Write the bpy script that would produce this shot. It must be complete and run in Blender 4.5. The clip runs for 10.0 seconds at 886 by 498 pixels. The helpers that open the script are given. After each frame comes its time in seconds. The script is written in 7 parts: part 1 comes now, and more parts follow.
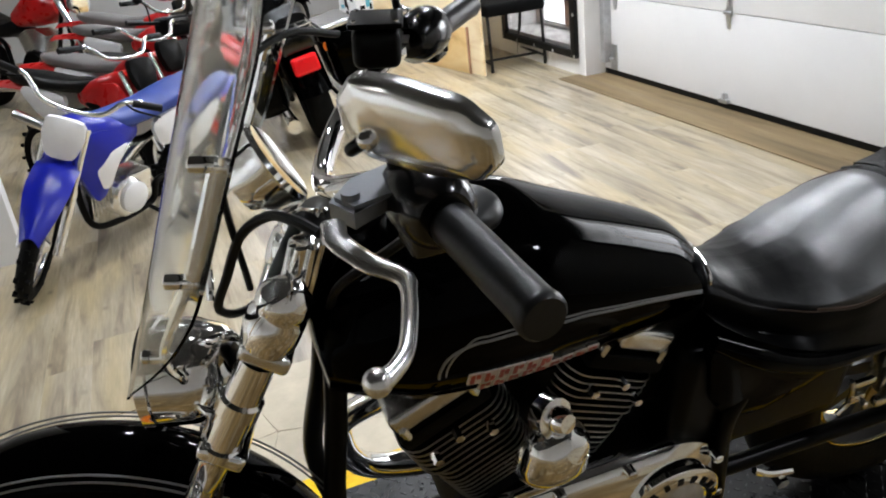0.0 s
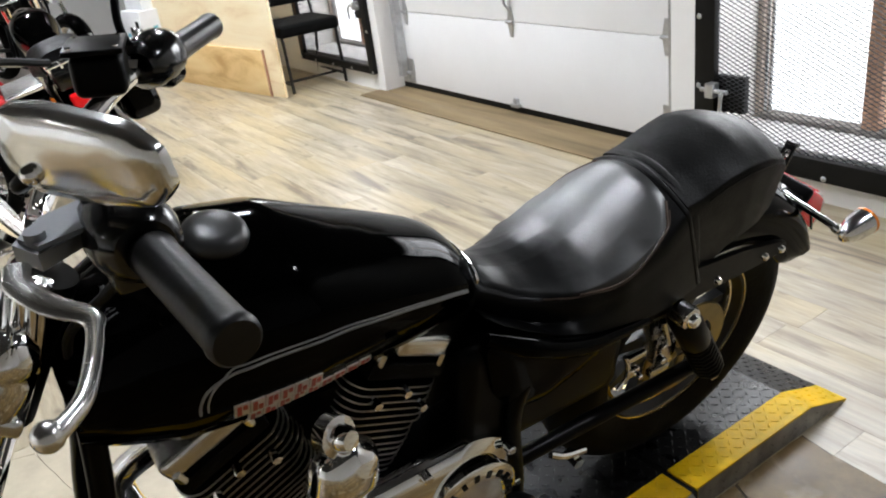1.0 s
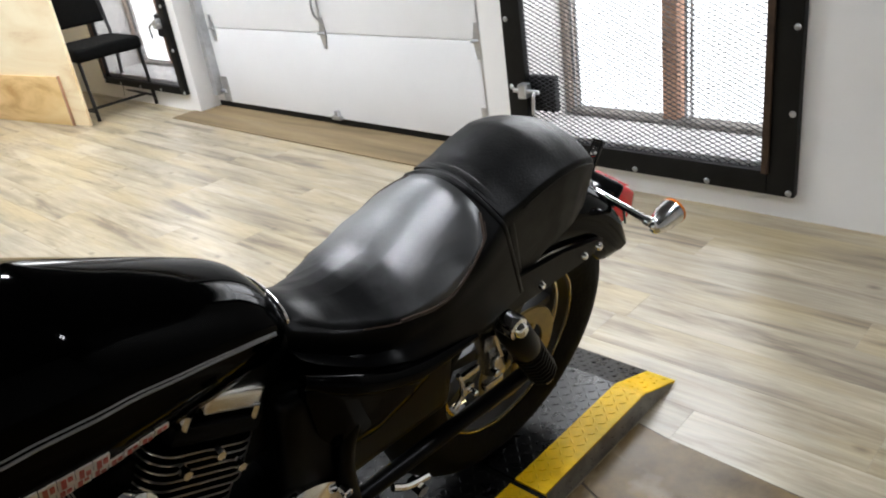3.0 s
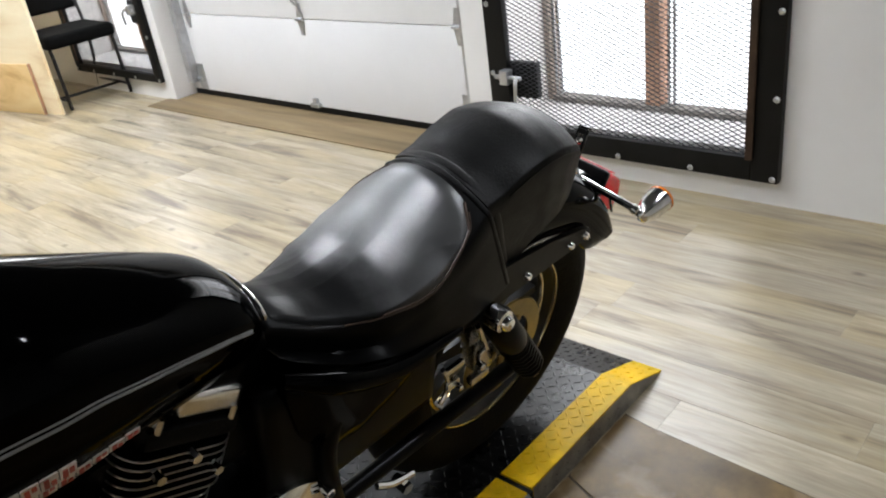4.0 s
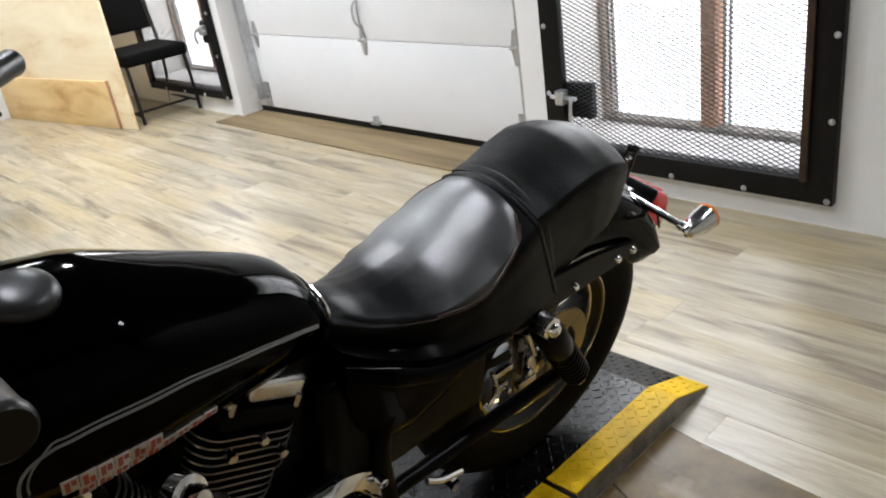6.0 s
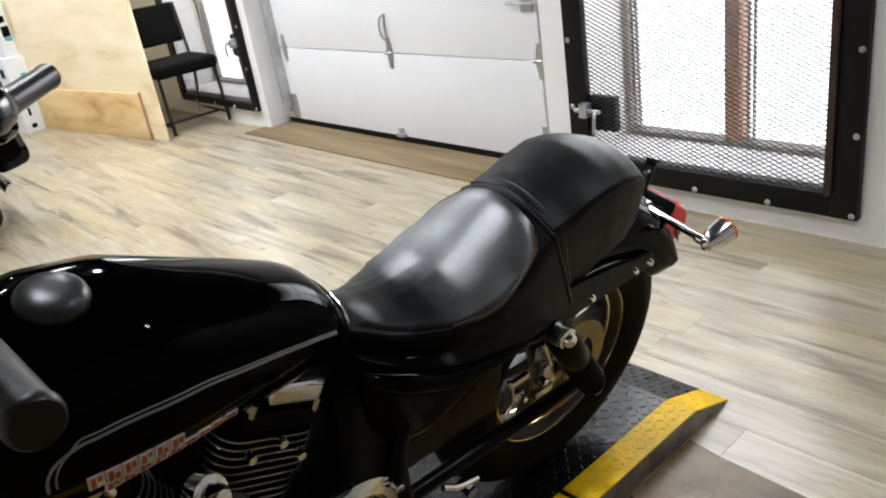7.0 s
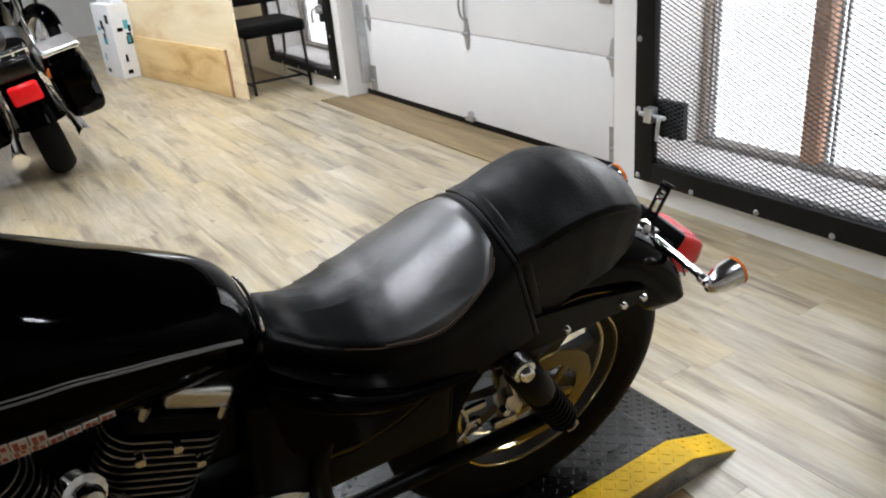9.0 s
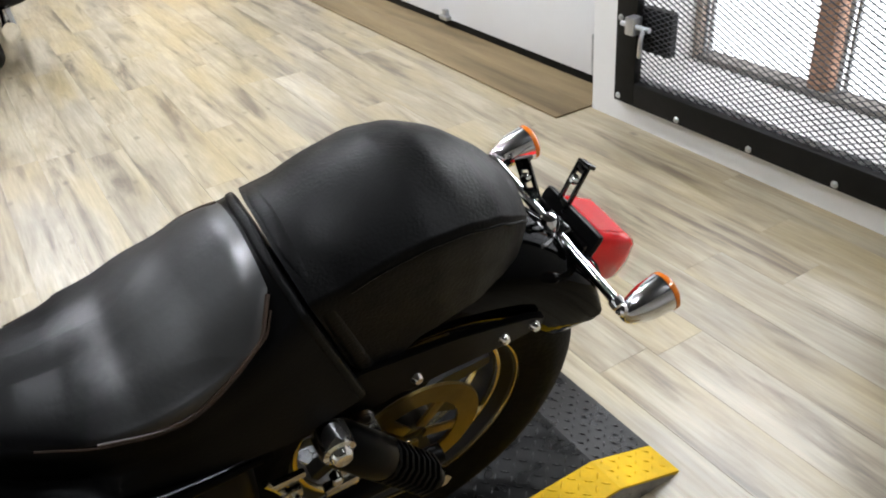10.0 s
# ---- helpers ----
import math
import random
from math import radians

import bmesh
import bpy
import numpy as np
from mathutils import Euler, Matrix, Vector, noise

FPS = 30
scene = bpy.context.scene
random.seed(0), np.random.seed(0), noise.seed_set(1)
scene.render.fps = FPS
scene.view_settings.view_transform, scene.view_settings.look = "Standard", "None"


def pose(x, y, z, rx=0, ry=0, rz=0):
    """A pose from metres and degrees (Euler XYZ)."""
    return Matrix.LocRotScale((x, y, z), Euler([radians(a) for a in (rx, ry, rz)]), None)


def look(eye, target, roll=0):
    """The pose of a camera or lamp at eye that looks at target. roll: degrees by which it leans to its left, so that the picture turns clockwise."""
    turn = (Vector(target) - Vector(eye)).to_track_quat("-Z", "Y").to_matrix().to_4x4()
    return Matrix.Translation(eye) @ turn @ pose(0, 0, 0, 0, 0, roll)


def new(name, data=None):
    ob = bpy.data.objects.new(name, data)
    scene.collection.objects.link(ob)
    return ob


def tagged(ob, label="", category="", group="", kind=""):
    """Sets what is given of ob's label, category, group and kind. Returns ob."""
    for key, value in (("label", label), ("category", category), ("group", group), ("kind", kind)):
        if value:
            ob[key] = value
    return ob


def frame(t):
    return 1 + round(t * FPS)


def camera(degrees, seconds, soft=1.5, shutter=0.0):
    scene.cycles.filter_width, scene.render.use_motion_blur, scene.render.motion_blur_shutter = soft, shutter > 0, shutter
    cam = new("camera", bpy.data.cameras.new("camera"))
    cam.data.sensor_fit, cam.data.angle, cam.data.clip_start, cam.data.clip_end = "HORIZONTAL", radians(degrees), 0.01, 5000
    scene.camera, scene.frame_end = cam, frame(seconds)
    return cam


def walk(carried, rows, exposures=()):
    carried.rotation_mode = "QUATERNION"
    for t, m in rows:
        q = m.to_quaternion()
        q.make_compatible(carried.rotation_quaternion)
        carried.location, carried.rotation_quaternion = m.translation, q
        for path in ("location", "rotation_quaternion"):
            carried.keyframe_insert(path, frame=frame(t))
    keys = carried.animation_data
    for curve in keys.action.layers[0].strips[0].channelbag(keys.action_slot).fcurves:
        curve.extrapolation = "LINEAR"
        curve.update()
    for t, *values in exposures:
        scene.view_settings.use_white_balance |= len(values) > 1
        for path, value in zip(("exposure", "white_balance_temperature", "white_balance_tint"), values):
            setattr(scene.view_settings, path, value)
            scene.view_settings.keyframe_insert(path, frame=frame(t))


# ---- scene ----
cam = camera(58.1, 10.0, soft=2.0)
PATH = [
    (0, (4.108, 0.875, 1.341), (2.379, 1.446, 0.512), -7.0),
    (0.5, (4.135, 0.926, 1.332), (2.504, 1.728, 0.499), -7.4),
    (1, (4.143, 0.963, 1.323), (2.594, 1.91, 0.485), -7.9),
    (1.5, (4.148, 0.995, 1.316), (2.675, 2.055, 0.475), -8.1),
    (2, (4.147, 1.022, 1.312), (2.754, 2.179, 0.465), -8.8),
    (2.5, (4.133, 1.037, 1.312), (2.791, 2.253, 0.463), -8.7),
    (4, (4.076, 1.081, 1.294), (2.817, 2.345, 0.391), -8.4),
    (4.5, (4.078, 1.072, 1.296), (2.813, 2.329, 0.391), -8.2),
    (5, (4.089, 1.068, 1.295), (2.811, 2.313, 0.391), -8.2),
    (5.5, (4.124, 1.056, 1.312), (2.776, 2.277, 0.481), -9.2),
    (5.7, (4.131, 1.024, 1.315), (2.767, 2.227, 0.482), -8.9),
    (6.8, (4.156, 1.025, 1.316), (2.772, 2.189, 0.464), -9.4),
    (7, (4.166, 1.017, 1.322), (2.747, 2.172, 0.515), -9.1),
    (7.5, (4.174, 0.988, 1.329), (2.736, 2.137, 0.548), -6.7),
    (8, (4.187, 0.967, 1.321), (2.81, 2.146, 0.477), -6.2),
    (8.2, (4.181, 0.997, 1.296), (2.908, 2.221, 0.357), -5.9),
    (8.5, (4.212, 1.11, 1.299), (2.778, 2.228, 0.466), -7.5),
    (8.7, (4.241, 1.204, 1.285), (2.817, 2.36, 0.486), -1.8),
    (9, (4.215, 1.262, 1.309), (2.668, 2.218, 0.478), -5.3),
    (9.2, (4.174, 1.33, 1.284), (2.66, 2.194, 0.304), -4.7),
    (9.5, (4.053, 1.466, 1.27), (2.597, 2.359, 0.229), -3.4),
    (9.7, (4.012, 1.546, 1.284), (2.566, 2.429, 0.221), -3.8),
    (10, (3.99, 1.736, 1.265), (2.52, 2.558, 0.186), -5.4),
]
walk(cam, [(t, look(eye, target, roll)) for t, eye, target, roll in PATH], [(0.0, 0.0), (8.7, 0.0), (9.2, -0.18), (9.5, -0.18), (10.0, 0.0)])

# ---- world and lights ----
world = bpy.data.worlds.new("world")
world.use_nodes = True
scene.world = world
_sky = world.node_tree.nodes.new("ShaderNodeTexSky")
_sky.sky_type = 'NISHITA'
_sky.sun_disc = False
_sky.sun_elevation = radians(38)
_sky.sun_rotation = radians(20)
_bg = world.node_tree.nodes["Background"]
_bg.inputs["Strength"].default_value = 0.12
world.node_tree.links.new(_sky.outputs[0], _bg.inputs[0])

WALL_Y = 3.70          # room face of the outside wall
CEIL = 3.05
LAMP_W = 455           # each ceiling lamp
WINDOW_W = 42         # daylight at each glazed opening


# ---- materials ----


def mat(name, colour, rough=0.5, metal=0.0, var=0.15, scale=6.0, bump=0.0, bump_scale=60.0, coat=0.0, rvar=0.1, stretch=(1, 1, 1), spec=0.5):
    m = bpy.data.materials.new(name)
    m.use_nodes = True
    nt = m.node_tree
    b = nt.nodes["Principled BSDF"]
    b.inputs["Roughness"].default_value = rough
    b.inputs["Metallic"].default_value = metal
    b.inputs["Coat Weight"].default_value = coat
    b.inputs["Coat Roughness"].default_value = 0.03
    b.inputs["Specular IOR Level"].default_value = spec
    tc = nt.nodes.new("ShaderNodeTexCoord")
    mp = nt.nodes.new("ShaderNodeMapping")
    mp.inputs["Scale"].default_value = stretch
    nt.links.new(tc.outputs["Object"], mp.inputs[0])
    n1 = nt.nodes.new("ShaderNodeTexNoise")
    n1.inputs["Scale"].default_value = scale
    n1.inputs["Detail"].default_value = 8
    n1.inputs["Roughness"].default_value = 0.65
    nt.links.new(mp.outputs[0], n1.inputs["Vector"])
    cr = nt.nodes.new("ShaderNodeValToRGB")
    lo = [max(0.0, c * (1 - var)) for c in colour[:3]] + [1]
    hi = [min(1.0, c * (1 + var)) for c in colour[:3]] + [1]
    cr.color_ramp.elements[0].color, cr.color_ramp.elements[0].position = lo, 0.3
    cr.color_ramp.elements[1].color, cr.color_ramp.elements[1].position = hi, 0.7
    nt.links.new(n1.outputs["Fac"], cr.inputs[0])
    nt.links.new(cr.outputs[0], b.inputs["Base Color"])
    if rvar:
        mr = nt.nodes.new("ShaderNodeMapRange")
        mr.inputs["To Min"].default_value = max(0.0, rough * (1 - rvar) - rvar * 0.1)
        mr.inputs["To Max"].default_value = min(1.0, rough * (1 + rvar) + rvar * 0.1)
        n3 = nt.nodes.new("ShaderNodeTexNoise")
        n3.inputs["Scale"].default_value = scale * 2.7
        n3.inputs["Detail"].default_value = 5
        nt.links.new(mp.outputs[0], n3.inputs["Vector"])
        nt.links.new(n3.outputs["Fac"], mr.inputs["Value"])
        nt.links.new(mr.outputs[0], b.inputs["Roughness"])
    if bump:
        n2 = nt.nodes.new("ShaderNodeTexNoise")
        n2.inputs["Scale"].default_value = bump_scale
        n2.inputs["Detail"].default_value = 6
        nt.links.new(mp.outputs[0], n2.inputs["Vector"])
        bp = nt.nodes.new("ShaderNodeBump")
        bp.inputs["Strength"].default_value = bump
        bp.inputs["Distance"].default_value = 0.004
        nt.links.new(n2.outputs["Fac"], bp.inputs["Height"])
        nt.links.new(bp.outputs[0], b.inputs["Normal"])
    return m


def emit(name, colour, strength):
    m = bpy.data.materials.new(name)
    m.use_nodes = True
    nt = m.node_tree
    b = nt.nodes["Principled BSDF"]
    b.inputs["Base Color"].default_value = (*colour, 1)
    b.inputs["Emission Color"].default_value = (*colour, 1)
    b.inputs["Emission Strength"].default_value = strength
    return m


def glass(name, colour, rough=0.02, ior=1.45):
    m = bpy.data.materials.new(name)
    m.use_nodes = True
    b = m.node_tree.nodes["Principled BSDF"]
    b.inputs["Base Color"].default_value = (*colour, 1)
    b.inputs["Roughness"].default_value = rough
    b.inputs["Transmission Weight"].default_value = 1.0
    b.inputs["IOR"].default_value = ior
    return m


def wood_mat(name, light, mid, dark, axis=0, rough=0.45, per_object=True, scale=1.0, contrast=1.0, run=1.3, tone=(0.86, 1.10), knots=0.0):
    """Long-grained wood, the grain along the axis given, shifted from piece to piece."""
    m = bpy.data.materials.new(name)
    m.use_nodes = True
    nt = m.node_tree
    b = nt.nodes["Principled BSDF"]
    b.inputs["Specular IOR Level"].default_value = 0.85 if knots else 0.35
    tc = nt.nodes.new("ShaderNodeTexCoord")
    geo = nt.nodes.new("ShaderNodeObjectInfo" if per_object else "ShaderNodeNewGeometry")
    rnd = geo.outputs["Random"] if per_object else geo.outputs["Random Per Island"]
    mul = nt.nodes.new("ShaderNodeMath")
    mul.operation = 'MULTIPLY'
    mul.inputs[1].default_value = 37.0
    nt.links.new(rnd, mul.inputs[0])
    comb = nt.nodes.new("ShaderNodeCombineXYZ")
    for k in range(3):
        nt.links.new(mul.outputs[0], comb.inputs[k])
    add = nt.nodes.new("ShaderNodeVectorMath")
    add.operation = 'ADD'
    nt.links.new(tc.outputs["Object"], add.inputs[0])
    nt.links.new(comb.outputs[0], add.inputs[1])
    mp = nt.nodes.new("ShaderNodeMapping")
    st = [14 * scale, 14 * scale, 14 * scale]
    st[axis] = run * scale
    mp.inputs["Scale"].default_value = st
    nt.links.new(add.outputs[0], mp.inputs[0])
    n1 = nt.nodes.new("ShaderNodeTexNoise")
    n1.inputs["Scale"].default_value = 1.0
    n1.inputs["Detail"].default_value = 5 if knots else 9
    n1.inputs["Roughness"].default_value = 0.62
    n1.inputs["Distortion"].default_value = 0.6
    nt.links.new(mp.outputs[0], n1.inputs["Vector"])
    cr = nt.nodes.new("ShaderNodeValToRGB")
    e = cr.color_ramp.elements
    e[0].color, e[0].position = (*dark, 1), 0.5 - 0.22 / contrast
    e[1].color, e[1].position = (*light, 1), 0.5 + 0.18 / contrast
    k = e.new(0.47)
    k.color = (*mid, 1)
    nt.links.new(n1.outputs["Fac"], cr.inputs[0])
    # a tone of its own for every piece
    hsv = nt.nodes.new("ShaderNodeHueSaturation")
    mr = nt.nodes.new("ShaderNodeMapRange")
    mr.inputs["To Min"].default_value, mr.inputs["To Max"].default_value = tone
    nt.links.new(rnd, mr.inputs["Value"])
    nt.links.new(mr.outputs[0], hsv.inputs["Value"])
    m2 = nt.nodes.new("ShaderNodeMath")
    m2.operation = 'FRACT'
    nt.links.new(mul.outputs[0], m2.inputs[0])
    mr2 = nt.nodes.new("ShaderNodeMapRange")
    mr2.inputs["To Min"].default_value, mr2.inputs["To Max"].default_value = 0.90, 1.08
    nt.links.new(m2.outputs[0], mr2.inputs["Value"])
    nt.links.new(mr2.outputs[0], hsv.inputs["Saturation"])
    nt.links.new(cr.outputs[0], hsv.inputs["Color"])
    out = hsv.outputs[0]
    if knots:
        # broad greyish wear, then small dark knots
        n5 = nt.nodes.new("ShaderNodeTexNoise")
        n5.inputs["Scale"].default_value = 2.6
        n5.inputs["Detail"].default_value = 5
        nt.links.new(tc.outputs["Object"], n5.inputs["Vector"])
        w5 = nt.nodes.new("ShaderNodeMapRange")
        w5.inputs["From Min"].default_value, w5.inputs["From Max"].default_value = 0.42, 0.68
        w5.inputs["To Max"].default_value = 0.48
        nt.links.new(n5.outputs["Fac"], w5.inputs["Value"])
        mx = nt.nodes.new("ShaderNodeMix")
        mx.data_type = 'RGBA'
        mx.inputs[7].default_value = (mid[0] * 0.66, mid[1] * 0.68, mid[2] * 0.80, 1)
        nt.links.new(w5.outputs[0], mx.inputs[0])
        nt.links.new(out, mx.inputs[6])
        # ochre patches that run along the planks
        os_ = nt.nodes.new("ShaderNodeMapping")
        s6 = [6.0, 6.0, 6.0]
        s6[axis] = 1.6
        os_.inputs["Scale"].default_value = s6
        nt.links.new(add.outputs[0], os_.inputs[0])
        n6 = nt.nodes.new("ShaderNodeTexNoise")
        n6.inputs["Scale"].default_value = 1.0
        n6.inputs["Detail"].default_value = 4
        nt.links.new(os_.outputs[0], n6.inputs["Vector"])
        w6 = nt.nodes.new("ShaderNodeMapRange")
        w6.inputs["From Min"].default_value, w6.inputs["From Max"].default_value = 0.48, 0.66
        w6.inputs["To Max"].default_value = 0.72
        nt.links.new(n6.outputs["Fac"], w6.inputs["Value"])
        my = nt.nodes.new("ShaderNodeMix")
        my.data_type = 'RGBA'
        my.inputs[7].default_value = (light[0] * 0.88, light[1] * 0.80, light[2] * 0.60, 1)
        nt.links.new(w6.outputs[0], my.inputs[0])
        nt.links.new(mx.outputs[2], my.inputs[6])
        vs = nt.nodes.new("ShaderNodeMapping")
        s3 = [7.5, 7.5, 7.5]
        s3[axis] = 4.5
        vs.inputs["Scale"].default_value = s3
        nt.links.new(add.outputs[0], vs.inputs[0])
        vo = nt.nodes.new("ShaderNodeTexVoronoi")
        vo.inputs["Scale"].default_value = 1.0
        nt.links.new(vs.outputs[0], vo.inputs["Vector"])
        vr = nt.nodes.new("ShaderNodeMapRange")
        vr.inputs["From Min"].default_value, vr.inputs["From Max"].default_value = 0.03, 0.12
        vr.inputs["To Min"].default_value, vr.inputs["To Max"].default_value = knots, 0.0
        nt.links.new(vo.outputs["Distance"], vr.inputs["Value"])
        mk = nt.nodes.new("ShaderNodeMix")
        mk.data_type = 'RGBA'
        mk.inputs[7].default_value = (dark[0] * 0.5, dark[1] * 0.45, dark[2] * 0.4, 1)
        nt.links.new(vr.outputs[0], mk.inputs[0])
        nt.links.new(my.outputs[2], mk.inputs[6])
        # fine open grain
        fs = nt.nodes.new("ShaderNodeMapping")
        s4 = [120.0, 120.0, 120.0]
        s4[axis] = 9.0
        fs.inputs["Scale"].default_value = s4
        nt.links.new(add.outputs[0], fs.inputs[0])
        fn = nt.nodes.new("ShaderNodeTexNoise")
        fn.inputs["Scale"].default_value = 1.0
        fn.inputs["Detail"].default_value = 4
        nt.links.new(fs.outputs[0], fn.inputs["Vector"])
        fr = nt.nodes.new("ShaderNodeMapRange")
        fr.inputs["From Min"].default_value, fr.inputs["From Max"].default_value = 0.3, 0.7
        fr.inputs["To Min"].default_value, fr.inputs["To Max"].default_value = 0.86, 1.10
        nt.links.new(fn.outputs["Fac"], fr.inputs["Value"])
        fm = nt.nodes.new("ShaderNodeVectorMath")
        fm.operation = 'SCALE'
        nt.links.new(mk.outputs[2], fm.inputs[0])
        nt.links.new(fr.outputs[0], fm.inputs["Scale"])
        out = fm.outputs[0]
    nt.links.new(out, b.inputs["Base Color"])
    # broad wear in the gloss
    n2 = nt.nodes.new("ShaderNodeTexNoise")
    n2.inputs["Scale"].default_value = 2.2
    n2.inputs["Detail"].default_value = 6
    nt.links.new(add.outputs[0], n2.inputs["Vector"])
    mr3 = nt.nodes.new("ShaderNodeMapRange")
    mr3.inputs["To Min"].default_value, mr3.inputs["To Max"].default_value = rough - 0.1, rough + 0.14
    nt.links.new(n2.outputs["Fac"], mr3.inputs["Value"])
    nt.links.new(mr3.outputs[0], b.inputs["Roughness"])
    bp = nt.nodes.new("ShaderNodeBump")
    bp.inputs["Strength"].default_value = 0.12
    bp.inputs["Distance"].default_value = 0.002
    nt.links.new(n1.outputs["Fac"], bp.inputs["Height"])
    nt.links.new(bp.outputs[0], b.inputs["Normal"])
    return m


M_WALL = mat("white_wall_paint", (0.80, 0.79, 0.77), 0.6, var=0.04, scale=1.5, bump=0.15, bump_scale=90)
M_CEIL = mat("ceiling_paint", (0.035, 0.035, 0.035), 0.8, var=0.05)
M_WALL_DARK = mat("dark_unseen_wall", (0.04, 0.04, 0.042), 0.7, var=0.1, scale=1.5)
M_WALL_GREY = mat("grey_wall_paint", (0.72, 0.72, 0.71), 0.7, var=0.06, scale=1.5)
M_DOOR = mat("white_steel_door", (0.78, 0.78, 0.78), 0.4, var=0.03, scale=2, bump=0.1, bump_scale=140)
PLANK_TONES = ((0.475, 0.418, 0.305), (0.350, 0.288, 0.188), (0.146, 0.112, 0.073))
M_PLANK = wood_mat("laminate_plank", *PLANK_TONES, 0, 0.33, run=1.5, scale=0.95, contrast=1.45, tone=(0.92, 1.06), knots=0.6)
M_PLANK_JOINED = wood_mat("laminate_plank_far", *PLANK_TONES, 0, 0.33, per_object=False, run=1.5, scale=0.95, contrast=1.45, tone=(0.92, 1.06), knots=0.6)
M_SUBFLOOR = mat("joint_filler", (0.17, 0.14, 0.09), 0.9)
M_PLY = wood_mat("pale_plywood", (0.90, 0.78, 0.54), (0.84, 0.69, 0.44), (0.70, 0.50, 0.27), 0, 0.5, scale=0.30, contrast=1.3, run=3.5)
M_PLY_LOW = wood_mat("warm_plywood", (0.82, 0.64, 0.36), (0.74, 0.53, 0.27), (0.50, 0.30, 0.13), 0, 0.5, scale=0.40, run=3.2)
M_PLY_EDGE = mat("plywood_edge", (0.72, 0.52, 0.30), 0.7, var=0.3, scale=30)
M_THRESH = wood_mat("worn_plywood_threshold", (0.26, 0.185, 0.085), (0.19, 0.13, 0.058), (0.09, 0.06, 0.026), 0, 0.6, scale=0.6)
M_BLACKSTEEL = mat("black_painted_steel", (0.003, 0.003, 0.003), 0.45, metal=0.1, var=0.3, scale=12, bump=0.1)
M_GATEFRAME = mat("dark_gate_steel", (0.004, 0.0038, 0.0036), 0.5, metal=0.0, var=0.5, scale=9, bump=0.12, spec=0.2)
M_RUST = mat("rusty_steel", (0.055, 0.032, 0.018), 0.7, metal=0.4, var=0.5, scale=14, bump=0.3)
M_MESH = mat("expanded_steel_mesh", (0.025, 0.025, 0.027), 0.5, metal=0.3, var=0.3, scale=20)
M_STEEL = mat("galvanised_steel", (0.52, 0.53, 0.54), 0.38, metal=0.9, var=0.15, scale=18)
M_REDWOOD = mat("brown_window_wood", (0.46, 0.25, 0.15), 0.6, var=0.3, scale=8, stretch=(6, 6, 1), bump=0.2)
M_REDJAMB = mat("faded_tan_jamb", (0.46, 0.38, 0.32), 0.7, var=0.2, scale=9, stretch=(6, 6, 1), bump=0.2)
M_REVEAL = mat("dusty_grey_sill", (0.72, 0.71, 0.70), 0.8, var=0.25, scale=9, bump=0.3)
M_DIRTY = mat("dirty_grey_rail", (0.24, 0.22, 0.20), 0.8, var=0.4, scale=12, bump=0.3)
M_SKYPANE = emit("daylit_frosted_pane", (0.92, 0.95, 1.0), 2.3)
M_RUBBER = mat("black_rubber", (0.0012, 0.0012, 0.0012), 0.55, var=0.3, scale=20, bump=0.15, bump_scale=150, spec=0.25)
M_GRIP = mat("worn_grip_rubber", (0.0022, 0.0022, 0.0022), 0.36, var=0.3, scale=25, bump=0.06, bump_scale=200, spec=0.36)
M_TYRE = mat("tyre_rubber", (0.0012, 0.0012, 0.0012), 0.7, var=0.3, scale=20, bump=0.25, bump_scale=120, spec=0.12)
M_FABRIC = mat("black_fabric", (0.0022, 0.0022, 0.0022), 0.95, var=0.3, scale=30, bump=0.4, bump_scale=400, spec=0.12)
M_LEATHER = mat("black_vinyl", (0.0012, 0.0012, 0.0013), 0.45, spec=0.17, var=0.25, scale=9, bump=0.22, bump_scale=260, rvar=0.35)
M_LEATHER_SEAT = mat("black_seat_leather", (0.0010, 0.0010, 0.0011), 0.40, spec=0.14, var=0.25, scale=9, bump=0.10, bump_scale=260, rvar=0.2)
M_GLOSS = mat("gloss_black_casting", (0.001, 0.001, 0.001), 0.16, spec=0.6, var=0.2, scale=14)
M_LEATHER_SHEEN = mat("worn_black_leather_graded_sheen", (0.0015, 0.0015, 0.0018), 0.41, var=0.3, scale=5, bump=0.07, bump_scale=140, rvar=0.25, spec=0.95)

M_LEATHER_SHEEN.node_tree.nodes["Principled BSDF"].inputs["IOR"].default_value = 1.7    # raised beyond plain leather to strengthen the highlight


def crease(m, scale, depth, stretch):
    """Adds broad pulled creases under a leather's fine grain."""
    nt = m.node_tree
    b = nt.nodes["Principled BSDF"]
    tc = nt.nodes.new("ShaderNodeTexCoord")
    mp = nt.nodes.new("ShaderNodeMapping")
    mp.inputs["Scale"].default_value = stretch
    mp.inputs["Rotation"].default_value = (0, 0, 0.6)
    nt.links.new(tc.outputs["Object"], mp.inputs[0])
    n = nt.nodes.new("ShaderNodeTexNoise")
    n.inputs["Scale"].default_value, n.inputs["Detail"].default_value, n.inputs["Distortion"].default_value = scale, 1.5, 0.6
    nt.links.new(mp.outputs[0], n.inputs["Vector"])
    fold = nt.nodes.new("ShaderNodeMath")
    fold.operation = 'PINGPONG'
    fold.inputs[1].default_value = 0.16
    nt.links.new(n.outputs["Fac"], fold.inputs[0])
    bp = nt.nodes.new("ShaderNodeBump")
    bp.inputs["Strength"].default_value, bp.inputs["Distance"].default_value = 0.6, depth
    nt.links.new(fold.outputs[0], bp.inputs["Height"])
    old = b.inputs["Normal"].links[0].from_node
    nt.links.new(bp.outputs[0], old.inputs["Normal"])


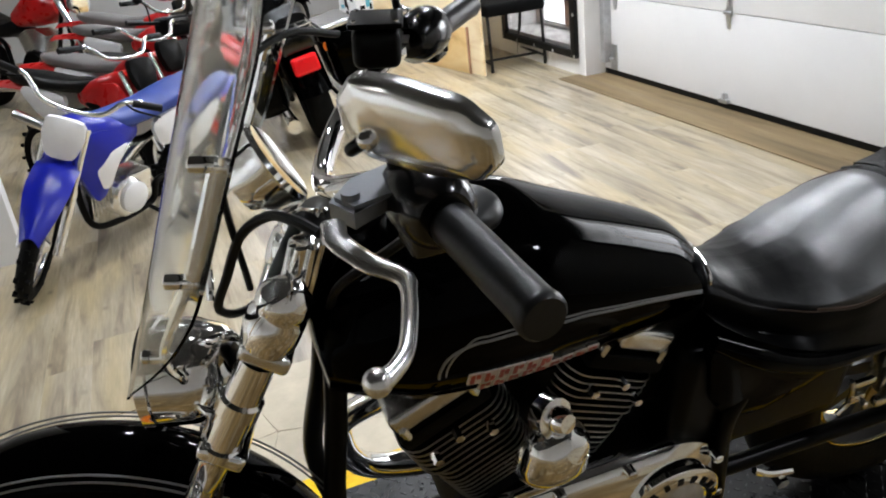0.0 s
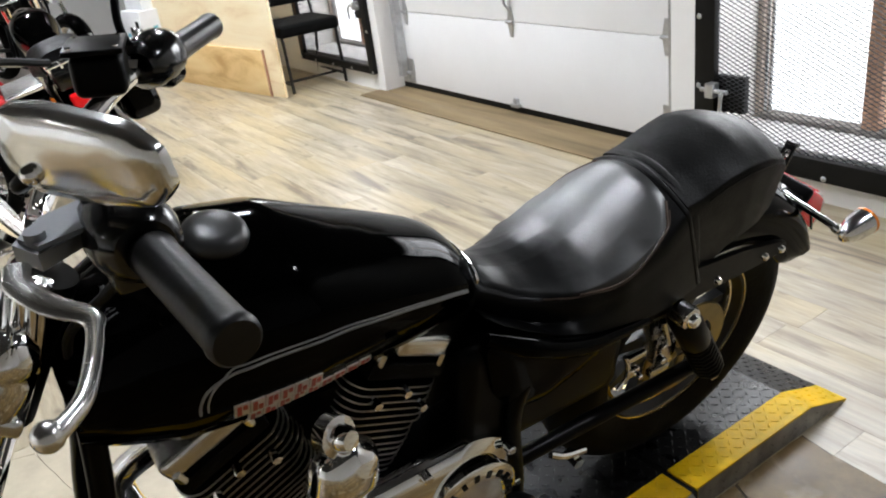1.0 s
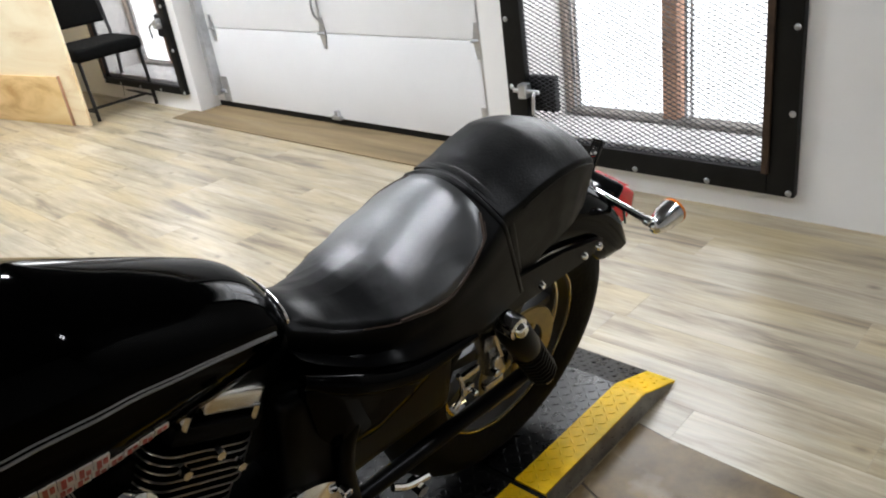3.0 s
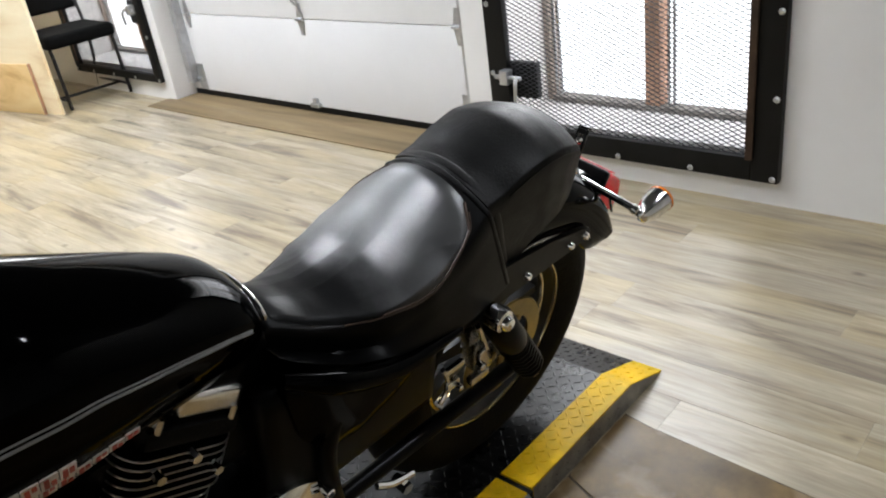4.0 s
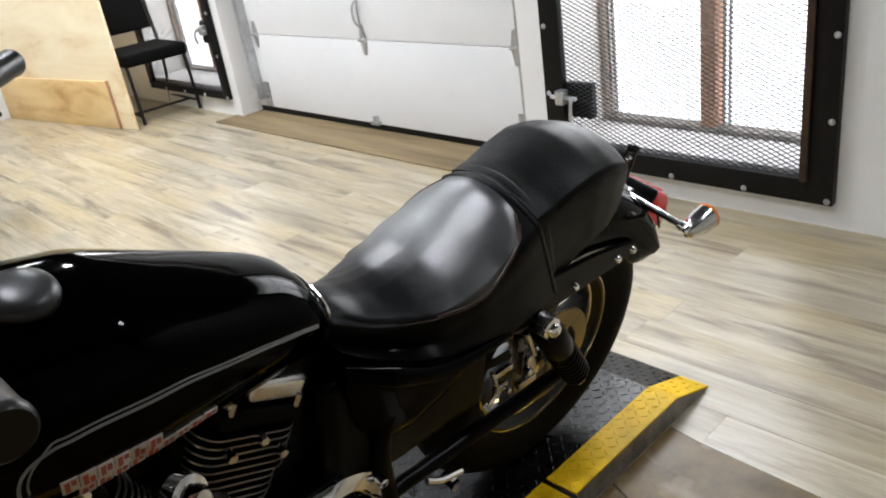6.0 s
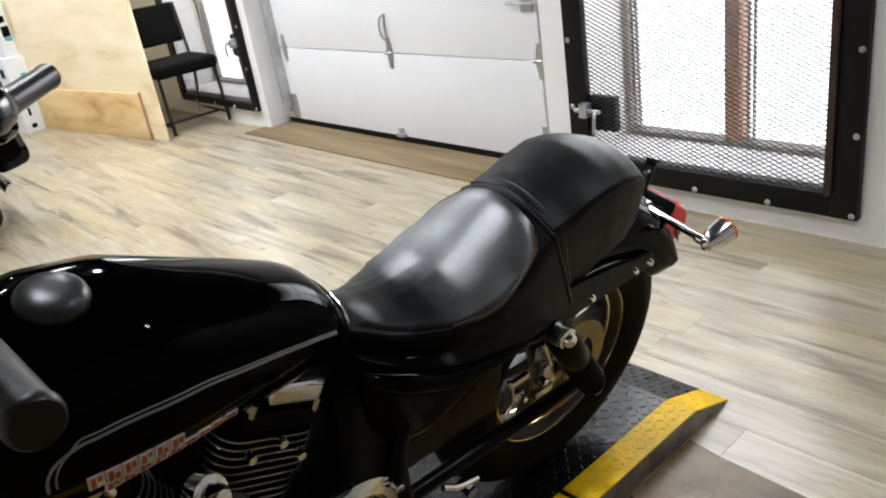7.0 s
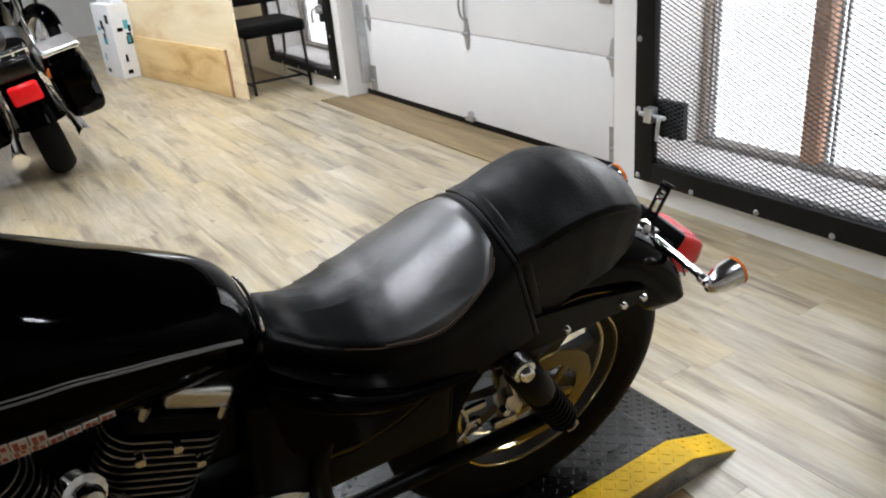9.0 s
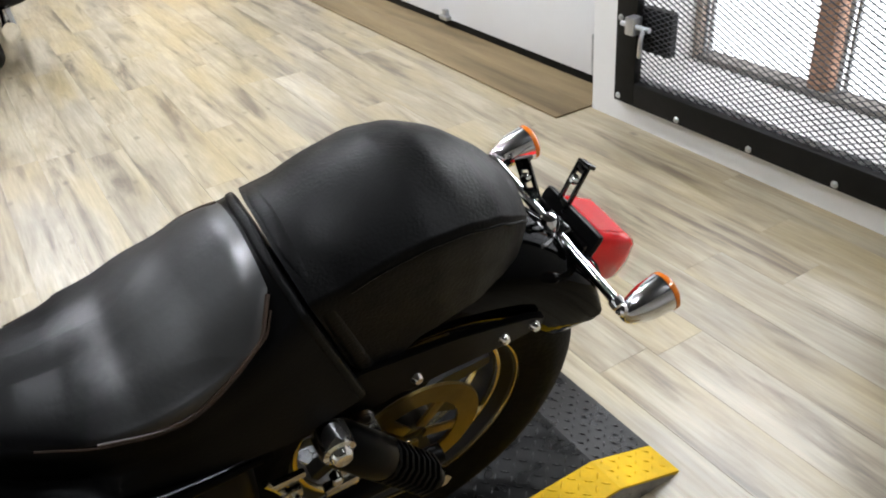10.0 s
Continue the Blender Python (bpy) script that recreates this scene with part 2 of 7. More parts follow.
crease(M_LEATHER_SHEEN, 9.0, 0.007, (1.0, 0.45, 1.0))
# specular graded along y: highlight put at the rear, muted towards the tank
_nt = M_LEATHER_SHEEN.node_tree
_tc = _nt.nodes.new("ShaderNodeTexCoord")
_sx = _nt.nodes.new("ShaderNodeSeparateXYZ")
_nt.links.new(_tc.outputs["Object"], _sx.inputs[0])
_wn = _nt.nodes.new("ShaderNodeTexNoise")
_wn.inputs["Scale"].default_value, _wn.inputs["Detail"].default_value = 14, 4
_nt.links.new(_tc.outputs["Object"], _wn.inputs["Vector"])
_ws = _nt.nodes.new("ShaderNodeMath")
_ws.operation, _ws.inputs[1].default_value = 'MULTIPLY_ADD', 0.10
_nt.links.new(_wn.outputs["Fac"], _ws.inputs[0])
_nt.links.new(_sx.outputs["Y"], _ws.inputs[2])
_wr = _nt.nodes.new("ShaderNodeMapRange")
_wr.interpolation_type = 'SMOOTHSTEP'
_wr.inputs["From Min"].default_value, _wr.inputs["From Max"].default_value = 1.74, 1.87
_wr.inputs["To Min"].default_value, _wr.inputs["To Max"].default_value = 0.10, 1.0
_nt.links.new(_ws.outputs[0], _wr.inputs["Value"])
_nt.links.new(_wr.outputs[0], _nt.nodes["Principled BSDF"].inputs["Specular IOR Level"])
M_SEAM = mat("worn_brown_seam", (0.050, 0.029, 0.018), 0.45, var=0.4, scale=30)
M_PAINT = mat("glossy_black_paint", (0.0004, 0.0004, 0.0004), 0.05, var=0.1, coat=0.0, rvar=0.15, spec=0.045)
M_SATIN = mat("satin_black_metal", (0.0006, 0.0006, 0.0006), 0.34, var=0.3, scale=14, bump=0.05, spec=0.11)
M_ENGINE = mat("wrinkle_black_engine", (0.0007, 0.0007, 0.0007), 0.5, var=0.3, scale=30, bump=0.25, bump_scale=300, spec=0.09)
M_CHROME = mat("chrome", (0.93, 0.93, 0.93), 0.07, metal=1.0, var=0.03, rvar=0.5)
M_MIRROR = mat("brushed_chrome_shell", (0.90, 0.90, 0.89), 0.16, metal=1.0, var=0.04, rvar=0.3)
M_ALU = mat("polished_aluminium", (0.82, 0.815, 0.80), 0.24, metal=1.0, var=0.08, scale=20)
M_FINEDGE = mat("machined_fin_edge", (0.62, 0.60, 0.57), 0.3, metal=1.0, var=0.1)
M_WHEEL = mat("dark_cast_wheel", (0.02, 0.02, 0.02), 0.4, metal=0.3, var=0.2)
M_RIM = mat("polished_rim", (0.66, 0.56, 0.33), 0.22, metal=1.0, var=0.1)
M_GOLD = mat("gold_sprocket", (0.17, 0.125, 0.045), 0.32, metal=1.0, var=0.2, scale=20)
M_RED_LENS = mat("red_lens", (0.72, 0.010, 0.014), 0.12, var=0.1, spec=0.35)
M_ORANGE = mat("orange_lens", (0.80, 0.20, 0.02), 0.15, var=0.1, coat=0.5)
M_YELLOW = mat("worn_yellow_paint", (0.80, 0.49, 0.004), 0.45, var=0.25, scale=9, bump=0.1, spec=0.2)
M_TREAD = mat("black_tread_plate", (0.003, 0.003, 0.0033), 0.30, metal=0.0, var=0.5, scale=7, rvar=0.4, bump=0.1, spec=0.38)
M_TREADGREY = mat("bare_tread_plate", (0.30, 0.29, 0.27), 0.36, metal=0.7, var=0.5, scale=12)
M_BLUE = mat("blue_plastic", (0.005, 0.010, 0.26), 0.3, var=0.12, spec=0.35)
M_BLUESEAT = mat("blue_vinyl", (0.012, 0.035, 0.20), 0.5, var=0.15, bump=0.1)
M_WHITEPL = mat("white_plastic", (0.72, 0.72, 0.72), 0.35, var=0.06)
M_RED = mat("red_plastic", (0.42, 0.008, 0.008), 0.28, var=0.12, spec=0.35)
M_GREYSEAT = mat("grey_vinyl", (0.13, 0.12, 0.115), 0.55, var=0.15, bump=0.1)
M_SCREEN = glass("clear_acrylic", (0.95, 0.97, 0.97), 0.03, 1.25)
M_LAMP = emit("lamp_diffuser", (1.0, 0.98, 0.95), 40.0)
M_LOGO_R = mat("badge_red", (0.42, 0.045, 0.02), 0.3, var=0.2, scale=40)
M_LOGO_W = mat("badge_silver", (0.62, 0.58, 0.52), 0.3, metal=0.0, var=0.1, scale=40)
M_CYAN = mat("teal_box_print", (0.10, 0.42, 0.52), 0.5, var=0.1)
M_CARD = mat("white_card", (0.74, 0.75, 0.76), 0.6, var=0.06)

# ---- mesh tools ----


def part(name, bm, material, parent=None, label="", smooth=True, angle=40):
    me = bpy.data.meshes.new(name)
    bmesh.ops.recalc_face_normals(bm, faces=bm.faces[:])
    bm.to_mesh(me)
    bm.free()
    if smooth:
        me.shade_smooth()
        me.set_sharp_from_angle(angle=radians(angle))
    me.materials.append(material)
    ob = new(name, me)
    if parent is not None:
        ob.parent = parent
    if label:
        tagged(ob, label)
    return ob


def thing(name, m, label, category, group="", kind=""):
    ob = new(name)
    ob.empty_display_size = 0.1
    ob.matrix_world = m
    return tagged(ob, label, category, group, kind)


def box(bm, x0, x1, y0, y1, z0, z1, m=None, bevel=0.0, seg=2):
    r = bmesh.ops.create_cube(bm, size=1.0, matrix=Matrix.LocRotScale(((x0 + x1) / 2, (y0 + y1) / 2, (z0 + z1) / 2), None, (abs(x1 - x0), abs(y1 - y0), abs(z1 - z0))))
    vs = r["verts"]
    if bevel:
        es = list({e for v in vs for e in v.link_edges})
        out = bmesh.ops.bevel(bm, geom=es, offset=bevel, segments=seg, profile=0.6, affect='EDGES')
        vs = list({v for f in out["faces"] for v in f.verts} | {v for v in vs if v.is_valid})
    if m is not None:
        bmesh.ops.transform(bm, matrix=m, verts=vs)
    return vs


def frame_at(p0, p1):
    p0, p1 = Vector(p0), Vector(p1)
    d = p1 - p0
    q = d.to_track_quat('Z', 'Y')
    return Matrix.Translation(p0) @ q.to_matrix().to_4x4(), d.length


def cyl(bm, p0, p1, r0, r1=None, seg=20, caps=True, bevel=0.0):
    r1 = r0 if r1 is None else r1
    m, ln = frame_at(p0, p1)
    if bevel:
        return lathe(bm, [(0, 0), (r0 - bevel, 0), (r0, bevel), (r1, ln - bevel), (r1 - bevel, ln), (0, ln)], m, seg)
    return lathe(bm, [(0, 0), (r0, 0), (r1, ln), (0, ln)] if caps else [(r0, 0), (r1, ln)], m, seg)


def lathe(bm, prof, m=None, seg=28):
    """Turns a profile of (radius, height) round the z axis of m."""
    rows, out = [], []
    for r, z in prof:
        if r < 1e-6:
            v = [bm.verts.new((0, 0, z))]
        else:
            v = [bm.verts.new((r * math.cos(2 * math.pi * k / seg), r * math.sin(2 * math.pi * k / seg), z)) for k in range(seg)]
        rows.append(v)
        out += v
    for a, b in zip(rows, rows[1:]):
        if len(a) == 1 and len(b) == 1:
            continue
        for k in range(seg):
            k2 = (k + 1) % seg
            if len(a) == 1:
                bm.faces.new((a[0], b[k], b[k2]))
            elif len(b) == 1:
                bm.faces.new((a[k], a[k2], b[0]))
            else:
                bm.faces.new((a[k], a[k2], b[k2], b[k]))
    if m is not None:
        bmesh.ops.transform(bm, matrix=m, verts=out)
    return out


def smooth_path(pts, n=8):
    """Catmull-Rom through the points."""
    p = [Vector(q) for q in pts]
    if len(p) < 3:
        return p
    p = [p[0] * 2 - p[1]] + p + [p[-1] * 2 - p[-2]]
    out = []
    for i in range(1, len(p) - 2):
        for k in range(n):
            t = k / n
            a, b, c, d = p[i - 1], p[i], p[i + 1], p[i + 2]
            out.append(0.5 * ((2 * b) + (c - a) * t + (2 * a - 5 * b + 4 * c - d) * t * t + (3 * b - a - 3 * c + d) * t ** 3))
    out.append(p[-2])
    return out


def tube(bm, pts, r, seg=10, n=8, caps=True):
    """A round bar along a smooth path; r is one radius, or a list of radii at the points."""
    path = smooth_path(pts, n) if len(pts) > 2 else [Vector(q) for q in pts]
    if isinstance(r, (list, tuple)):
        rs = [float(q) for q in np.interp(np.linspace(0, len(r) - 1, len(path)), range(len(r)), r)]
    else:
        rs = [r] * len(path)
    up, rows, out = None, [], []
    for i, p in enumerate(path):
        d = (path[min(i + 1, len(path) - 1)] - path[max(i - 1, 0)]).normalized()
        if up is None:
            up = Vector((0, 0, 1)) if abs(d.z) < 0.9 else Vector((1, 0, 0))
        s = d.cross(up).normalized()
        up = s.cross(d).normalized()
        row = [bm.verts.new(p + rs[i] * (math.cos(2 * math.pi * k / seg) * s + math.sin(2 * math.pi * k / seg) * up)) for k in range(seg)]
        rows.append(row)
        out += row
    for a, b in zip(rows, rows[1:]):
        for k in range(seg):
            bm.faces.new((a[k], a[(k + 1) % seg], b[(k + 1) % seg], b[k]))
    if caps:
        bm.faces.new(rows[0])
        bm.faces.new(list(reversed(rows[-1])))
    return out


def loft(bm, rows, closed=True, cap=True, m=None):
    """Skins rows of points; every row has the same count."""
    vs = [[bm.verts.new(p) for p in row] for row in rows]
    n = len(vs[0])
    for a, b in zip(vs, vs[1:]):
        for k in range(n if closed else n - 1):
            k2 = (k + 1) % n
            bm.faces.new((a[k], a[k2], b[k2], b[k]))
    if cap and closed:
        bm.faces.new(vs[0])
        bm.faces.new(list(reversed(vs[-1])))
    out = [v for row in vs for v in row]
    if m is not None:
        bmesh.ops.transform(bm, matrix=m, verts=out)
    return out


def outline(bm, pts, depth, m=None, bevel=0.0):
    """A plate: the outline in the xy plane, pushed out by depth along z."""
    a = [bm.verts.new((x, y, 0)) for x, y in pts]
    b = [bm.verts.new((x, y, depth)) for x, y in pts]
    n = len(pts)
    bm.faces.new(a[::-1])
    f = bm.faces.new(b)
    for k in range(n):
        bm.faces.new((a[k], a[(k + 1) % n], b[(k + 1) % n], b[k]))
    vs = a + b
    if bevel:
        out = bmesh.ops.bevel(bm, geom=list(f.edges), offset=bevel, segments=2, affect='EDGES')
        vs = list({v for q in out["faces"] for v in q.verts} | {v for v in vs if v.is_valid})
    if m is not None:
        bmesh.ops.transform(bm, matrix=m, verts=vs)
    return vs


def curve_of(table):
    """A smooth function through a table of (y, value)."""
    ys = [a for a, _ in table]
    vs = [b for _, b in table]
    fine = np.linspace(ys[0], ys[-1], 400)
    val = np.interp(fine, ys, vs)
    k = np.hanning(31)
    k /= k.sum()
    pad = np.concatenate([2 * val[0] - val[15:0:-1], val, 2 * val[-1] - val[-2:-17:-1]])
    val = np.convolve(pad, k, mode="valid")
    return lambda y: float(np.interp(y, fine, val))


def densify(pts, n=6):
    p = [Vector((a, b, 0)) for a, b in pts]
    out = []
    for a, b in zip(p, p[1:] + p[:1]):
        for k in range(n):
            out.append(a.lerp(b, k / n))
    sm = [(out[i - 1] + out[i] * 2 + out[(i + 1) % len(out)]) / 4 for i in range(len(out))]
    return [(v.x, v.y) for v in sm]


# a plate in the side plane of a bike: outline in (y, z), thickness along x
SIDE = Matrix(((0, 0, 1, 0), (1, 0, 0, 0), (0, 1, 0, 0), (0, 0, 0, 1)))

# ---- the room ----
X_W, X_E, Y_S = -6.4, 6.6, -4.8
WT = 0.30
GATE_Z = 2.00
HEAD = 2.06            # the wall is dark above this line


def wall_piece(name, boxes, material=None, label=""):
    bm = bmesh.new()
    for b in boxes:
        box(bm, *b)
    return tagged(part(name, bm, material or M_WALL, smooth=False), label, "wall", "", "structure")


# outside wall with two glazed openings and the overhead door between them
LG0, LG1, DG0, DG1, RG0, RG1 = -2.03, -0.93, -0.795, 1.775, 2.015, 3.073
SILL = 0.17           # wall below the glazed openings
wall_piece("wall_north", [
    (X_W, LG0, WALL_Y, WALL_Y + WT, 0, HEAD),
    (LG1, DG0, WALL_Y, WALL_Y + WT, 0, HEAD),
    (DG1, RG0, WALL_Y, WALL_Y + WT, 0, HEAD),
    (RG1, X_E, WALL_Y, WALL_Y + WT, 0, HEAD),
    (LG0, LG1, WALL_Y, WALL_Y + WT, 0, SILL), (LG0, LG1, WALL_Y, WALL_Y + WT, GATE_Z, HEAD),
    (RG0, RG1, WALL_Y, WALL_Y + WT, 0, SILL), (RG0, RG1, WALL_Y, WALL_Y + WT, GATE_Z, HEAD),
    (DG0, DG1, WALL_Y, WALL_Y + WT, 2.00, HEAD)], label="white painted wall with door and window openings")
# Out of view; set dark so the tank's rear reflects no pale wall.
wall_piece("wall_north_upper", [(X_W, X_E, WALL_Y, WALL_Y + WT, HEAD, CEIL)], M_WALL_DARK, label="unseen wall above the openings, set dark for the tank's reflection")
wall_piece("wall_south", [(X_W, X_E, Y_S - 0.2, Y_S, 0, CEIL)], M_WALL_GREY, label="plain grey painted wall")
wall_piece("wall_west", [(X_W - 0.2, X_W, Y_S - 0.2, WALL_Y + WT, 0, CEIL)], M_WALL_GREY, label="plain grey painted wall")
wall_piece("wall_east", [(X_E, X_E + 0.2, Y_S - 0.2, WALL_Y + WT, 0, CEIL)], M_WALL_GREY, label="plain grey painted wall")
bm = bmesh.new()
box(bm, X_W - 0.2, X_E + 0.2, Y_S - 0.2, WALL_Y + WT, CEIL, CEIL + 0.2)
tagged(part("ceiling", bm, M_CEIL, smooth=False), "plain dark grey painted ceiling", "ceiling", "", "structure")
bm = bmesh.new()
box(bm, X_W - 0.2, X_E + 0.2, Y_S - 0.2, WALL_Y + WT + 0.6, -0.12, -0.012)
floor = tagged(part("floor", bm, M_SUBFLOOR, smooth=False), "pale wood-look laminate plank floor with worn patches", "floor", "", "structure")
# white partition beside the dirt bikes
wall_piece("wall_partition", [(0.22, 0.32, Y_S, 0.14, 0, 2.4)], label="short white painted partition wall")

# daylight through the upper part of the two glazed openings
for _x, _n in ((2.52, "window_light_1"), (-1.5, "window_light_2")):
    _d = bpy.data.lights.new(_n, 'AREA')
    _d.shape, _d.size, _d.size_y, _d.energy, _d.color = 'RECTANGLE', 0.95, 1.0, WINDOW_W, (0.93, 0.96, 1.0)
    new(_n, _d).matrix_world = look((_x, 3.93, 1.68), (_x, 2.0, 1.25))

# ceiling lamps: small globes on short stems
# First four set from reflections; the others are unseen, added to fill the room.
LAMPS = [(1.15, 2.55, 0.80), (0.95, 1.20, 0.60), (-0.6, 2.65, 1.0), (2.9, 1.35, 0.40), (-1.8, 1.9, 1.1), (-4.0, 1.6, 1.1), (-1.8, -1.1, 0.6), (0.8, -3.4, 1.3), (3.6, -3.4, 1.5), (4.5, 3.05, 0.36)]


def globe_lamp(x, y, power):
    t = thing("ceiling_lamp", pose(x, y, CEIL), "small white globe lamp on a ceiling stem, lit, out of view", "ceiling lamp", "lamps on the ceiling")
    bm = bmesh.new()
    lathe(bm, [(0, 0), (0.055, 0), (0.060, -0.010), (0.050, -0.022), (0.012, -0.028), (0.012, -0.20), (0.030, -0.21), (0.030, -0.235), (0.0, -0.235)])
    part("stem", bm, M_WHITEPL, t)
    bm = bmesh.new()
    lathe(bm, [(0.0, -0.24), (0.030, -0.245), (0.052, -0.27), (0.058, -0.295), (0.048, -0.33), (0.026, -0.35), (0, -0.354)])
    part("globe", bm, M_LAMP, t)
    d = bpy.data.lights.new("lamp_light", 'SPOT')
    d.spot_size, d.spot_blend = radians(142), 0.75
    d.shadow_soft_size, d.energy, d.color = 0.075, power, (0.885, 0.927, 1.0)
    new("lamp_light", d).location = (x, y, CEIL - 0.295)


for _x, _y, _k in LAMPS:
    globe_lamp(_x, _y, LAMP_W * _k)

# ---- overhead door ----


def overhead_door():
    t = thing("garage_door", pose(0, 0, 0), "white sectional overhead garage door, closed, with steel hinges", "garage door")
    y = 3.845
    secs = [(0.046, 0.537), (0.541, 1.03), (1.034, 1.52), (1.524, 2.012)]
    for z0, z1 in secs:
        bm = bmesh.new()
        box(bm, DG0 + 0.012, DG1 - 0.012, y, y + 0.045, z0, z1, bevel=0.004)
        part("door_panel", bm, M_DOOR, t, smooth=True)
    bm = bmesh.new()
    box(bm, DG0 + 0.012, DG1 - 0.012, y + 0.004, y + 0.04, 0.009, 0.045, bevel=0.006)
    part("bottom_seal", bm, M_RUBBER, t, "black rubber bottom seal")
    # hinges on the section joints
    for z in (0.539, 1.032, 1.522):
        for x in (DG0 + 0.165, 0.50, DG1 - 0.145):
            bm = bmesh.new()
            w = 0.05
            outline(bm, [(-w * 0.55, 0), (-0.012, 0.085), (0.012, 0.085), (w * 0.55, 0), (0.012, -0.085), (-0.012, -0.085)], 0.005, Matrix.Translation((x, y - 0.001, z)) @ pose(0, 0, 0, 90, 0, 0))
            cyl(bm, (x - 0.03, y - 0.012, z), (x + 0.03, y - 0.012, z), 0.009, seg=10)
            part("hinge", bm, M_STEEL, t)
    # lift handle above the middle hinge
    bm = bmesh.new()
    tube(bm, [(0.500, y - 0.004, 0.755), (0.480, y - 0.022, 0.735), (0.474, y - 0.028, 0.690), (0.482, y - 0.026, 0.640), (0.500, y - 0.012, 0.610), (0.502, y - 0.004, 0.575)], 0.0065, seg=8)
    tube(bm, [(0.502, y - 0.004, 0.755), (0.512, y - 0.018, 0.730), (0.514, y - 0.022, 0.690), (0.510, y - 0.018, 0.630), (0.504, y - 0.006, 0.580)], 0.0045, seg=8)
    part("lift_handle", bm, M_STEEL, t)
    bm = bmesh.new()
    box(bm, 0.462, 0.532, y - 0.03, y, 0.046, 0.068, bevel=0.004)
    box(bm, 0.482, 0.512, y - 0.022, y, 0.064, 0.098, bevel=0.003)
    part("bottom_bracket", bm, M_STEEL, t)
    # corner brackets with rollers
    for x, s in ((DG0 + 0.105, 1), (DG1 - 0.095, -1)):
        bm = bmesh.new()
        box(bm, min(x, x + s * 0.075), max(x, x + s * 0.075), y - 0.006, y, 0.05, 0.22, bevel=0.002)
        cyl(bm, (x - s * 0.03, y - 0.012, 0.12), (x + s * 0.05, y - 0.012, 0.12), 0.012, seg=10)
        part("corner_bracket", bm, M_STEEL, t)
        bm = bmesh.new()
        box(bm, min(x - s * 0.012, x - s * 0.002), max(x - s * 0.012, x - s * 0.002), y - 0.055, y + 0.02, 0.10, 2.3)
        box(bm, min(x - s * 0.050, x - s * 0.012), max(x - s * 0.050, x - s * 0.012), y - 0.055, y - 0.05, 0.10, 2.3)
        part("door_track", bm, M_STEEL, t, "galvanised roller track")
    # slide bolt
    bm = bmesh.new()
    box(bm, DG1 - 0.23, DG1 - 0.16, y - 0.012, y, 0.77, 0.85, bevel=0.003)
    cyl(bm, (DG1 - 0.31, y - 0.02, 0.81), (DG1 - 0.10, y - 0.02, 0.81), 0.007, seg=8)
    part("slide_bolt", bm, M_STEEL, t)


overhead_door()
bm = bmesh.new()
box(bm, DG0 - 0.09, DG1 - 0.012, 3.53, WALL_Y - 0.002, 0.0005, 0.008, bevel=0.002)
box(bm, DG0 + 0.004, DG1 - 0.012, WALL_Y - 0.002, 3.90, 0.0005, 0.008)
tagged(part("threshold", bm, M_THRESH), "worn plywood strip on the floor before the garage door", "threshold", "", "structure")

# ---- mesh gates over the two glazed openings ----


def expanded_mesh(bm, x0, x1, z0, z1, y, lw, lh, t=0.004):
    """Expanded metal: diamonds lw wide and lh high, flat strands slightly twisted out of the plane."""
    nx, nz = int((x1 - x0) / lw), int((z1 - z0) / lh)
    lw, lh = (x1 - x0) / nx, (z1 - z0) / nz
    s = t * 0.55
    for i in range(nx):
        for j in range(nz):
            cx, cz = x0 + (i + 0.5) * lw, z0 + (j + 0.5) * lh
            n = [(cx, cz + lh / 2), (cx + lw / 2, cz), (cx, cz - lh / 2), (cx - lw / 2, cz)]
            for (ax, az), (bx, bz) in ((n[0], n[1]), (n[1], n[2]), (n[2], n[3]), (n[3], n[0])):
                q = [bm.verts.new(p) for p in ((ax, y - 0.002, az - s), (bx, y - 0.002, bz - s), (bx, y + 0.002, bz + s), (ax, y + 0.002, az + s))]
                bm.faces.new(q)


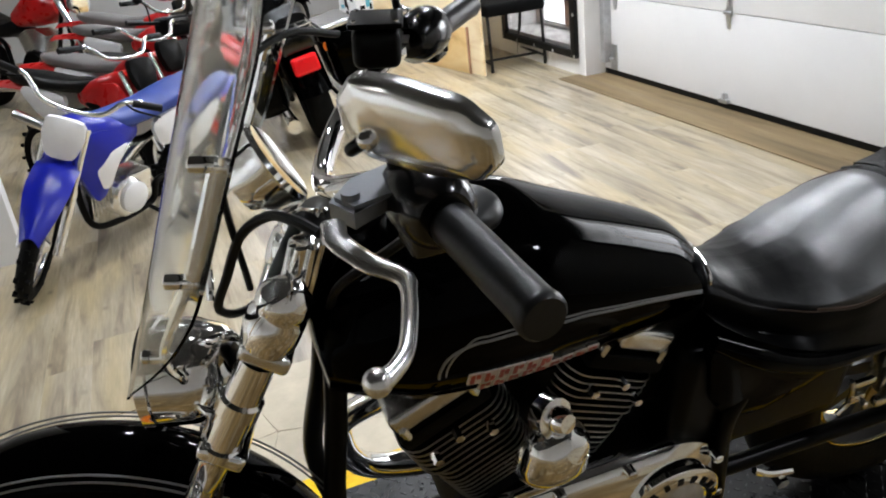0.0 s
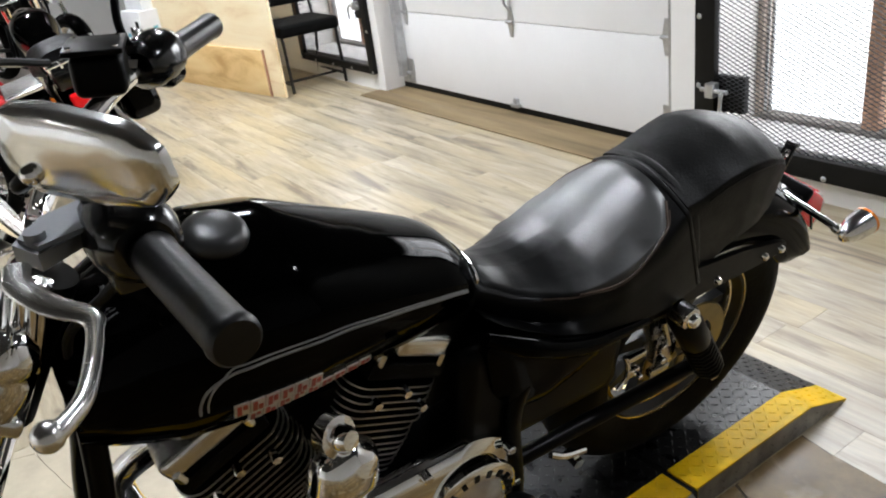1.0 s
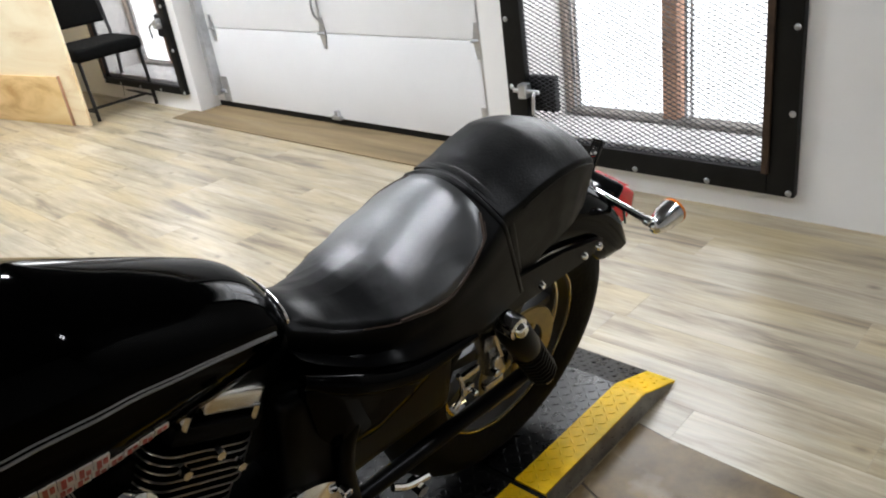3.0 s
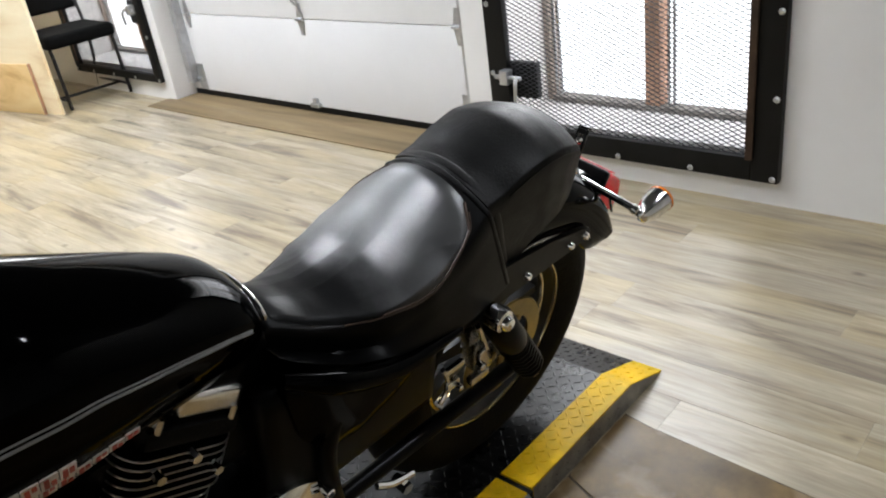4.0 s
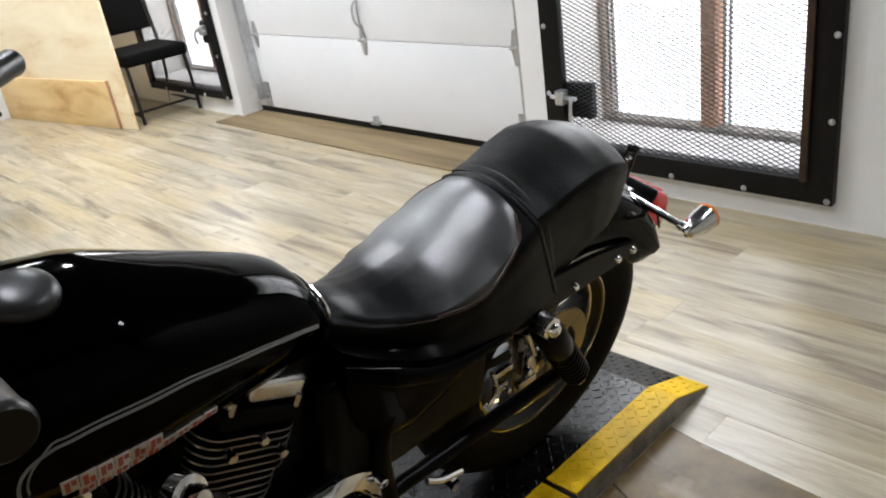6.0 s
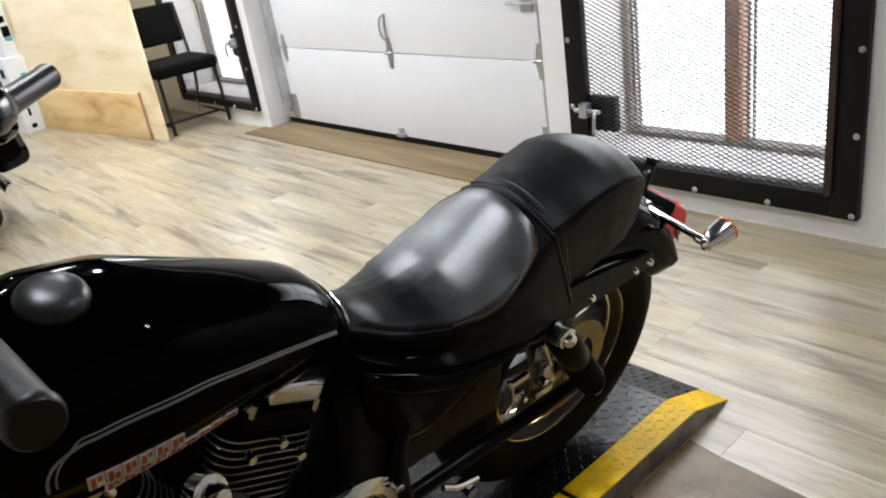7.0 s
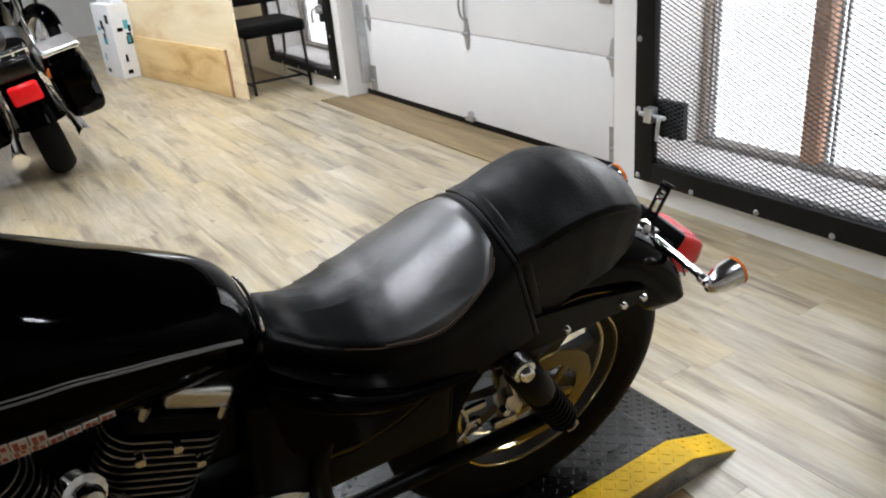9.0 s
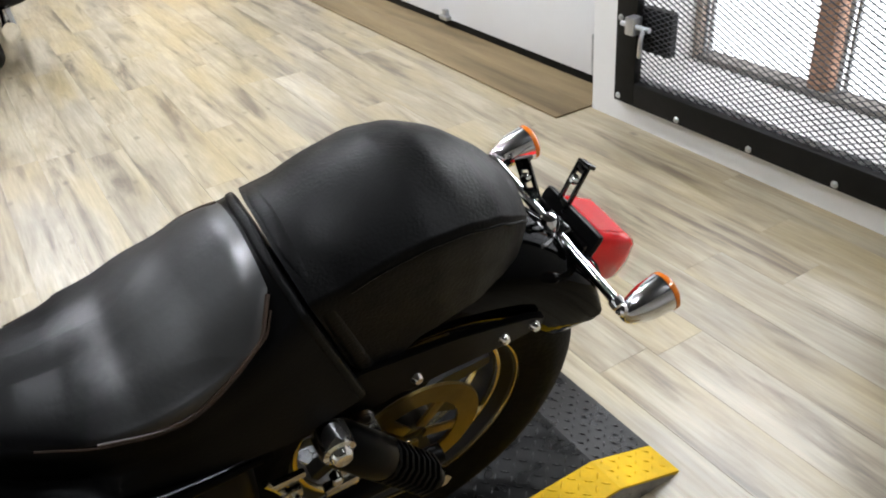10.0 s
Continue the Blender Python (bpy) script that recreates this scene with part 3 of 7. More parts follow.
def mesh_gate(name, a, b, lock_right, label, fw=0.085, foot=0.095):
    """A steel-framed security gate screwed to the wall face round an opening from a to b."""
    t = thing(name, pose(0, 0, 0), label, "security gate")
    y0, y1 = WALL_Y - 0.035, WALL_Y - 0.001
    z0, z1 = foot, GATE_Z + 0.05
    for nm, bx in (("stile", (a - fw, a + 0.012, z0, z1)), ("stile", (b - 0.012, b + fw, z0, z1)), ("rail", (a + 0.013, b - 0.013, z0, z0 + fw)), ("rail", (a + 0.013, b - 0.013, z1 - fw, z1))):
        bm = bmesh.new()
        box(bm, bx[0], bx[1], y0, y1, bx[2], bx[3], bevel=0.003)
        part(nm, bm, M_GATEFRAME, t)
    hinge_x = b - 0.016 if not lock_right else a + 0.016
    bm = bmesh.new()
    box(bm, hinge_x - 0.013, hinge_x + 0.013, y0 - 0.012, y0 - 0.002, z0 + 0.08, z1 - 0.08, bevel=0.002)
    part("hinge_strip", bm, M_RUST, t, "rusty hinge strip")
    bm = bmesh.new()
    expanded_mesh(bm, a + 0.012, b - 0.012, z0 + fw, z1 - fw, WALL_Y - 0.012, 0.038, 0.0175, 0.0026)
    part("mesh", bm, M_MESH, t, "expanded steel mesh", smooth=False)
    # screws
    zs = z0 + 0.015
    scr = [(a - fw * 0.75, z) for z in np.arange(zs + 0.005, 2.2, 0.285)] + [(b + fw * 0.78, z) for z in np.arange(zs, 2.2, 0.287)] + [(x, zs) for x in np.arange(a + 0.222, b, 0.301)]
    for x, z in scr:
        bm = bmesh.new()
        lathe(bm, [(0, 0.008), (0.008, 0.006), (0.012, 0.0)], Matrix.Translation((x, y0, z)) @ pose(0, 0, 0, 90, 0, 0), 10)
        part("screw", bm, M_STEEL, t)
    # lock box and slide latch
    lx = (b - 0.005) if lock_right else (a + 0.002)
    lz = 0.50 if lock_right else 0.296
    q = lz + 0.10
    s = -1 if lock_right else 1
    bm = bmesh.new()
    box(bm, min(lx + s * 0.002, lx + s * 0.14), max(lx + s * 0.002, lx + s * 0.14), WALL_Y - 0.008, WALL_Y + 0.024, lz, lz + 0.15, bevel=0.003)
    part("lock_box", bm, M_GATEFRAME, t)
    bm = bmesh.new()
    cyl(bm, (lx - s * 0.03, y0 - 0.03, q), (lx + s * 0.10, y0 - 0.03, q), 0.009, seg=10)
    tube(bm, [(lx + s * 0.08, y0 - 0.03, q), (lx + s * 0.085, y0 - 0.05, q - 0.02), (lx + s * 0.08, y0 - 0.05, q - 0.09)], 0.008, seg=8)
    box(bm, min(lx, lx + s * 0.04), max(lx, lx + s * 0.04), y0 - 0.045, y0 - 0.002, q - 0.03, q + 0.03, bevel=0.004)
    part("latch", bm, M_STEEL, t)
    return t


mesh_gate("security_gate", RG0, RG1, False, "black steel security gate with expanded mesh, closed, bolted to the wall")
mesh_gate("security_gate", LG0, LG1, True, "black steel security gate with expanded mesh behind a chair", 0.052, 0.12)


def glazed_door(name, a, b):
    """The glazing behind a gate: a brown wooden middle post, grey jambs and pale frosted panes."""
    t = thing(name, pose(0, 0, 0), "bright frosted window with brown wooden posts and a dusty sill", "window", "", "structure")
    y = 3.99
    bm = bmesh.new()
    box(bm, a, b, WALL_Y + 0.002, y + 0.10, SILL, SILL + 0.028, bevel=0.004)
    part("window_sill", bm, M_REVEAL, t, "dusty grey sill")
    mid = a + 0.515
    for nm, x0, x1, mt in (("jamb", a + 0.001, a + 0.032, M_REDJAMB), ("jamb", b - 0.05, b - 0.001, M_REVEAL), ("post", mid - 0.03, mid + 0.035, M_REDWOOD)):
        bm = bmesh.new()
        box(bm, x0, x1, y - 0.03, y + 0.06, SILL + 0.029, GATE_Z - 0.002, bevel=0.004)
        part(nm, bm, mt, t)
    for x in (a + 0.058, mid + 0.085):
        bm = bmesh.new()
        cyl(bm, (x, y + 0.0, SILL + 0.03), (x, y + 0.0, GATE_Z - 0.06), 0.008, seg=8)
        cyl(bm, (x - 0.025, y + 0.0, SILL + 0.03), (x - 0.025, y + 0.0, GATE_Z - 0.06), 0.008, seg=8)
        part("rod", bm, M_STEEL, t)
    for x0, x1 in ((a + 0.033, mid - 0.031), (mid + 0.036, b - 0.051)):
        bm = bmesh.new()
        box(bm, x0, x1, y + 0.03, y + 0.036, SILL + 0.05, GATE_Z - 0.05)
        part("pane", bm, M_SKYPANE, t, "bright frosted pane")
    bm = bmesh.new()
    box(bm, a + 0.033, b - 0.051, y - 0.04, y + 0.05, SILL + 0.0285, SILL + 0.052, bevel=0.006)
    part("bottom_rail", bm, M_DIRTY, t)


glazed_door("window_1", RG0, RG1)
glazed_door("window_2", LG0, LG1)

# ---- plywood partition ----


def plywood():
    ang = math.degrees(math.atan2(3.18 - 2.85, -1.40 + 3.35))
    t = thing("plywood_panel", pose(-1.385, 3.18, 0, 0, 0, ang), "pale plywood sheet standing on edge as a screen", "panel")
    bm = bmesh.new()
    box(bm, -1.98, 0, 0, 0.02, 0.001, 2.1, bevel=0.002)
    part("sheet", bm, M_PLY, t, smooth=False)
    bm = bmesh.new()
    box(bm, -1.98, -0.185, -0.016, -0.001, 0.001, 0.345, bevel=0.002)
    part("lower_board", bm, M_PLY_LOW, t, "darker plywood board along the foot")
    bm = bmesh.new()
    box(bm, -0.183, -0.170, -0.018, -0.001, 0.001, 0.35, bevel=0.001)
    part("batten", bm, M_REDWOOD, t, "thin brown edge strip")
    # box behind, which keeps it upright
    bm = bmesh.new()
    for x in (-1.7, -0.9, -0.1):
        box(bm, x - 0.02, x + 0.02, 0.0205, 0.06, 0.001, 2.0)
    part("stud", bm, M_PLY_EDGE, t, smooth=False)


plywood()

# ---- chair ----


def chair():
    t = thing("visitor_chair", pose(-1.385, 3.47, 0, 0, 0, -3), "black fabric visitor chair with black steel tube frame", "chair")
    for y in (-0.215, 0.215):
        bm = bmesh.new()
        tube(bm, [(0.0, y, 0.012), (-0.005, y, 0.10), (-0.02, y, 0.30), (-0.03, y, 0.40), (-0.07, y, 0.425), (-0.40, y, 0.42)], 0.0125, seg=10)
        part("front_leg", bm, M_BLACKSTEEL, t)
        bm = bmesh.new()
        tube(bm, [(-0.52, y, 0.012), (-0.47, y, 0.20), (-0.43, y, 0.42), (-0.47, y, 0.62), (-0.53, y, 0.80)], 0.0125, seg=10)
        part("back_leg", bm, M_BLACKSTEEL, t)
        bm = bmesh.new()
        tube(bm, [(-0.005, y, 0.075), (-0.50, y, 0.075)], 0.010, seg=8)
        part("side_stretcher", bm, M_BLACKSTEEL, t)
    bm = bmesh.new()
    tube(bm, [(-0.14, -0.215, 0.075), (-0.14, 0.215, 0.075)], 0.010, seg=8)
    part("cross_stretcher", bm, M_BLACKSTEEL, t)
    bm = bmesh.new()
    box(bm, -0.48, 0.015, -0.24, 0.24, 0.415, 0.505, bevel=0.038, seg=5)
    part("seat", bm, M_FABRIC, t)
    bm = bmesh.new()
    box(bm, -0.03, 0.02, -0.23, 0.23, -0.14, 0.15, pose(-0.50, 0, 0.73, 0, -12, 0), bevel=0.022, seg=4)
    part("backrest", bm, M_FABRIC, t)


chair()

# ---- tread-plate stand ----


def treads(bm, x0, x1, y0, y1, z, pitch=0.023, slope=None):
    """Raised lozenges of tread plate, turned alternately."""
    i = 0
    y = y0 + pitch / 2
    while y < y1 - 0.006:
        j = 0
        x = x0 + pitch / 2
        while x < x1 - 0.006:
            a = math.pi / 4 if (i + j) % 2 else -math.pi / 4
            c, s = math.cos(a), math.sin(a)
            l, w, h = 0.0105, 0.0028, 0.0017
            zz = z if slope is None else slope(y)
            base = [bm.verts.new((x + c * u - s * v, y + s * u + c * v, (z if slope is None else slope(y + s * u + c * v)) + 0.0002)) for u, v in ((l, 0), (0, w), (-l, 0), (0, -w))]
            top = [bm.verts.new((x + c * u - s * v, y + s * u + c * v, zz + h)) for u, v in ((l * 0.5, 0), (-l * 0.5, 0))]
            bm.faces.new((base[0], base[1], top[0]))
            bm.faces.new((base[1], base[2], top[1]))
            bm.faces.new((base[1], top[1], top[0]))
            bm.faces.new((base[3], base[0], top[0]))
            bm.faces.new((base[2], base[3], top[1]))
            bm.faces.new((base[3], top[0], top[1]))
            x += pitch
            j += 1
        y += pitch
        i += 1


PX0, PX1, PY0, PYJ, PY1, PH = 2.50, 3.260, -0.9, 2.05, 2.632, 0.060
PYB = 2.475      # where the flat top turns down to the floor


def stand_section(y0, y1, ramp):
    t = thing("display_stand", pose(0, 0, 0), "low black tread-plate stand with yellow painted edges under the motorcycle", "stand", "stand sections")
    yb = PYB if ramp else y1
    ys = 0.082       # yellow strip

    def z_of(y):
        return PH if y <= yb else PH + (0.004 - PH) * (y - yb) / (y1 - yb)

    def slab(xa, xb, name, material, label=""):
        bm = bmesh.new()
        rows = [(y0, PH), (yb, PH)] + ([(y1, 0.004)] if ramp else [])
        tops = [[bm.verts.new((x, y, z)) for x in (xa, xb)] for y, z in rows]
        bots = [[bm.verts.new((x, y, 0.0008)) for x in (xa, xb)] for y, z in rows]
        for k in range(len(rows) - 1):
            bm.faces.new((tops[k][0], tops[k][1], tops[k + 1][1], tops[k + 1][0]))
            bm.faces.new((tops[k][1], bots[k][1], bots[k + 1][1], tops[k + 1][1]))
            bm.faces.new((tops[k][0], tops[k + 1][0], bots[k + 1][0], bots[k][0]))
            bm.faces.new((bots[k][0], bots[k + 1][0], bots[k + 1][1], bots[k][1]))
        for k in (0, -1):
            bm.faces.new((tops[k][0], tops[k][1], bots[k][1], bots[k][0]))
        treads(bm, xa, xb, y0, yb, PH)
        if ramp:
            treads(bm, xa, xb, yb + 0.004, y1, PH, slope=z_of)
        return part(name, bm, material, t, label, smooth=False)

    slab(PX0 + ys + 0.0005, PX1 - ys - 0.0005, "deck", M_TREAD)
    slab(PX1 - ys, PX1, "edge_strip", M_YELLOW, "worn yellow painted edge strip")
    slab(PX0, PX0 + ys, "edge_strip", M_YELLOW, "worn yellow painted edge strip")
    bm = bmesh.new()
    rows = [(y0 + 0.002, PH - 0.001), (yb, PH - 0.001)] + ([(y1 - 0.02, 0.008)] if ramp else [])
    out = 0.0 if ramp else 0.055        # the plain section's side slopes outwards
    a = [bm.verts.new((PX1 + 0.003, y, z)) for y, z in rows]
    b = [bm.verts.new((PX1 + 0.003 + out, y, 0.0045 if out else 0.001)) for y, z in rows]
    for k in range(len(rows) - 1):
        bm.faces.new((a[k], a[k + 1], b[k + 1], b[k]))
    for y in np.arange(y0 + 0.02, y1 - 0.03, 0.022):
        for z in (0.014, 0.034, 0.050):
            if z > z_of(y) - 0.012:
                continue
            s = 1 if int(y / 0.022 + z / 0.024) % 2 else -1
            q = [bm.verts.new(p) for p in ((PX1 + 0.0045 + out * (1 - (z - s * 0.007) / PH), y - 0.009, z - s * 0.007), (PX1 + 0.0085 + out * (1 - z / PH), y, z + 0.003), (PX1 + 0.0045 + out * (1 - (z + s * 0.007) / PH), y + 0.009, z + s * 0.007), (PX1 + 0.0065 + out * (1 - z / PH), y, z - 0.003))]
            bm.faces.new(q)
    part("side_plate", bm, M_TREADGREY, t, "bare grey tread-plate side", smooth=False)
    return t


stand_section(PYJ + 0.008, PY1, True)
stand_section(PY0, PYJ - 0.008, False)
bm = bmesh.new()
box(bm, PX0, PX1 + 0.004, PYJ - 0.0075, PYJ + 0.0075, 0.001, PH - 0.004)
tagged(part("joint_strip", bm, M_RUBBER, smooth=False), "black rubber strip between the two stand sections", "strip")

# ---- shapes of tank and seats, in the motorcycle's own measures ----
tk_top = curve_of([(0.99, 0.86), (1.03, 0.918), (1.1, 0.956), (1.18, 0.966), (1.27, 0.95), (1.36, 0.904), (1.44, 0.866), (1.5, 0.836), (1.53, 0.815), (1.548, 0.788), (1.556, 0.765)])
tk_wid = curve_of([(0.99, 0.085), (1.03, 0.108), (1.1, 0.128), (1.18, 0.136), (1.27, 0.132), (1.36, 0.119), (1.44, 0.105), (1.5, 0.092), (1.53, 0.082), (1.548, 0.066), (1.556, 0.045)])
tk_mid = curve_of([(0.99, 0.815), (1.08, 0.835), (1.14, 0.846), (1.2, 0.847), (1.31, 0.834), (1.42, 0.806), (1.49, 0.784), (1.535, 0.764), (1.556, 0.748)])
tk_low = curve_of([(0.99, 0.77), (1.1, 0.742), (1.25, 0.735), (1.4, 0.726), (1.5, 0.718), (1.556, 0.712)])


def tank_row(y, n=14):
    w, zt, zm, zl = tk_wid(y), tk_top(y), tk_mid(y), tk_low(y)
    half = []
    for k in range(n + 1):          # crown down to the crease
        a = math.pi / 2 * k / n
        half.append((w * math.sin(a), zm + (zt - zm) * max(0.0, math.cos(a)) ** 0.95))
    for k in range(1, 7):           # below the crease, drawn in
        u = k / 6
        half.append((w * (1 - 0.05 * u - 0.16 * u * u), zm + (zl - zm) * u))
    half.append((w * 0.5, zl - 0.01))
    pts = [(x, y, z) for x, z in half]
    return pts + [(-x, yy, z) for x, yy, z in reversed(pts[1:])]


st_top = curve_of([(1.54, 0.735), (1.555, 0.752), (1.58, 0.742), (1.62, 0.722), (1.66, 0.714), (1.7, 0.713), (1.76, 0.725), (1.84, 0.763), (1.9, 0.798), (1.93, 0.81)])
st_wid = curve_of([(1.54, 0.054), (1.56, 0.062), (1.6, 0.076), (1.66, 0.1), (1.72, 0.124), (1.8, 0.136), (1.87, 0.13), (1.93, 0.118)])
st_low = curve_of([(1.54, 0.712), (1.57, 0.69), (1.65, 0.65), (1.75, 0.612), (1.85, 0.59), (1.93, 0.595)])
st_edge = curve_of([(1.54, 0.02), (1.6, 0.022), (1.68, 0.024), (1.76, 0.029), (1.84, 0.04), (1.9, 0.044), (1.93, 0.044)])
st_skirt = curve_of([(1.54, 0.090), (1.60, 0.118), (1.66, 0.134), (1.75, 0.143), (1.85, 0.143), (1.93, 0.128)])
pl_top = curve_of([(1.935, 0.804), (1.98, 0.809), (2.03, 0.825), (2.09, 0.838), (2.14, 0.835), (2.19, 0.818), (2.235, 0.786), (2.265, 0.752), (2.283, 0.715)])
pl_wid = curve_of([(1.935, 0.106), (2.0, 0.108), (2.10, 0.112), (2.16, 0.108), (2.205, 0.097), (2.24, 0.079), (2.265, 0.056), (2.28, 0.030), (2.284, 0.016)])
pl_low = curve_of([(1.93, 0.600), (2.0, 0.612), (2.06, 0.636), (2.12, 0.648), (2.19, 0.658), (2.284, 0.668)])
pl_edge = curve_of([(1.93, 0.034), (2.0, 0.030), (2.10, 0.030), (2.284, 0.030)])


def hang(y, z, k):
    """The step between the seats slants back towards its foot."""
    return y + 0.34 * k * max(0.0, 0.80 - z)


def seat_row(y, top, wid, low, edge, n=10, lowin=0.90, tilt=0.0, skirt=None, slant=0.0, drop=0.045, inset=0.10):
    w, zt, zl, e = wid, top, low, edge
    half = []
    for k in range(n + 1):          # top from the middle to the shoulder
        u = k / n
        half.append((w * (1 - inset) * u, zt - e * u ** 2))
    zs = zt - e
    for k in range(1, 7):           # rounded shoulder
        a = math.pi / 2 * k / 6
        half.append((w * (1 - inset + inset * math.sin(a)), zs - drop * (1 - math.cos(a))))
    for k in range(1, 8):
        u = k / 7
        x = w * (1 - (1 - lowin) * u ** 1.6) if skirt is None else w + (skirt - w) * u ** 0.8
        half.append((x, zs - drop + (zl - zs + drop) * u))
    half.append(((skirt or w) * 0.7, zl - 0.004))
    pts = [(x, y, z) for x, z in half]
    pts = pts + [(-x, yy, z) for x, yy, z in reversed(pts[1:])]
    return [(x, hang(yy, z, slant), z + tilt * x) for x, yy, z in pts]

ST_TILT = 0.05
PL_TILT = 0.0


def step_in(y, a, b):
    t = min(1.0, max(0.0, (y - a) / (b - a)))
    return t * t * (3 - 2 * t)

# ---- the motorcycle ----
BIKE = pose(3.045, 2.2, 0.066) @ pose(0, 0, 0, 0, 0, -2) @ pose(0, 0, 0, 0, 15, 0) @ pose(0, -2.2, 0)
moto = thing("motorcycle", BIKE, "glossy black cruiser motorcycle with chrome engine covers, on its side stand", "motorcycle")
RAX, FAX, WR, AXZ, FR, FAZ = 2.108, 0.66, 0.330, 0.328, 0.335, 0.333        # axles along the bike and the wheel radius
STEER_P = Vector((0, 1.0, 0.93))
STEER_A = Vector((0, 0.47, 0.883))
STEER = Matrix.Translation(STEER_P) @ Matrix.Rotation(radians(-20), 4, STEER_A) @ Matrix.Translation(-STEER_P)


def fpart(name, bm, material, parent=None, label="", **k):
    """A part of the front end, turned with the steering."""
    bmesh.ops.transform(bm, matrix=STEER, verts=bm.verts[:])
    return part(name, bm, material, parent or moto, label, **k)


bm = bmesh.new()
loft(bm, [tank_row(y) for y in np.linspace(0.992, 1.5555, 60)])
tank = part("fuel_tank", bm, M_PAINT, moto, angle=60)
def tank_side(y, u):
    """A place on the left flank below the crease, u from the crease to the lower edge."""
    w, zm, zl = tk_wid(y), tk_mid(y), tk_low(y)
    return Vector((w * (1 - 0.05 * u - 0.16 * u * u), y, zm + (zl - zm) * u))


# raised double pinstripe along the crease
bm = bmesh.new()
for off, r in ((0.004, 0.0020), (0.013, 0.0013)):
    pts = [tank_side(1.113 + off, 0.46) + Vector((0.0006, 0, 0)), tank_side(1.114 + off, 0.30) + Vector((0.0006, 0, 0)), tank_side(1.121 + off, 0.13) + Vector((0.0006, 0, 0)), tank_side(1.136 + off * 0.6, 0.03) + Vector((0.0006, 0, 0))]
    for y in np.linspace(1.16, 1.515, 26):
        w, zt, zm = tk_wid(y), tk_top(y), tk_mid(y)
        a = math.pi / 2 * (1 - off * 4)
        pts.append((w * math.sin(a) + 0.0004, y, zm + (zt - zm) * math.cos(a) ** 0.95))
    tube(bm, pts, r, seg=6, n=3)
part("pinstripe", bm, mat("grey_pinstripe", (0.22, 0.22, 0.22), 0.3, var=0.1), tank, "thin grey pinstripes")
# filler cap
bm = bmesh.new()
CAPM = Matrix.Translation((0.024, 1.196, tk_top(1.196) - 0.009)) @ pose(0, 0, 0, -6, 8, 0)
lathe(bm, [(0.034, -0.004), (0.039, 0.002), (0.0395, 0.008), (0.037, 0.014), (0.030, 0.0195), (0.018, 0.0225), (0.0, 0.0235)], CAPM, 40)
part("fuel_cap", bm, mat("satin_grey_black_cap", (0.012, 0.012, 0.012), 0.36, var=0.2, spec=0.5), tank, "satin black filler cap")
# badge: two slanting rows of blocks on the side, standing for an unlettered maker's badge


def badge_block(name, material, y0, y1, u0, u1, lift):
    target = bmesh.new()
    q = [tank_side(y, u) for y, u in ((y0, u0), (y1, u0), (y1, u1), (y0, u1))]
    n = Vector((1, 0, -0.15)).normalized()
    a = [target.verts.new(p + n * 0.0005) for p in q]
    b = [target.verts.new(p + n * lift) for p in q]
    target.faces.new(b)
    for k in range(4):
        target.faces.new((a[k], a[(k + 1) % 4], b[(k + 1) % 4], b[k]))
    part(name, target, material, tank, smooth=False)


def badge_row(n, y0, pitch, width, mid0, slope, h0, fall):
    """A row of slanting silver blocks with red inlays, each cut into two or three strokes."""
    for k in range(n):
        y, mid, h = y0 + k * pitch, mid0 + slope * k, h0 - fall * k

        def u_of(z, y=y):
            return (tk_mid(y) - z) / (tk_mid(y) - tk_low(y))
        badge_block("badge", M_LOGO_W, y, y + width, u_of(mid + h / 2), u_of(mid - h / 2), 0.0028)
        b = width * 0.16
        badge_block("badge_inlay", M_LOGO_R, y + b, y + width * 0.45, u_of(mid + h * 0.36), u_of(mid - h * 0.36), 0.0040)
        lo, hi = ((0.05, 0.36), (-0.36, 0.02), (-0.15, 0.30))[k % 3]
        badge_block("badge_inlay", M_LOGO_R, y + width * 0.55, y + width - b, u_of(mid + h * hi), u_of(mid + h * lo), 0.0040)


badge_row(6, 1.155, 0.0195, 0.0182, 0.776, -0.0014, 0.028, 0.0008)
badge_row(9, 1.172, 0.0195, 0.0182, 0.7485, 0.0006, 0.020, 0.0009)
# trim where the tank meets the seat
bm = bmesh.new()
tube(bm, [(x * 1.01, y + 0.004, z) for x, y, z in tank_row(1.549)[:15]], 0.0028, seg=8, n=2)
tube(bm, [(-x * 1.01, y + 0.004, z) for x, y, z in tank_row(1.549)[:15]], 0.0028, seg=8, n=2)
part("tank_trim", bm, M_CHROME, tank, "thin bright trim")

# ---- seat ----
bm = bmesh.new()
rows = [seat_row(y, st_top(y), st_wid(y), st_low(y), st_edge(y), tilt=ST_TILT, skirt=st_skirt(y), slant=step_in(y, 1.78, 1.92)) for y in np.linspace(1.547, 1.930, 48)]
loft(bm, rows)
seat = part("rider_seat", bm, M_LEATHER_SEAT, moto, angle=70)

# smooth worn top panel with its stitched edge
def seat_surface(y, u):
    """On the top: u from -1 to 1 across, past 0.9 on the shoulder."""
    w, zt, e = st_wid(y), st_top(y), st_edge(y)
    s, a = (1 if u >= 0 else -1), abs(u)
    if a <= 1:
        return Vector((s * w * 0.90 * a, y, zt - e * a * a + ST_TILT * s * w * 0.90 * a))
    b = (a - 1) * math.pi / 2
    x = s * w * (0.90 + 0.10 * math.sin(min(b, math.pi / 2)))
    return Vector((x, y, zt - e - 0.045 * (1 - math.cos(min(b, math.pi / 2))) + ST_TILT * x))


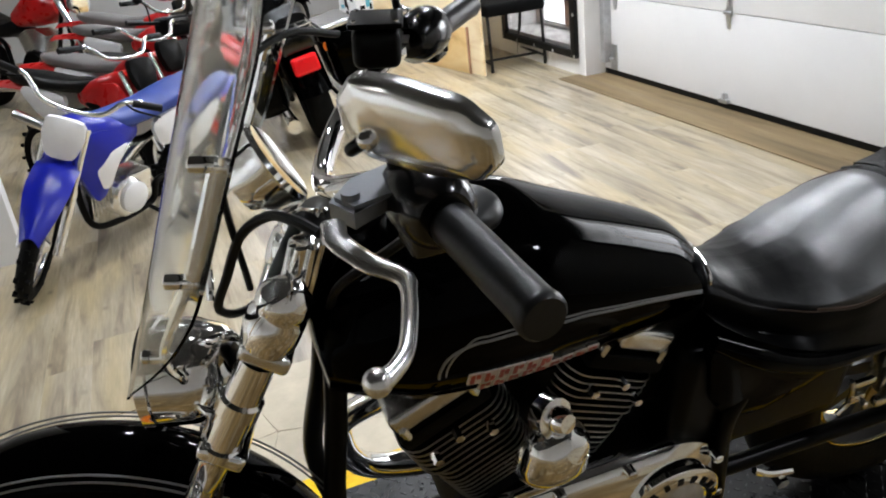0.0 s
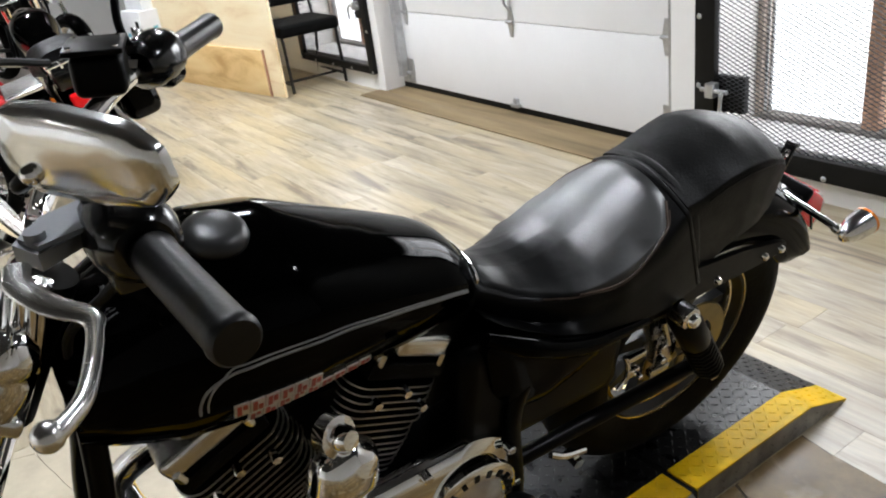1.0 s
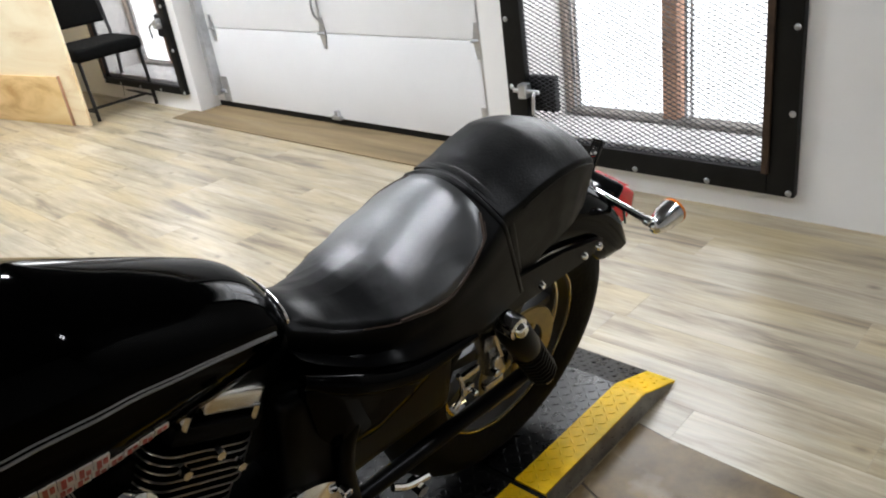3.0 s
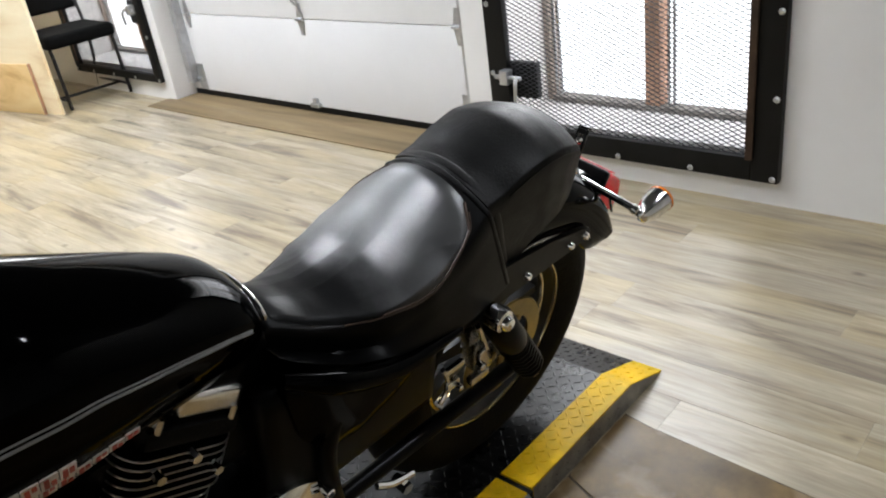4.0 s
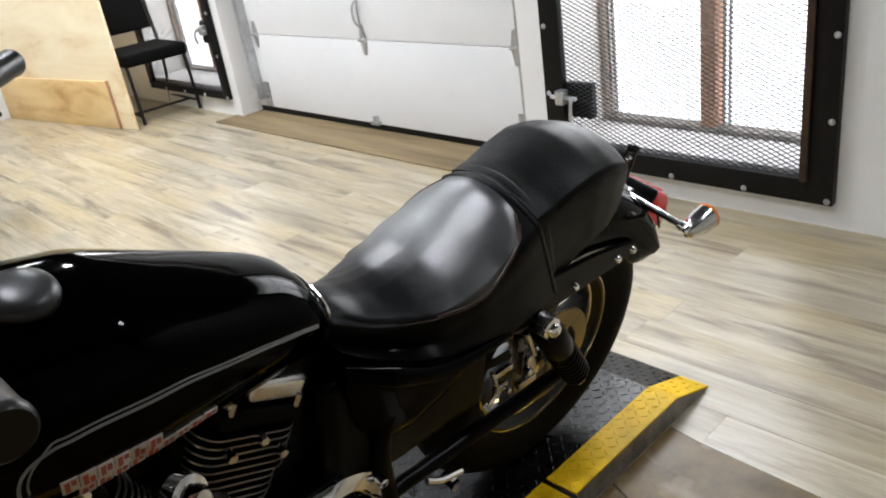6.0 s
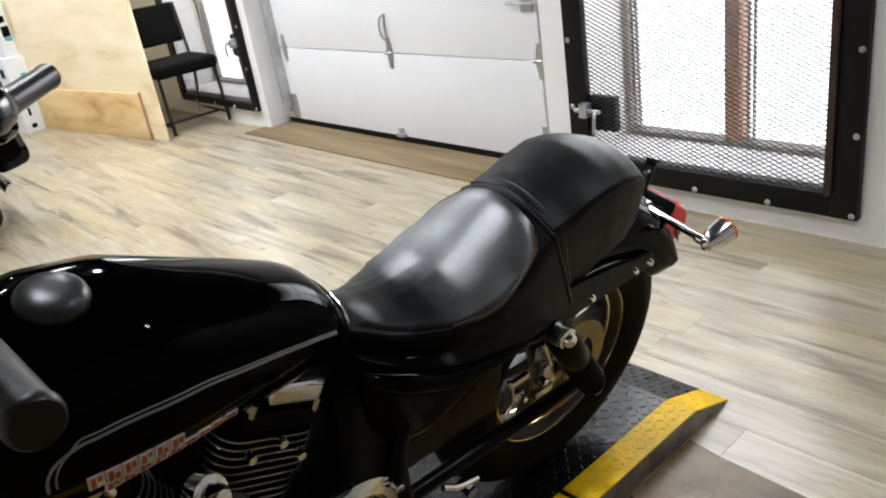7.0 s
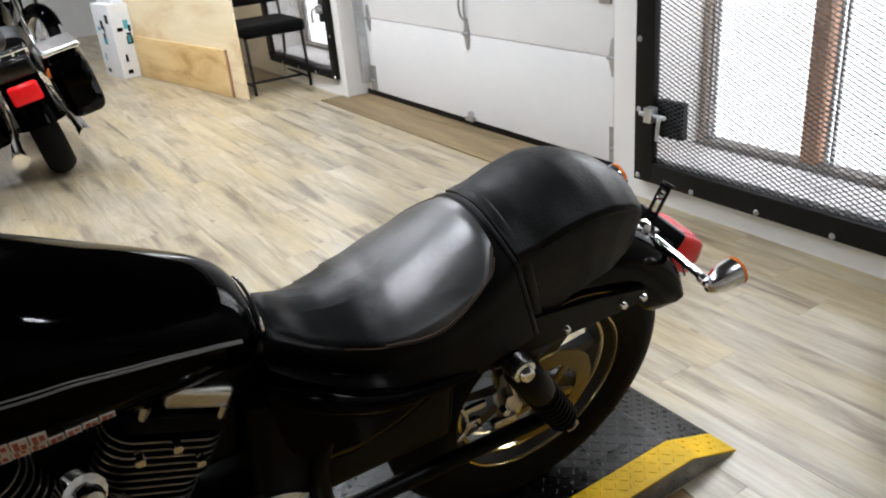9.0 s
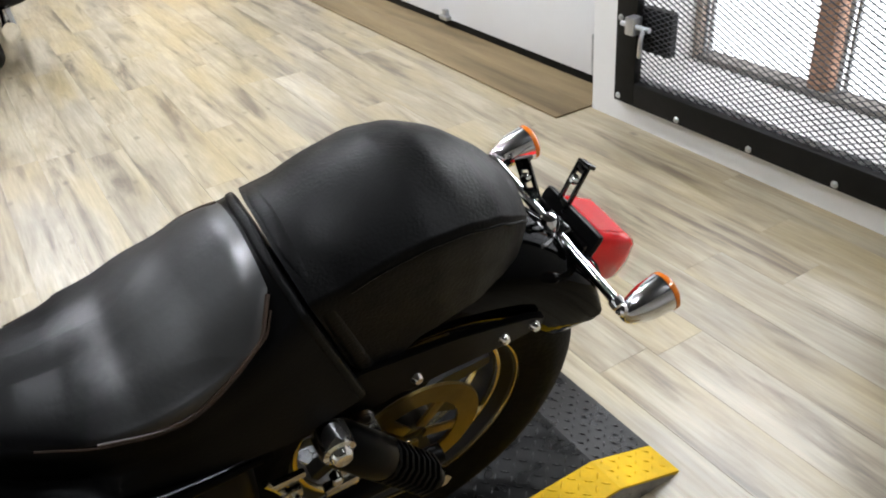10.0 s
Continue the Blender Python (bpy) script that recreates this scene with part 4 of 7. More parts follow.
pad_reach = curve_of([(1.56, 0.80), (1.60, 0.90), (1.66, 1.00), (1.72, 1.18), (1.775, 1.45), (1.815, 1.48), (1.86, 1.28), (1.89, 1.02), (1.916, 0.70)])
bm = bmesh.new()
rows = []
for y in np.linspace(1.572, 1.915, 46):
    r = pad_reach(y)
    row = []
    for u in np.linspace(-1, 1, 41):
        p = seat_surface(y, u * r)
        k = min(1.0, (1 - abs(u)) * 9) * min(1.0, (y - 1.570) * 60) * min(1.0, (1.9165 - y) * 60)
        row.append(p + Vector((0, 0, 0.0007 + 0.0035 * k)))
    rows.append(row)
loft(bm, rows, closed=False, cap=False)
part("seat_pad", bm, M_LEATHER_SHEEN, seat, "smooth worn leather top panel, sheen graded to the rear", angle=80)
for s in (1, -1):
    bm = bmesh.new()
    tube(bm, [seat_surface(y, s * pad_reach(y) * 1.012) + Vector((s * 0.0006, 0, 0.0008)) for y in np.linspace(1.715, 1.913, 34)], 0.0026, seg=6, n=2)
    part("seam", bm, M_SEAM, seat, "worn brown stitched seam")
    bm = bmesh.new()
    tube(bm, [seat_surface(y, s * (pad_reach(y) + 0.09)) + Vector((s * 0.0004, 0, 0.0003)) for y in np.linspace(1.66, 1.910, 36)], 0.0012, seg=5, n=2)
    part("stitching", bm, M_SEAM, seat)

# pillion
bm = bmesh.new()
rows = [seat_row(y, pl_top(y), pl_wid(y), pl_low(y), pl_edge(y), lowin=0.94, tilt=PL_TILT, slant=1 - step_in(y, 1.95, 2.16), drop=0.024, inset=0.06) for y in np.linspace(1.937, 2.284, 60)]
loft(bm, rows)
pillion = part("pillion_seat", bm, M_LEATHER, moto, angle=70)
# welt round the pillion's top
bm = bmesh.new()
pts = []
for s, ys in ((1, np.linspace(1.985, 2.282, 40)), (-1, np.linspace(2.282, 1.985, 40))):
    for y in ys:
        w, zt = pl_wid(y), pl_top(y)
        pts.append((s * w * 0.985, hang(y, zt - pl_edge(y) - 0.012, 1 - step_in(y, 1.95, 2.16)), zt - pl_edge(y) - 0.012))
tube(bm, pts, 0.0024, seg=6, n=2)
part("welt", bm, M_LEATHER, pillion, "piped edge")
# two vinyl bands at the step between the seats
for y0, y1, tp, wd, lw, ed, tl in ((1.917, 1.931, st_top, st_wid, st_low, st_edge, ST_TILT), (1.938, 1.962, pl_top, pl_wid, pl_low, pl_edge, PL_TILT)):
    bm = bmesh.new()
    rows = []
    for y, k in zip(np.linspace(y0, y1, 7), (-0.003, 0.0008, 0.0014, 0.0016, 0.0014, 0.0008, -0.003)):
        r = seat_row(y, tp(y) + k, wd(y) + k, lw(y) + 0.004, ed(y), tilt=tl, lowin=0.97, skirt=st_skirt(y) + k if tp is st_top else None, slant=1.0)
        rows.append([(x, yy, z) for x, yy, z in r])
    loft(bm, rows)
    part("strap", bm, M_LEATHER, moto, "vinyl band at the seat step", angle=70)

# ---- rear fender, strut, lights ----
def arc_row(cy, cz, r, ang, hw, drop, n=10):
    """A fender's cross-section at an angle round its wheel (0: rearward, 90: up)."""
    c, s = math.cos(radians(ang)), math.sin(radians(ang))
    row = []
    for k in range(-n, n + 1):
        u = k / n
        x = hw * math.sin(u * math.pi / 2) if abs(u) < 1 else hw * u
        rr = r - drop * (1 - math.cos(u * math.pi / 2)) ** 0.9
        row.append((x, cy + c * rr, cz + s * rr))
    return row


def fender(bm, cy, cz, r, a0, a1, hw, drop, n=26, thick=0.004):
    outer = [arc_row(cy, cz, r, a, hw, drop) for a in np.linspace(a0, a1, n)]
    inner = [arc_row(cy, cz, r - thick, a, hw - thick, drop - thick) for a in np.linspace(a0, a1, n)]
    loft(bm, [o + i[::-1] for o, i in zip(outer, inner)])


def rear_fender(bm):
    """Deep-sided fender: a soft crown, a shoulder crease and flat sides with a rounded hind corner."""
    shape = [(0.092, 0.0), (0.097, 0.25), (0.098, 0.58), (0.094, 0.72), (0.082, 0.83), (0.058, 0.93), (0.029, 0.985), (0.0, 1.0)]
    rows = []
    for a in np.linspace(28, 126, 38):
        k = max(0.0, (42 - a) / 14)
        low, top = 0.266 + 0.050 * k ** 3, 0.384 - 0.020 * k ** 3
        c, d = math.cos(radians(a)), math.sin(radians(a))
        cy, cz = 2.100, 0.331
        out, inn = [], []
        for x, f in shape:
            r = low + (top - low) * f
            out.append((x, cy + c * r, cz + d * r))
            r -= 0.004
            inn.append((max(0.0, x - 0.004), cy + c * r, cz + d * r))
        full = out + [(-x, y, z) for x, y, z in out[-2::-1]]
        hollow = inn + [(-x, y, z) for x, y, z in inn[-2::-1]]
        rows.append(full + hollow[::-1])
    loft(bm, rows)


bm = bmesh.new()
rear_fender(bm)
part("rear_fender", bm, M_PAINT, moto, "glossy black rear fender with deep sides", angle=50)
for s in (1, -1):
    bm = bmesh.new()
    outline(bm, [(1.87, 0.560), (1.89, 0.600), (2.00, 0.622), (2.14, 0.606), (2.255, 0.582), (2.279, 0.570), (2.276, 0.552), (2.23, 0.546), (2.10, 0.544), (1.95, 0.540), (1.88, 0.540)], 0.011, Matrix.Translation((s * 0.105 - 0.0055, 0, 0)) @ SIDE, bevel=0.002)
    strut = part("fender_strut", bm, M_SATIN, moto)
    for y, z in ((2.262, 0.562), (2.212, 0.563), (2.078, 0.563)):
        bm = bmesh.new()
        lathe(bm, [(0, 0.009), (0.0055, 0.008), (0.008, 0.004), (0.009, 0)], Matrix.Translation((s * 0.1105, y, z)) @ pose(0, 0, 0, 0, 90 * s, 0), 12)
        part("bolt", bm, M_CHROME, strut)
# signal bar
SBY, SBZ = 2.362, 0.600
bm = bmesh.new()
tube(bm, [(-0.150, SBY, SBZ + 0.020), (0.150, SBY, SBZ)], 0.0075, seg=14)
bar = part("signal_bar", bm, M_CHROME, moto, "chrome turn-signal bar")
for s in (1, -1):
    bm = bmesh.new()
    sz = SBZ if s > 0 else SBZ + 0.021        # the bar is bent up at its far end
    mm = Matrix.Translation((s * 0.168, SBY + 0.020, sz - 0.012)) @ pose(0, 0, 0, -78, 0, 0)
    lathe(bm, [(0, -0.020), (0.008, -0.019), (0.015, -0.012), (0.0215, 0.004), (0.0262, 0.022), (0.0278, 0.042), (0.0285, 0.050), (0.025, 0.050), (0.0, 0.048)], mm, 32)
    sig = part("turn_signal", bm, M_MIRROR, moto, "chrome bullet turn signal")
    bm = bmesh.new()
    lathe(bm, [(0.0290, 0.0505), (0.0290, 0.0565), (0.025, 0.0605), (0.0, 0.0625)], mm, 32)
    part("signal_lens", bm, M_ORANGE, sig, "orange lens")
    bm = bmesh.new()
    cyl(bm, (s * 0.146, SBY, sz), (s * 0.160, SBY + 0.002, sz - 0.004), 0.0105, seg=16, bevel=0.002)
    lathe(bm, [(0, -0.014), (0.008, -0.010), (0.0115, 0), (0.008, 0.010), (0, 0.014)], Matrix.Translation((s * 0.164, SBY + 0.006, sz - 0.008)) @ pose(0, 0, 0, 60, 0, 0), 16)
    part("signal_joint", bm, M_CHROME, sig)
# tail lamp: a tapered lens on a dark base
TL = Matrix.Translation((0.0, 2.418, 0.566)) @ pose(0, 0, 0, -28, 0, 0) @ Matrix.Scale(1.14, 4)
bm = bmesh.new()
lens = densify([(-0.054, -0.036), (0.054, -0.036), (0.056, 0.0), (0.046, 0.036), (-0.046, 0.036), (-0.056, 0.0)], 6)
loft(bm, [[(x * f, d, z * f + o) for x, z in lens] for f, d, o in ((1.0, -0.028, 0.0), (1.0, 0.012, 0.0), (0.95, 0.046, -0.002), (0.86, 0.064, -0.004), (0.70, 0.074, -0.005), (0.35, 0.079, -0.006), (0.02, 0.080, -0.006))], m=TL)
tail = part("tail_lamp", bm, M_RED_LENS, moto, "red tail lamp lens", angle=50)
for k in range(9):
    bm = bmesh.new()
    box(bm, -0.036, 0.036, -0.020 + k * 0.0062, -0.0172 + k * 0.0062, 0.0352, 0.0372, TL)
    part("lens_rib", bm, M_RED_LENS, tail)
bm = bmesh.new()
box(bm, -0.057, 0.057, -0.042, -0.0285, -0.040, 0.040, TL, bevel=0.008)
part("lamp_base", bm, M_SATIN, tail)
bm = bmesh.new()
box(bm, -0.046, 0.046, -0.024, 0.050, -0.0445, -0.0372, TL, bevel=0.003)
part("plate_window", bm, M_WHITEPL, tail, "pale plate-light window")
# lamp bracket: a forked black steel holder with slotted arms
bm = bmesh.new()
for s in (1, -1):
    tube(bm, [(s * 0.062, 2.245, 0.650), (s * 0.058, 2.290, 0.648), (s * 0.040, 2.325, 0.632), (s * 0.014, 2.352, 0.615)], 0.0055, seg=8)
    tube(bm, [(s * 0.058, 2.275, 0.650), (s * 0.066, 2.310, 0.615), (s * 0.064, 2.335, 0.585)], 0.0045, seg=8)
    tube(bm, [(s * 0.060, 2.262, 0.652), (s * 0.030, 2.275, 0.664), (s * 0.0, 2.280, 0.668)], 0.0045, seg=8)
    tube(bm, [(s * 0.064, 2.335, 0.585), (s * 0.040, 2.365, 0.575), (s * 0.02, 2.385, 0.570)], 0.006, seg=8)
box(bm, -0.026, 0.026, 2.336, 2.384, 0.584, 0.618, bevel=0.008, seg=3)
box(bm, -0.058, 0.058, 2.376, 2.388, 0.545, 0.612, bevel=0.004)
part("lamp_bracket", bm, M_GLOSS, moto)
bm = bmesh.new()
lathe(bm, [(0, 0.020), (0.010, 0.018), (0.016, 0.010), (0.018, 0.0)], Matrix.Translation((0.002, 2.352, 0.616)), 20)
part("bracket_cap", bm, M_CHROME, moto, "chrome cap on the lamp bracket")


def slotted_arm(mm, ln, w):
    """A flat black arm with a long slot, a bent tip and a bolt."""
    bm = bmesh.new()
    box(bm, -w, -w + 0.006, -0.003, 0.003, 0, ln, mm, bevel=0.001)
    box(bm, w - 0.006, w, -0.003, 0.003, 0, ln, mm, bevel=0.001)
    box(bm, -w, w, -0.003, 0.003, ln - 0.012, ln, mm, bevel=0.001)
    box(bm, -w, w, -0.003, 0.003, 0.0, 0.018, mm, bevel=0.001)
    box(bm, -w, w, -0.003, 0.012, ln - 0.0005, ln + 0.006, mm, bevel=0.001)
    arm = part("plate_bracket", bm, M_GLOSS, moto)
    bm = bmesh.new()
    lathe(bm, [(0, 0.008), (0.005, 0.007), (0.0075, 0.003), (0.0085, 0)], mm @ Matrix.Translation((0.0, -0.003, ln - 0.024)) @ pose(0, 0, 0, 90, 0, 0), 12)
    part("bolt", bm, M_CHROME, arm)


slotted_arm(Matrix.Translation((-0.022, 2.392, 0.612)) @ pose(0, 0, 0, -30, -8, 0), 0.075, 0.013)
slotted_arm(Matrix.Translation((-0.060, 2.372, 0.612)) @ pose(0, 0, 0, -8, -30, 30), 0.060, 0.012)
for s in (1, -1):
    bm = bmesh.new()
    box(bm, -0.013, -0.008, -0.002, 0.002, -0.05, 0.02, Matrix.Translation((s * 0.070, 2.392, 0.578)) @ pose(0, 0, 0, 25, 0, 0), bevel=0.001)
    box(bm, 0.008, 0.013, -0.002, 0.002, -0.05, 0.02, Matrix.Translation((s * 0.070, 2.392, 0.578)) @ pose(0, 0, 0, 25, 0, 0), bevel=0.001)
    box(bm, -0.013, 0.013, -0.002, 0.002, 0.014, 0.020, Matrix.Translation((s * 0.070, 2.392, 0.578)) @ pose(0, 0, 0, 25, 0, 0), bevel=0.001)
    part("plate_bracket", bm, M_GLOSS, moto)

# ---- wheels ----


def tyre(bm, r, w, rim, m, seg=72):
    prof = []
    for k in range(15):
        a = -math.pi / 2 + math.pi * k / 14
        x = w / 2 * math.sin(a)
        prof.append((rim + (r - rim) * (0.40 + 0.60 * max(0.0, math.cos(a)) ** 1.3), x))
    prof = [(rim, -w * 0.36), (rim + (r - rim) * 0.25, -w * 0.46)] + prof + [(rim + (r - rim) * 0.25, w * 0.46), (rim, w * 0.36)]
    lathe(bm, prof, m, seg)


def wheel(y, az, r, w, rim, name, fp, spokes=9):
    """Built round the axle; fp links its parts."""
    ax = Matrix.Translation((0, y, az)) @ pose(0, 0, 0, 0, 90, 0)
    bm = bmesh.new()
    tyre(bm, r, w, rim - 0.004, ax)
    root = fp(name, bm, M_TYRE, None, "black road tyre and its cast wheel")
    bm = bmesh.new()
    hw = w * 0.34
    lathe(bm, [(rim + 0.001, -hw + 0.004), (rim - 0.010, -hw + 0.006), (rim - 0.020, -hw + 0.022), (rim - 0.032, -hw * 0.35), (rim - 0.032, hw * 0.35), (rim - 0.020, hw - 0.022), (rim - 0.010, hw - 0.006), (rim + 0.001, hw - 0.004), (rim + 0.001, -hw + 0.004)], ax, 64)
    body = fp("rim", bm, M_WHEEL, root, "dark cast rim with polished edges")
    for sd in (-1, 1):
        for r0, r1, xx in ((rim - 0.0065, rim + 0.003, hw), (rim - 0.030, rim - 0.0225, hw - 0.020)):
            bm = bmesh.new()
            lathe(bm, [(r0, sd * (xx - 0.008)), (r0, sd * (xx - 0.001)), (r0 + 0.002, sd * xx), (r1 - 0.002, sd * xx), (r1, sd * (xx - 0.001)), (r1, sd * (xx - 0.008)), (r0, sd * (xx - 0.008))], ax, 64)
            fp("rim_edge", bm, M_RIM, body, "polished gold-toned rim edge")
    for k in range(spokes):
        bm = bmesh.new()
        a = 2 * math.pi * k / spokes
        loft(bm, [[(-0.010, sy * 0.016, rr) if sx < 0 else (0.010, sy * 0.016, rr) for sx, sy in ((-1, -1), (1, -1), (1, 1), (-1, 1))] for rr in (0.035, 0.09)] + [[(sx * 0.012, sy * 0.010, rim - 0.035) for sx, sy in ((-1, -1), (1, -1), (1, 1), (-1, 1))]], m=Matrix.Translation((0, y, az)) @ Matrix.Rotation(a, 4, 'X'))
        fp("spoke", bm, M_WHEEL, root)
    bm = bmesh.new()
    lathe(bm, [(0, -0.055), (0.022, -0.055), (0.040, -0.045), (0.045, 0), (0.040, 0.045), (0.022, 0.055), (0, 0.055)], ax, 28)
    fp("hub", bm, M_WHEEL, root)
    return root, ax


def rpart(name, bm, material, parent=None, label="", **k):
    return part(name, bm, material, parent or moto, label, **k)


rw, rax = wheel(RAX, AXZ, WR, 0.140, 0.206, "rear_wheel", rpart)
# gold pulley / disc on the left of the rear wheel
bm = bmesh.new()
lathe(bm, [(0.078, 0.058), (0.116, 0.058), (0.118, 0.060), (0.116, 0.064), (0.078, 0.064), (0.078, 0.058)], rax, 56)
for k in range(5):
    a = 2 * math.pi * k / 5
    box(bm, 0.02, 0.086, -0.010, 0.010, 0.057, 0.063, rax @ Matrix.Rotation(a, 4, 'Z'), bevel=0.003)
part("brake_disc", bm, M_GOLD, moto, "gold-toned brake disc")
bm = bmesh.new()
box(bm, 0.045, 0.085, 1.985, 2.045, 0.36, 0.43, bevel=0.010)
box(bm, 0.05, 0.08, 1.97, 2.03, 0.43, 0.47, bevel=0.008)
part("brake_caliper", bm, M_ALU, moto, "polished caliper")
# swing arm and axle nut
for s in (1, -1):
    bm = bmesh.new()
    tube(bm, [(s * 0.100, 1.60, 0.33), (s * 0.102, 1.80, 0.328), (s * 0.106, 2.13, AXZ)], 0.016, seg=12)
    part("swing_arm", bm, M_SATIN, moto)
    bm = bmesh.new()
    cyl(bm, (s * 0.112, RAX, AXZ), (s * 0.150, RAX, AXZ), 0.016, seg=6)
    part("axle_nut", bm, M_CHROME, moto)
# shocks
for s in (1, -1):
    p0, p1 = Vector((s * 0.145, 1.945, 0.568)), Vector((s * 0.143, 2.100, 0.335))
    d = (p1 - p0)
    bm = bmesh.new()
    m0, ln = frame_at(p0, p1)
    lathe(bm, [(0, 0.0), (0.020, 0.0), (0.030, 0.012), (0.031, 0.10), (0.029, 0.115)], m0, 24)
    sh = part("shock_absorber", bm, M_SATIN, moto, "black shock absorber with coil spring")
    bm = bmesh.new()
    turns, pts = 8, []
    for k in range(turns * 10 + 1):
        a = 2 * math.pi * k / 10
        pts.append(m0 @ Vector((0.0275 * math.cos(a), 0.0275 * math.sin(a), 0.112 + (ln - 0.145) * k / (turns * 10))))
    tube(bm, pts, 0.0048, seg=6, n=1)
    part("coil_spring", bm, M_SATIN, sh)
    bm = bmesh.new()
    cyl(bm, m0 @ Vector((0, 0, 0.1)), p1, 0.016, seg=14)
    part("damper", bm, M_SATIN, sh)
    bm = bmesh.new()
    lathe(bm, [(0.0, 0.024), (0.011, 0.022), (0.014, 0.018), (0.015, 0.012), (0.021, 0.010), (0.023, 0.0), (0.023, -0.022), (0, -0.022)], Matrix.Translation(p0 + Vector((s * 0.012, 0, 0.004))) @ pose(0, 0, 0, 0, 90 * s, 0), 20)
    part("shock_bolt", bm, M_CHROME, sh, "chrome top bolt")

# ---- frame, side cover, belt guard ----
bm = bmesh.new()
for s in (1, -1):
    tube(bm, [(s * 0.02, 1.02, 0.86), (s * 0.04, 1.00, 0.70), (s * 0.085, 0.97, 0.45), (s * 0.11, 1.03, 0.20), (s * 0.12, 1.20, 0.155), (s * 0.12, 1.55, 0.155), (s * 0.12, 1.62, 0.25), (s * 0.115, 1.60, 0.50), (s * 0.11, 1.68, 0.60), (s * 0.105, 1.90, 0.61)], 0.016, seg=12)
part("frame_tube", bm, M_SATIN, moto)
bm = bmesh.new()
cyl(bm, (0, 0.93, 0.80), (0, 1.02, 0.965), 0.034, seg=20)
tube(bm, [(0, 1.0, 0.88), (0, 1.2, 0.80), (0, 1.5, 0.70), (0, 1.7, 0.62)], 0.022, seg=12)
part("steering_head", bm, M_SATIN, moto)
# left side cover: a bulged triangle under the seat


def bulge_plate(pts, x0, bulge, m=None, rings=5):
    """A cushion-shaped plate over an outline in (y, z), the face to the left."""
    cy = sum(p[0] for p in pts) / len(pts)
    cz = sum(p[1] for p in pts) / len(pts)
    bm = bmesh.new()
    rows = []
    for k in range(rings + 1):
        f = 1 - k / rings * 0.98
        d = bulge * math.sin(math.pi / 2 * (k / rings)) ** 0.6
        rows.append([(x0 + d, cy + (y - cy) * f, cz + (z - cz) * f) for y, z in pts])
    rows.insert(0, [(x0 - 0.02, y, z) for y, z in pts])
    loft(bm, rows)
    if m is not None:
        bmesh.ops.transform(bm, matrix=m, verts=bm.verts[:])
    return bm


cover = densify([(1.530, 0.680), (1.62, 0.640), (1.71, 0.605), (1.80, 0.582), (1.862, 0.575), (1.80, 0.545), (1.74, 0.515), (1.66, 0.492), (1.60, 0.505), (1.555, 0.56)])
part("side_cover", bulge_plate(cover, 0.118, 0.014), M_PAINT, moto, "glossy black side cover", angle=60)
part("side_cover", bulge_plate(cover, 0.118, 0.014, Matrix.Diagonal((-1, 1, 1, 1))), M_PAINT, moto, angle=60)
bm = bmesh.new()
tube(bm, [(0.120, 1.53, 0.700), (0.146, 1.60, 0.668), (0.150, 1.71, 0.620), (0.140, 1.86, 0.592)], [0.010, 0.017, 0.016, 0.008], seg=12)
part("side_rail", bm, M_PAINT, moto, "rounded black rail under the seat")
# bright linkage and peg hanger ahead of the wheel
bm = bmesh.new()
box(bm, 0.098, 0.112, 1.965, 2.005, 0.385, 0.445, pose(0, 0, 0), bevel=0.006)
box(bm, 0.102, 0.118, 1.940, 1.990, 0.380, 0.398, bevel=0.004)
tube(bm, [(0.108, 1.985, 0.445), (0.104, 1.972, 0.480), (0.100, 1.965, 0.505)], 0.007, seg=8)
part("peg_hanger", bm, M_ALU, moto, "polished passenger peg hanger")
bm = bmesh.new()
box(bm, 0.104, 0.114, 1.872, 1.918, 0.452, 0.466, bevel=0.004)
box(bm, 0.100, 0.112, 1.880, 1.912, 0.405, 0.425, bevel=0.005)
tube(bm, [(0.108, 1.865, 0.472), (0.106, 1.880, 0.440), (0.102, 1.890, 0.400), (0.100, 1.875, 0.372)], 0.005, seg=8)
part("linkage", bm, M_ALU, moto, "bright gear linkage")
bm = bmesh.new()
cyl(bm, (0.112, 1.955, 0.430), (0.130, 1.955, 0.430), 0.008, seg=10, bevel=0.002)
part("link_bolt", bm, M_CHROME, moto)
bm = bmesh.new()
cyl(bm, (0.112, 1.900, 0.415), (0.128, 1.900, 0.415), 0.006, seg=10, bevel=0.002)
part("link_bolt", bm, M_CHROME, moto)
# inner fender plate that catches the light over the wheel
bm = bmesh.new()
outline(bm, [(2.030, 0.520), (2.050, 0.556), (2.130, 0.560), (2.165, 0.545), (2.110, 0.505), (2.060, 0.480)], 0.003, Matrix.Translation((0.058, 0, 0)) @ SIDE, bevel=0.001)
part("caliper_bracket", bm, M_ALU, moto, "bare metal bracket over the wheel")
# oil tank and battery case behind the engine
bm = bmesh.new()
box(bm, -0.105, 0.108, 1.50, 1.86, 0.40, 0.66, bevel=0.03, seg=3)
part("oil_tank", bm, M_SATIN, moto)
bm = bmesh.new()
box(bm, -0.06, 0.06, 1.42, 1.56, 0.52, 0.735, bevel=0.02, seg=3)
part("ignition_case", bm, M_SATIN, moto)
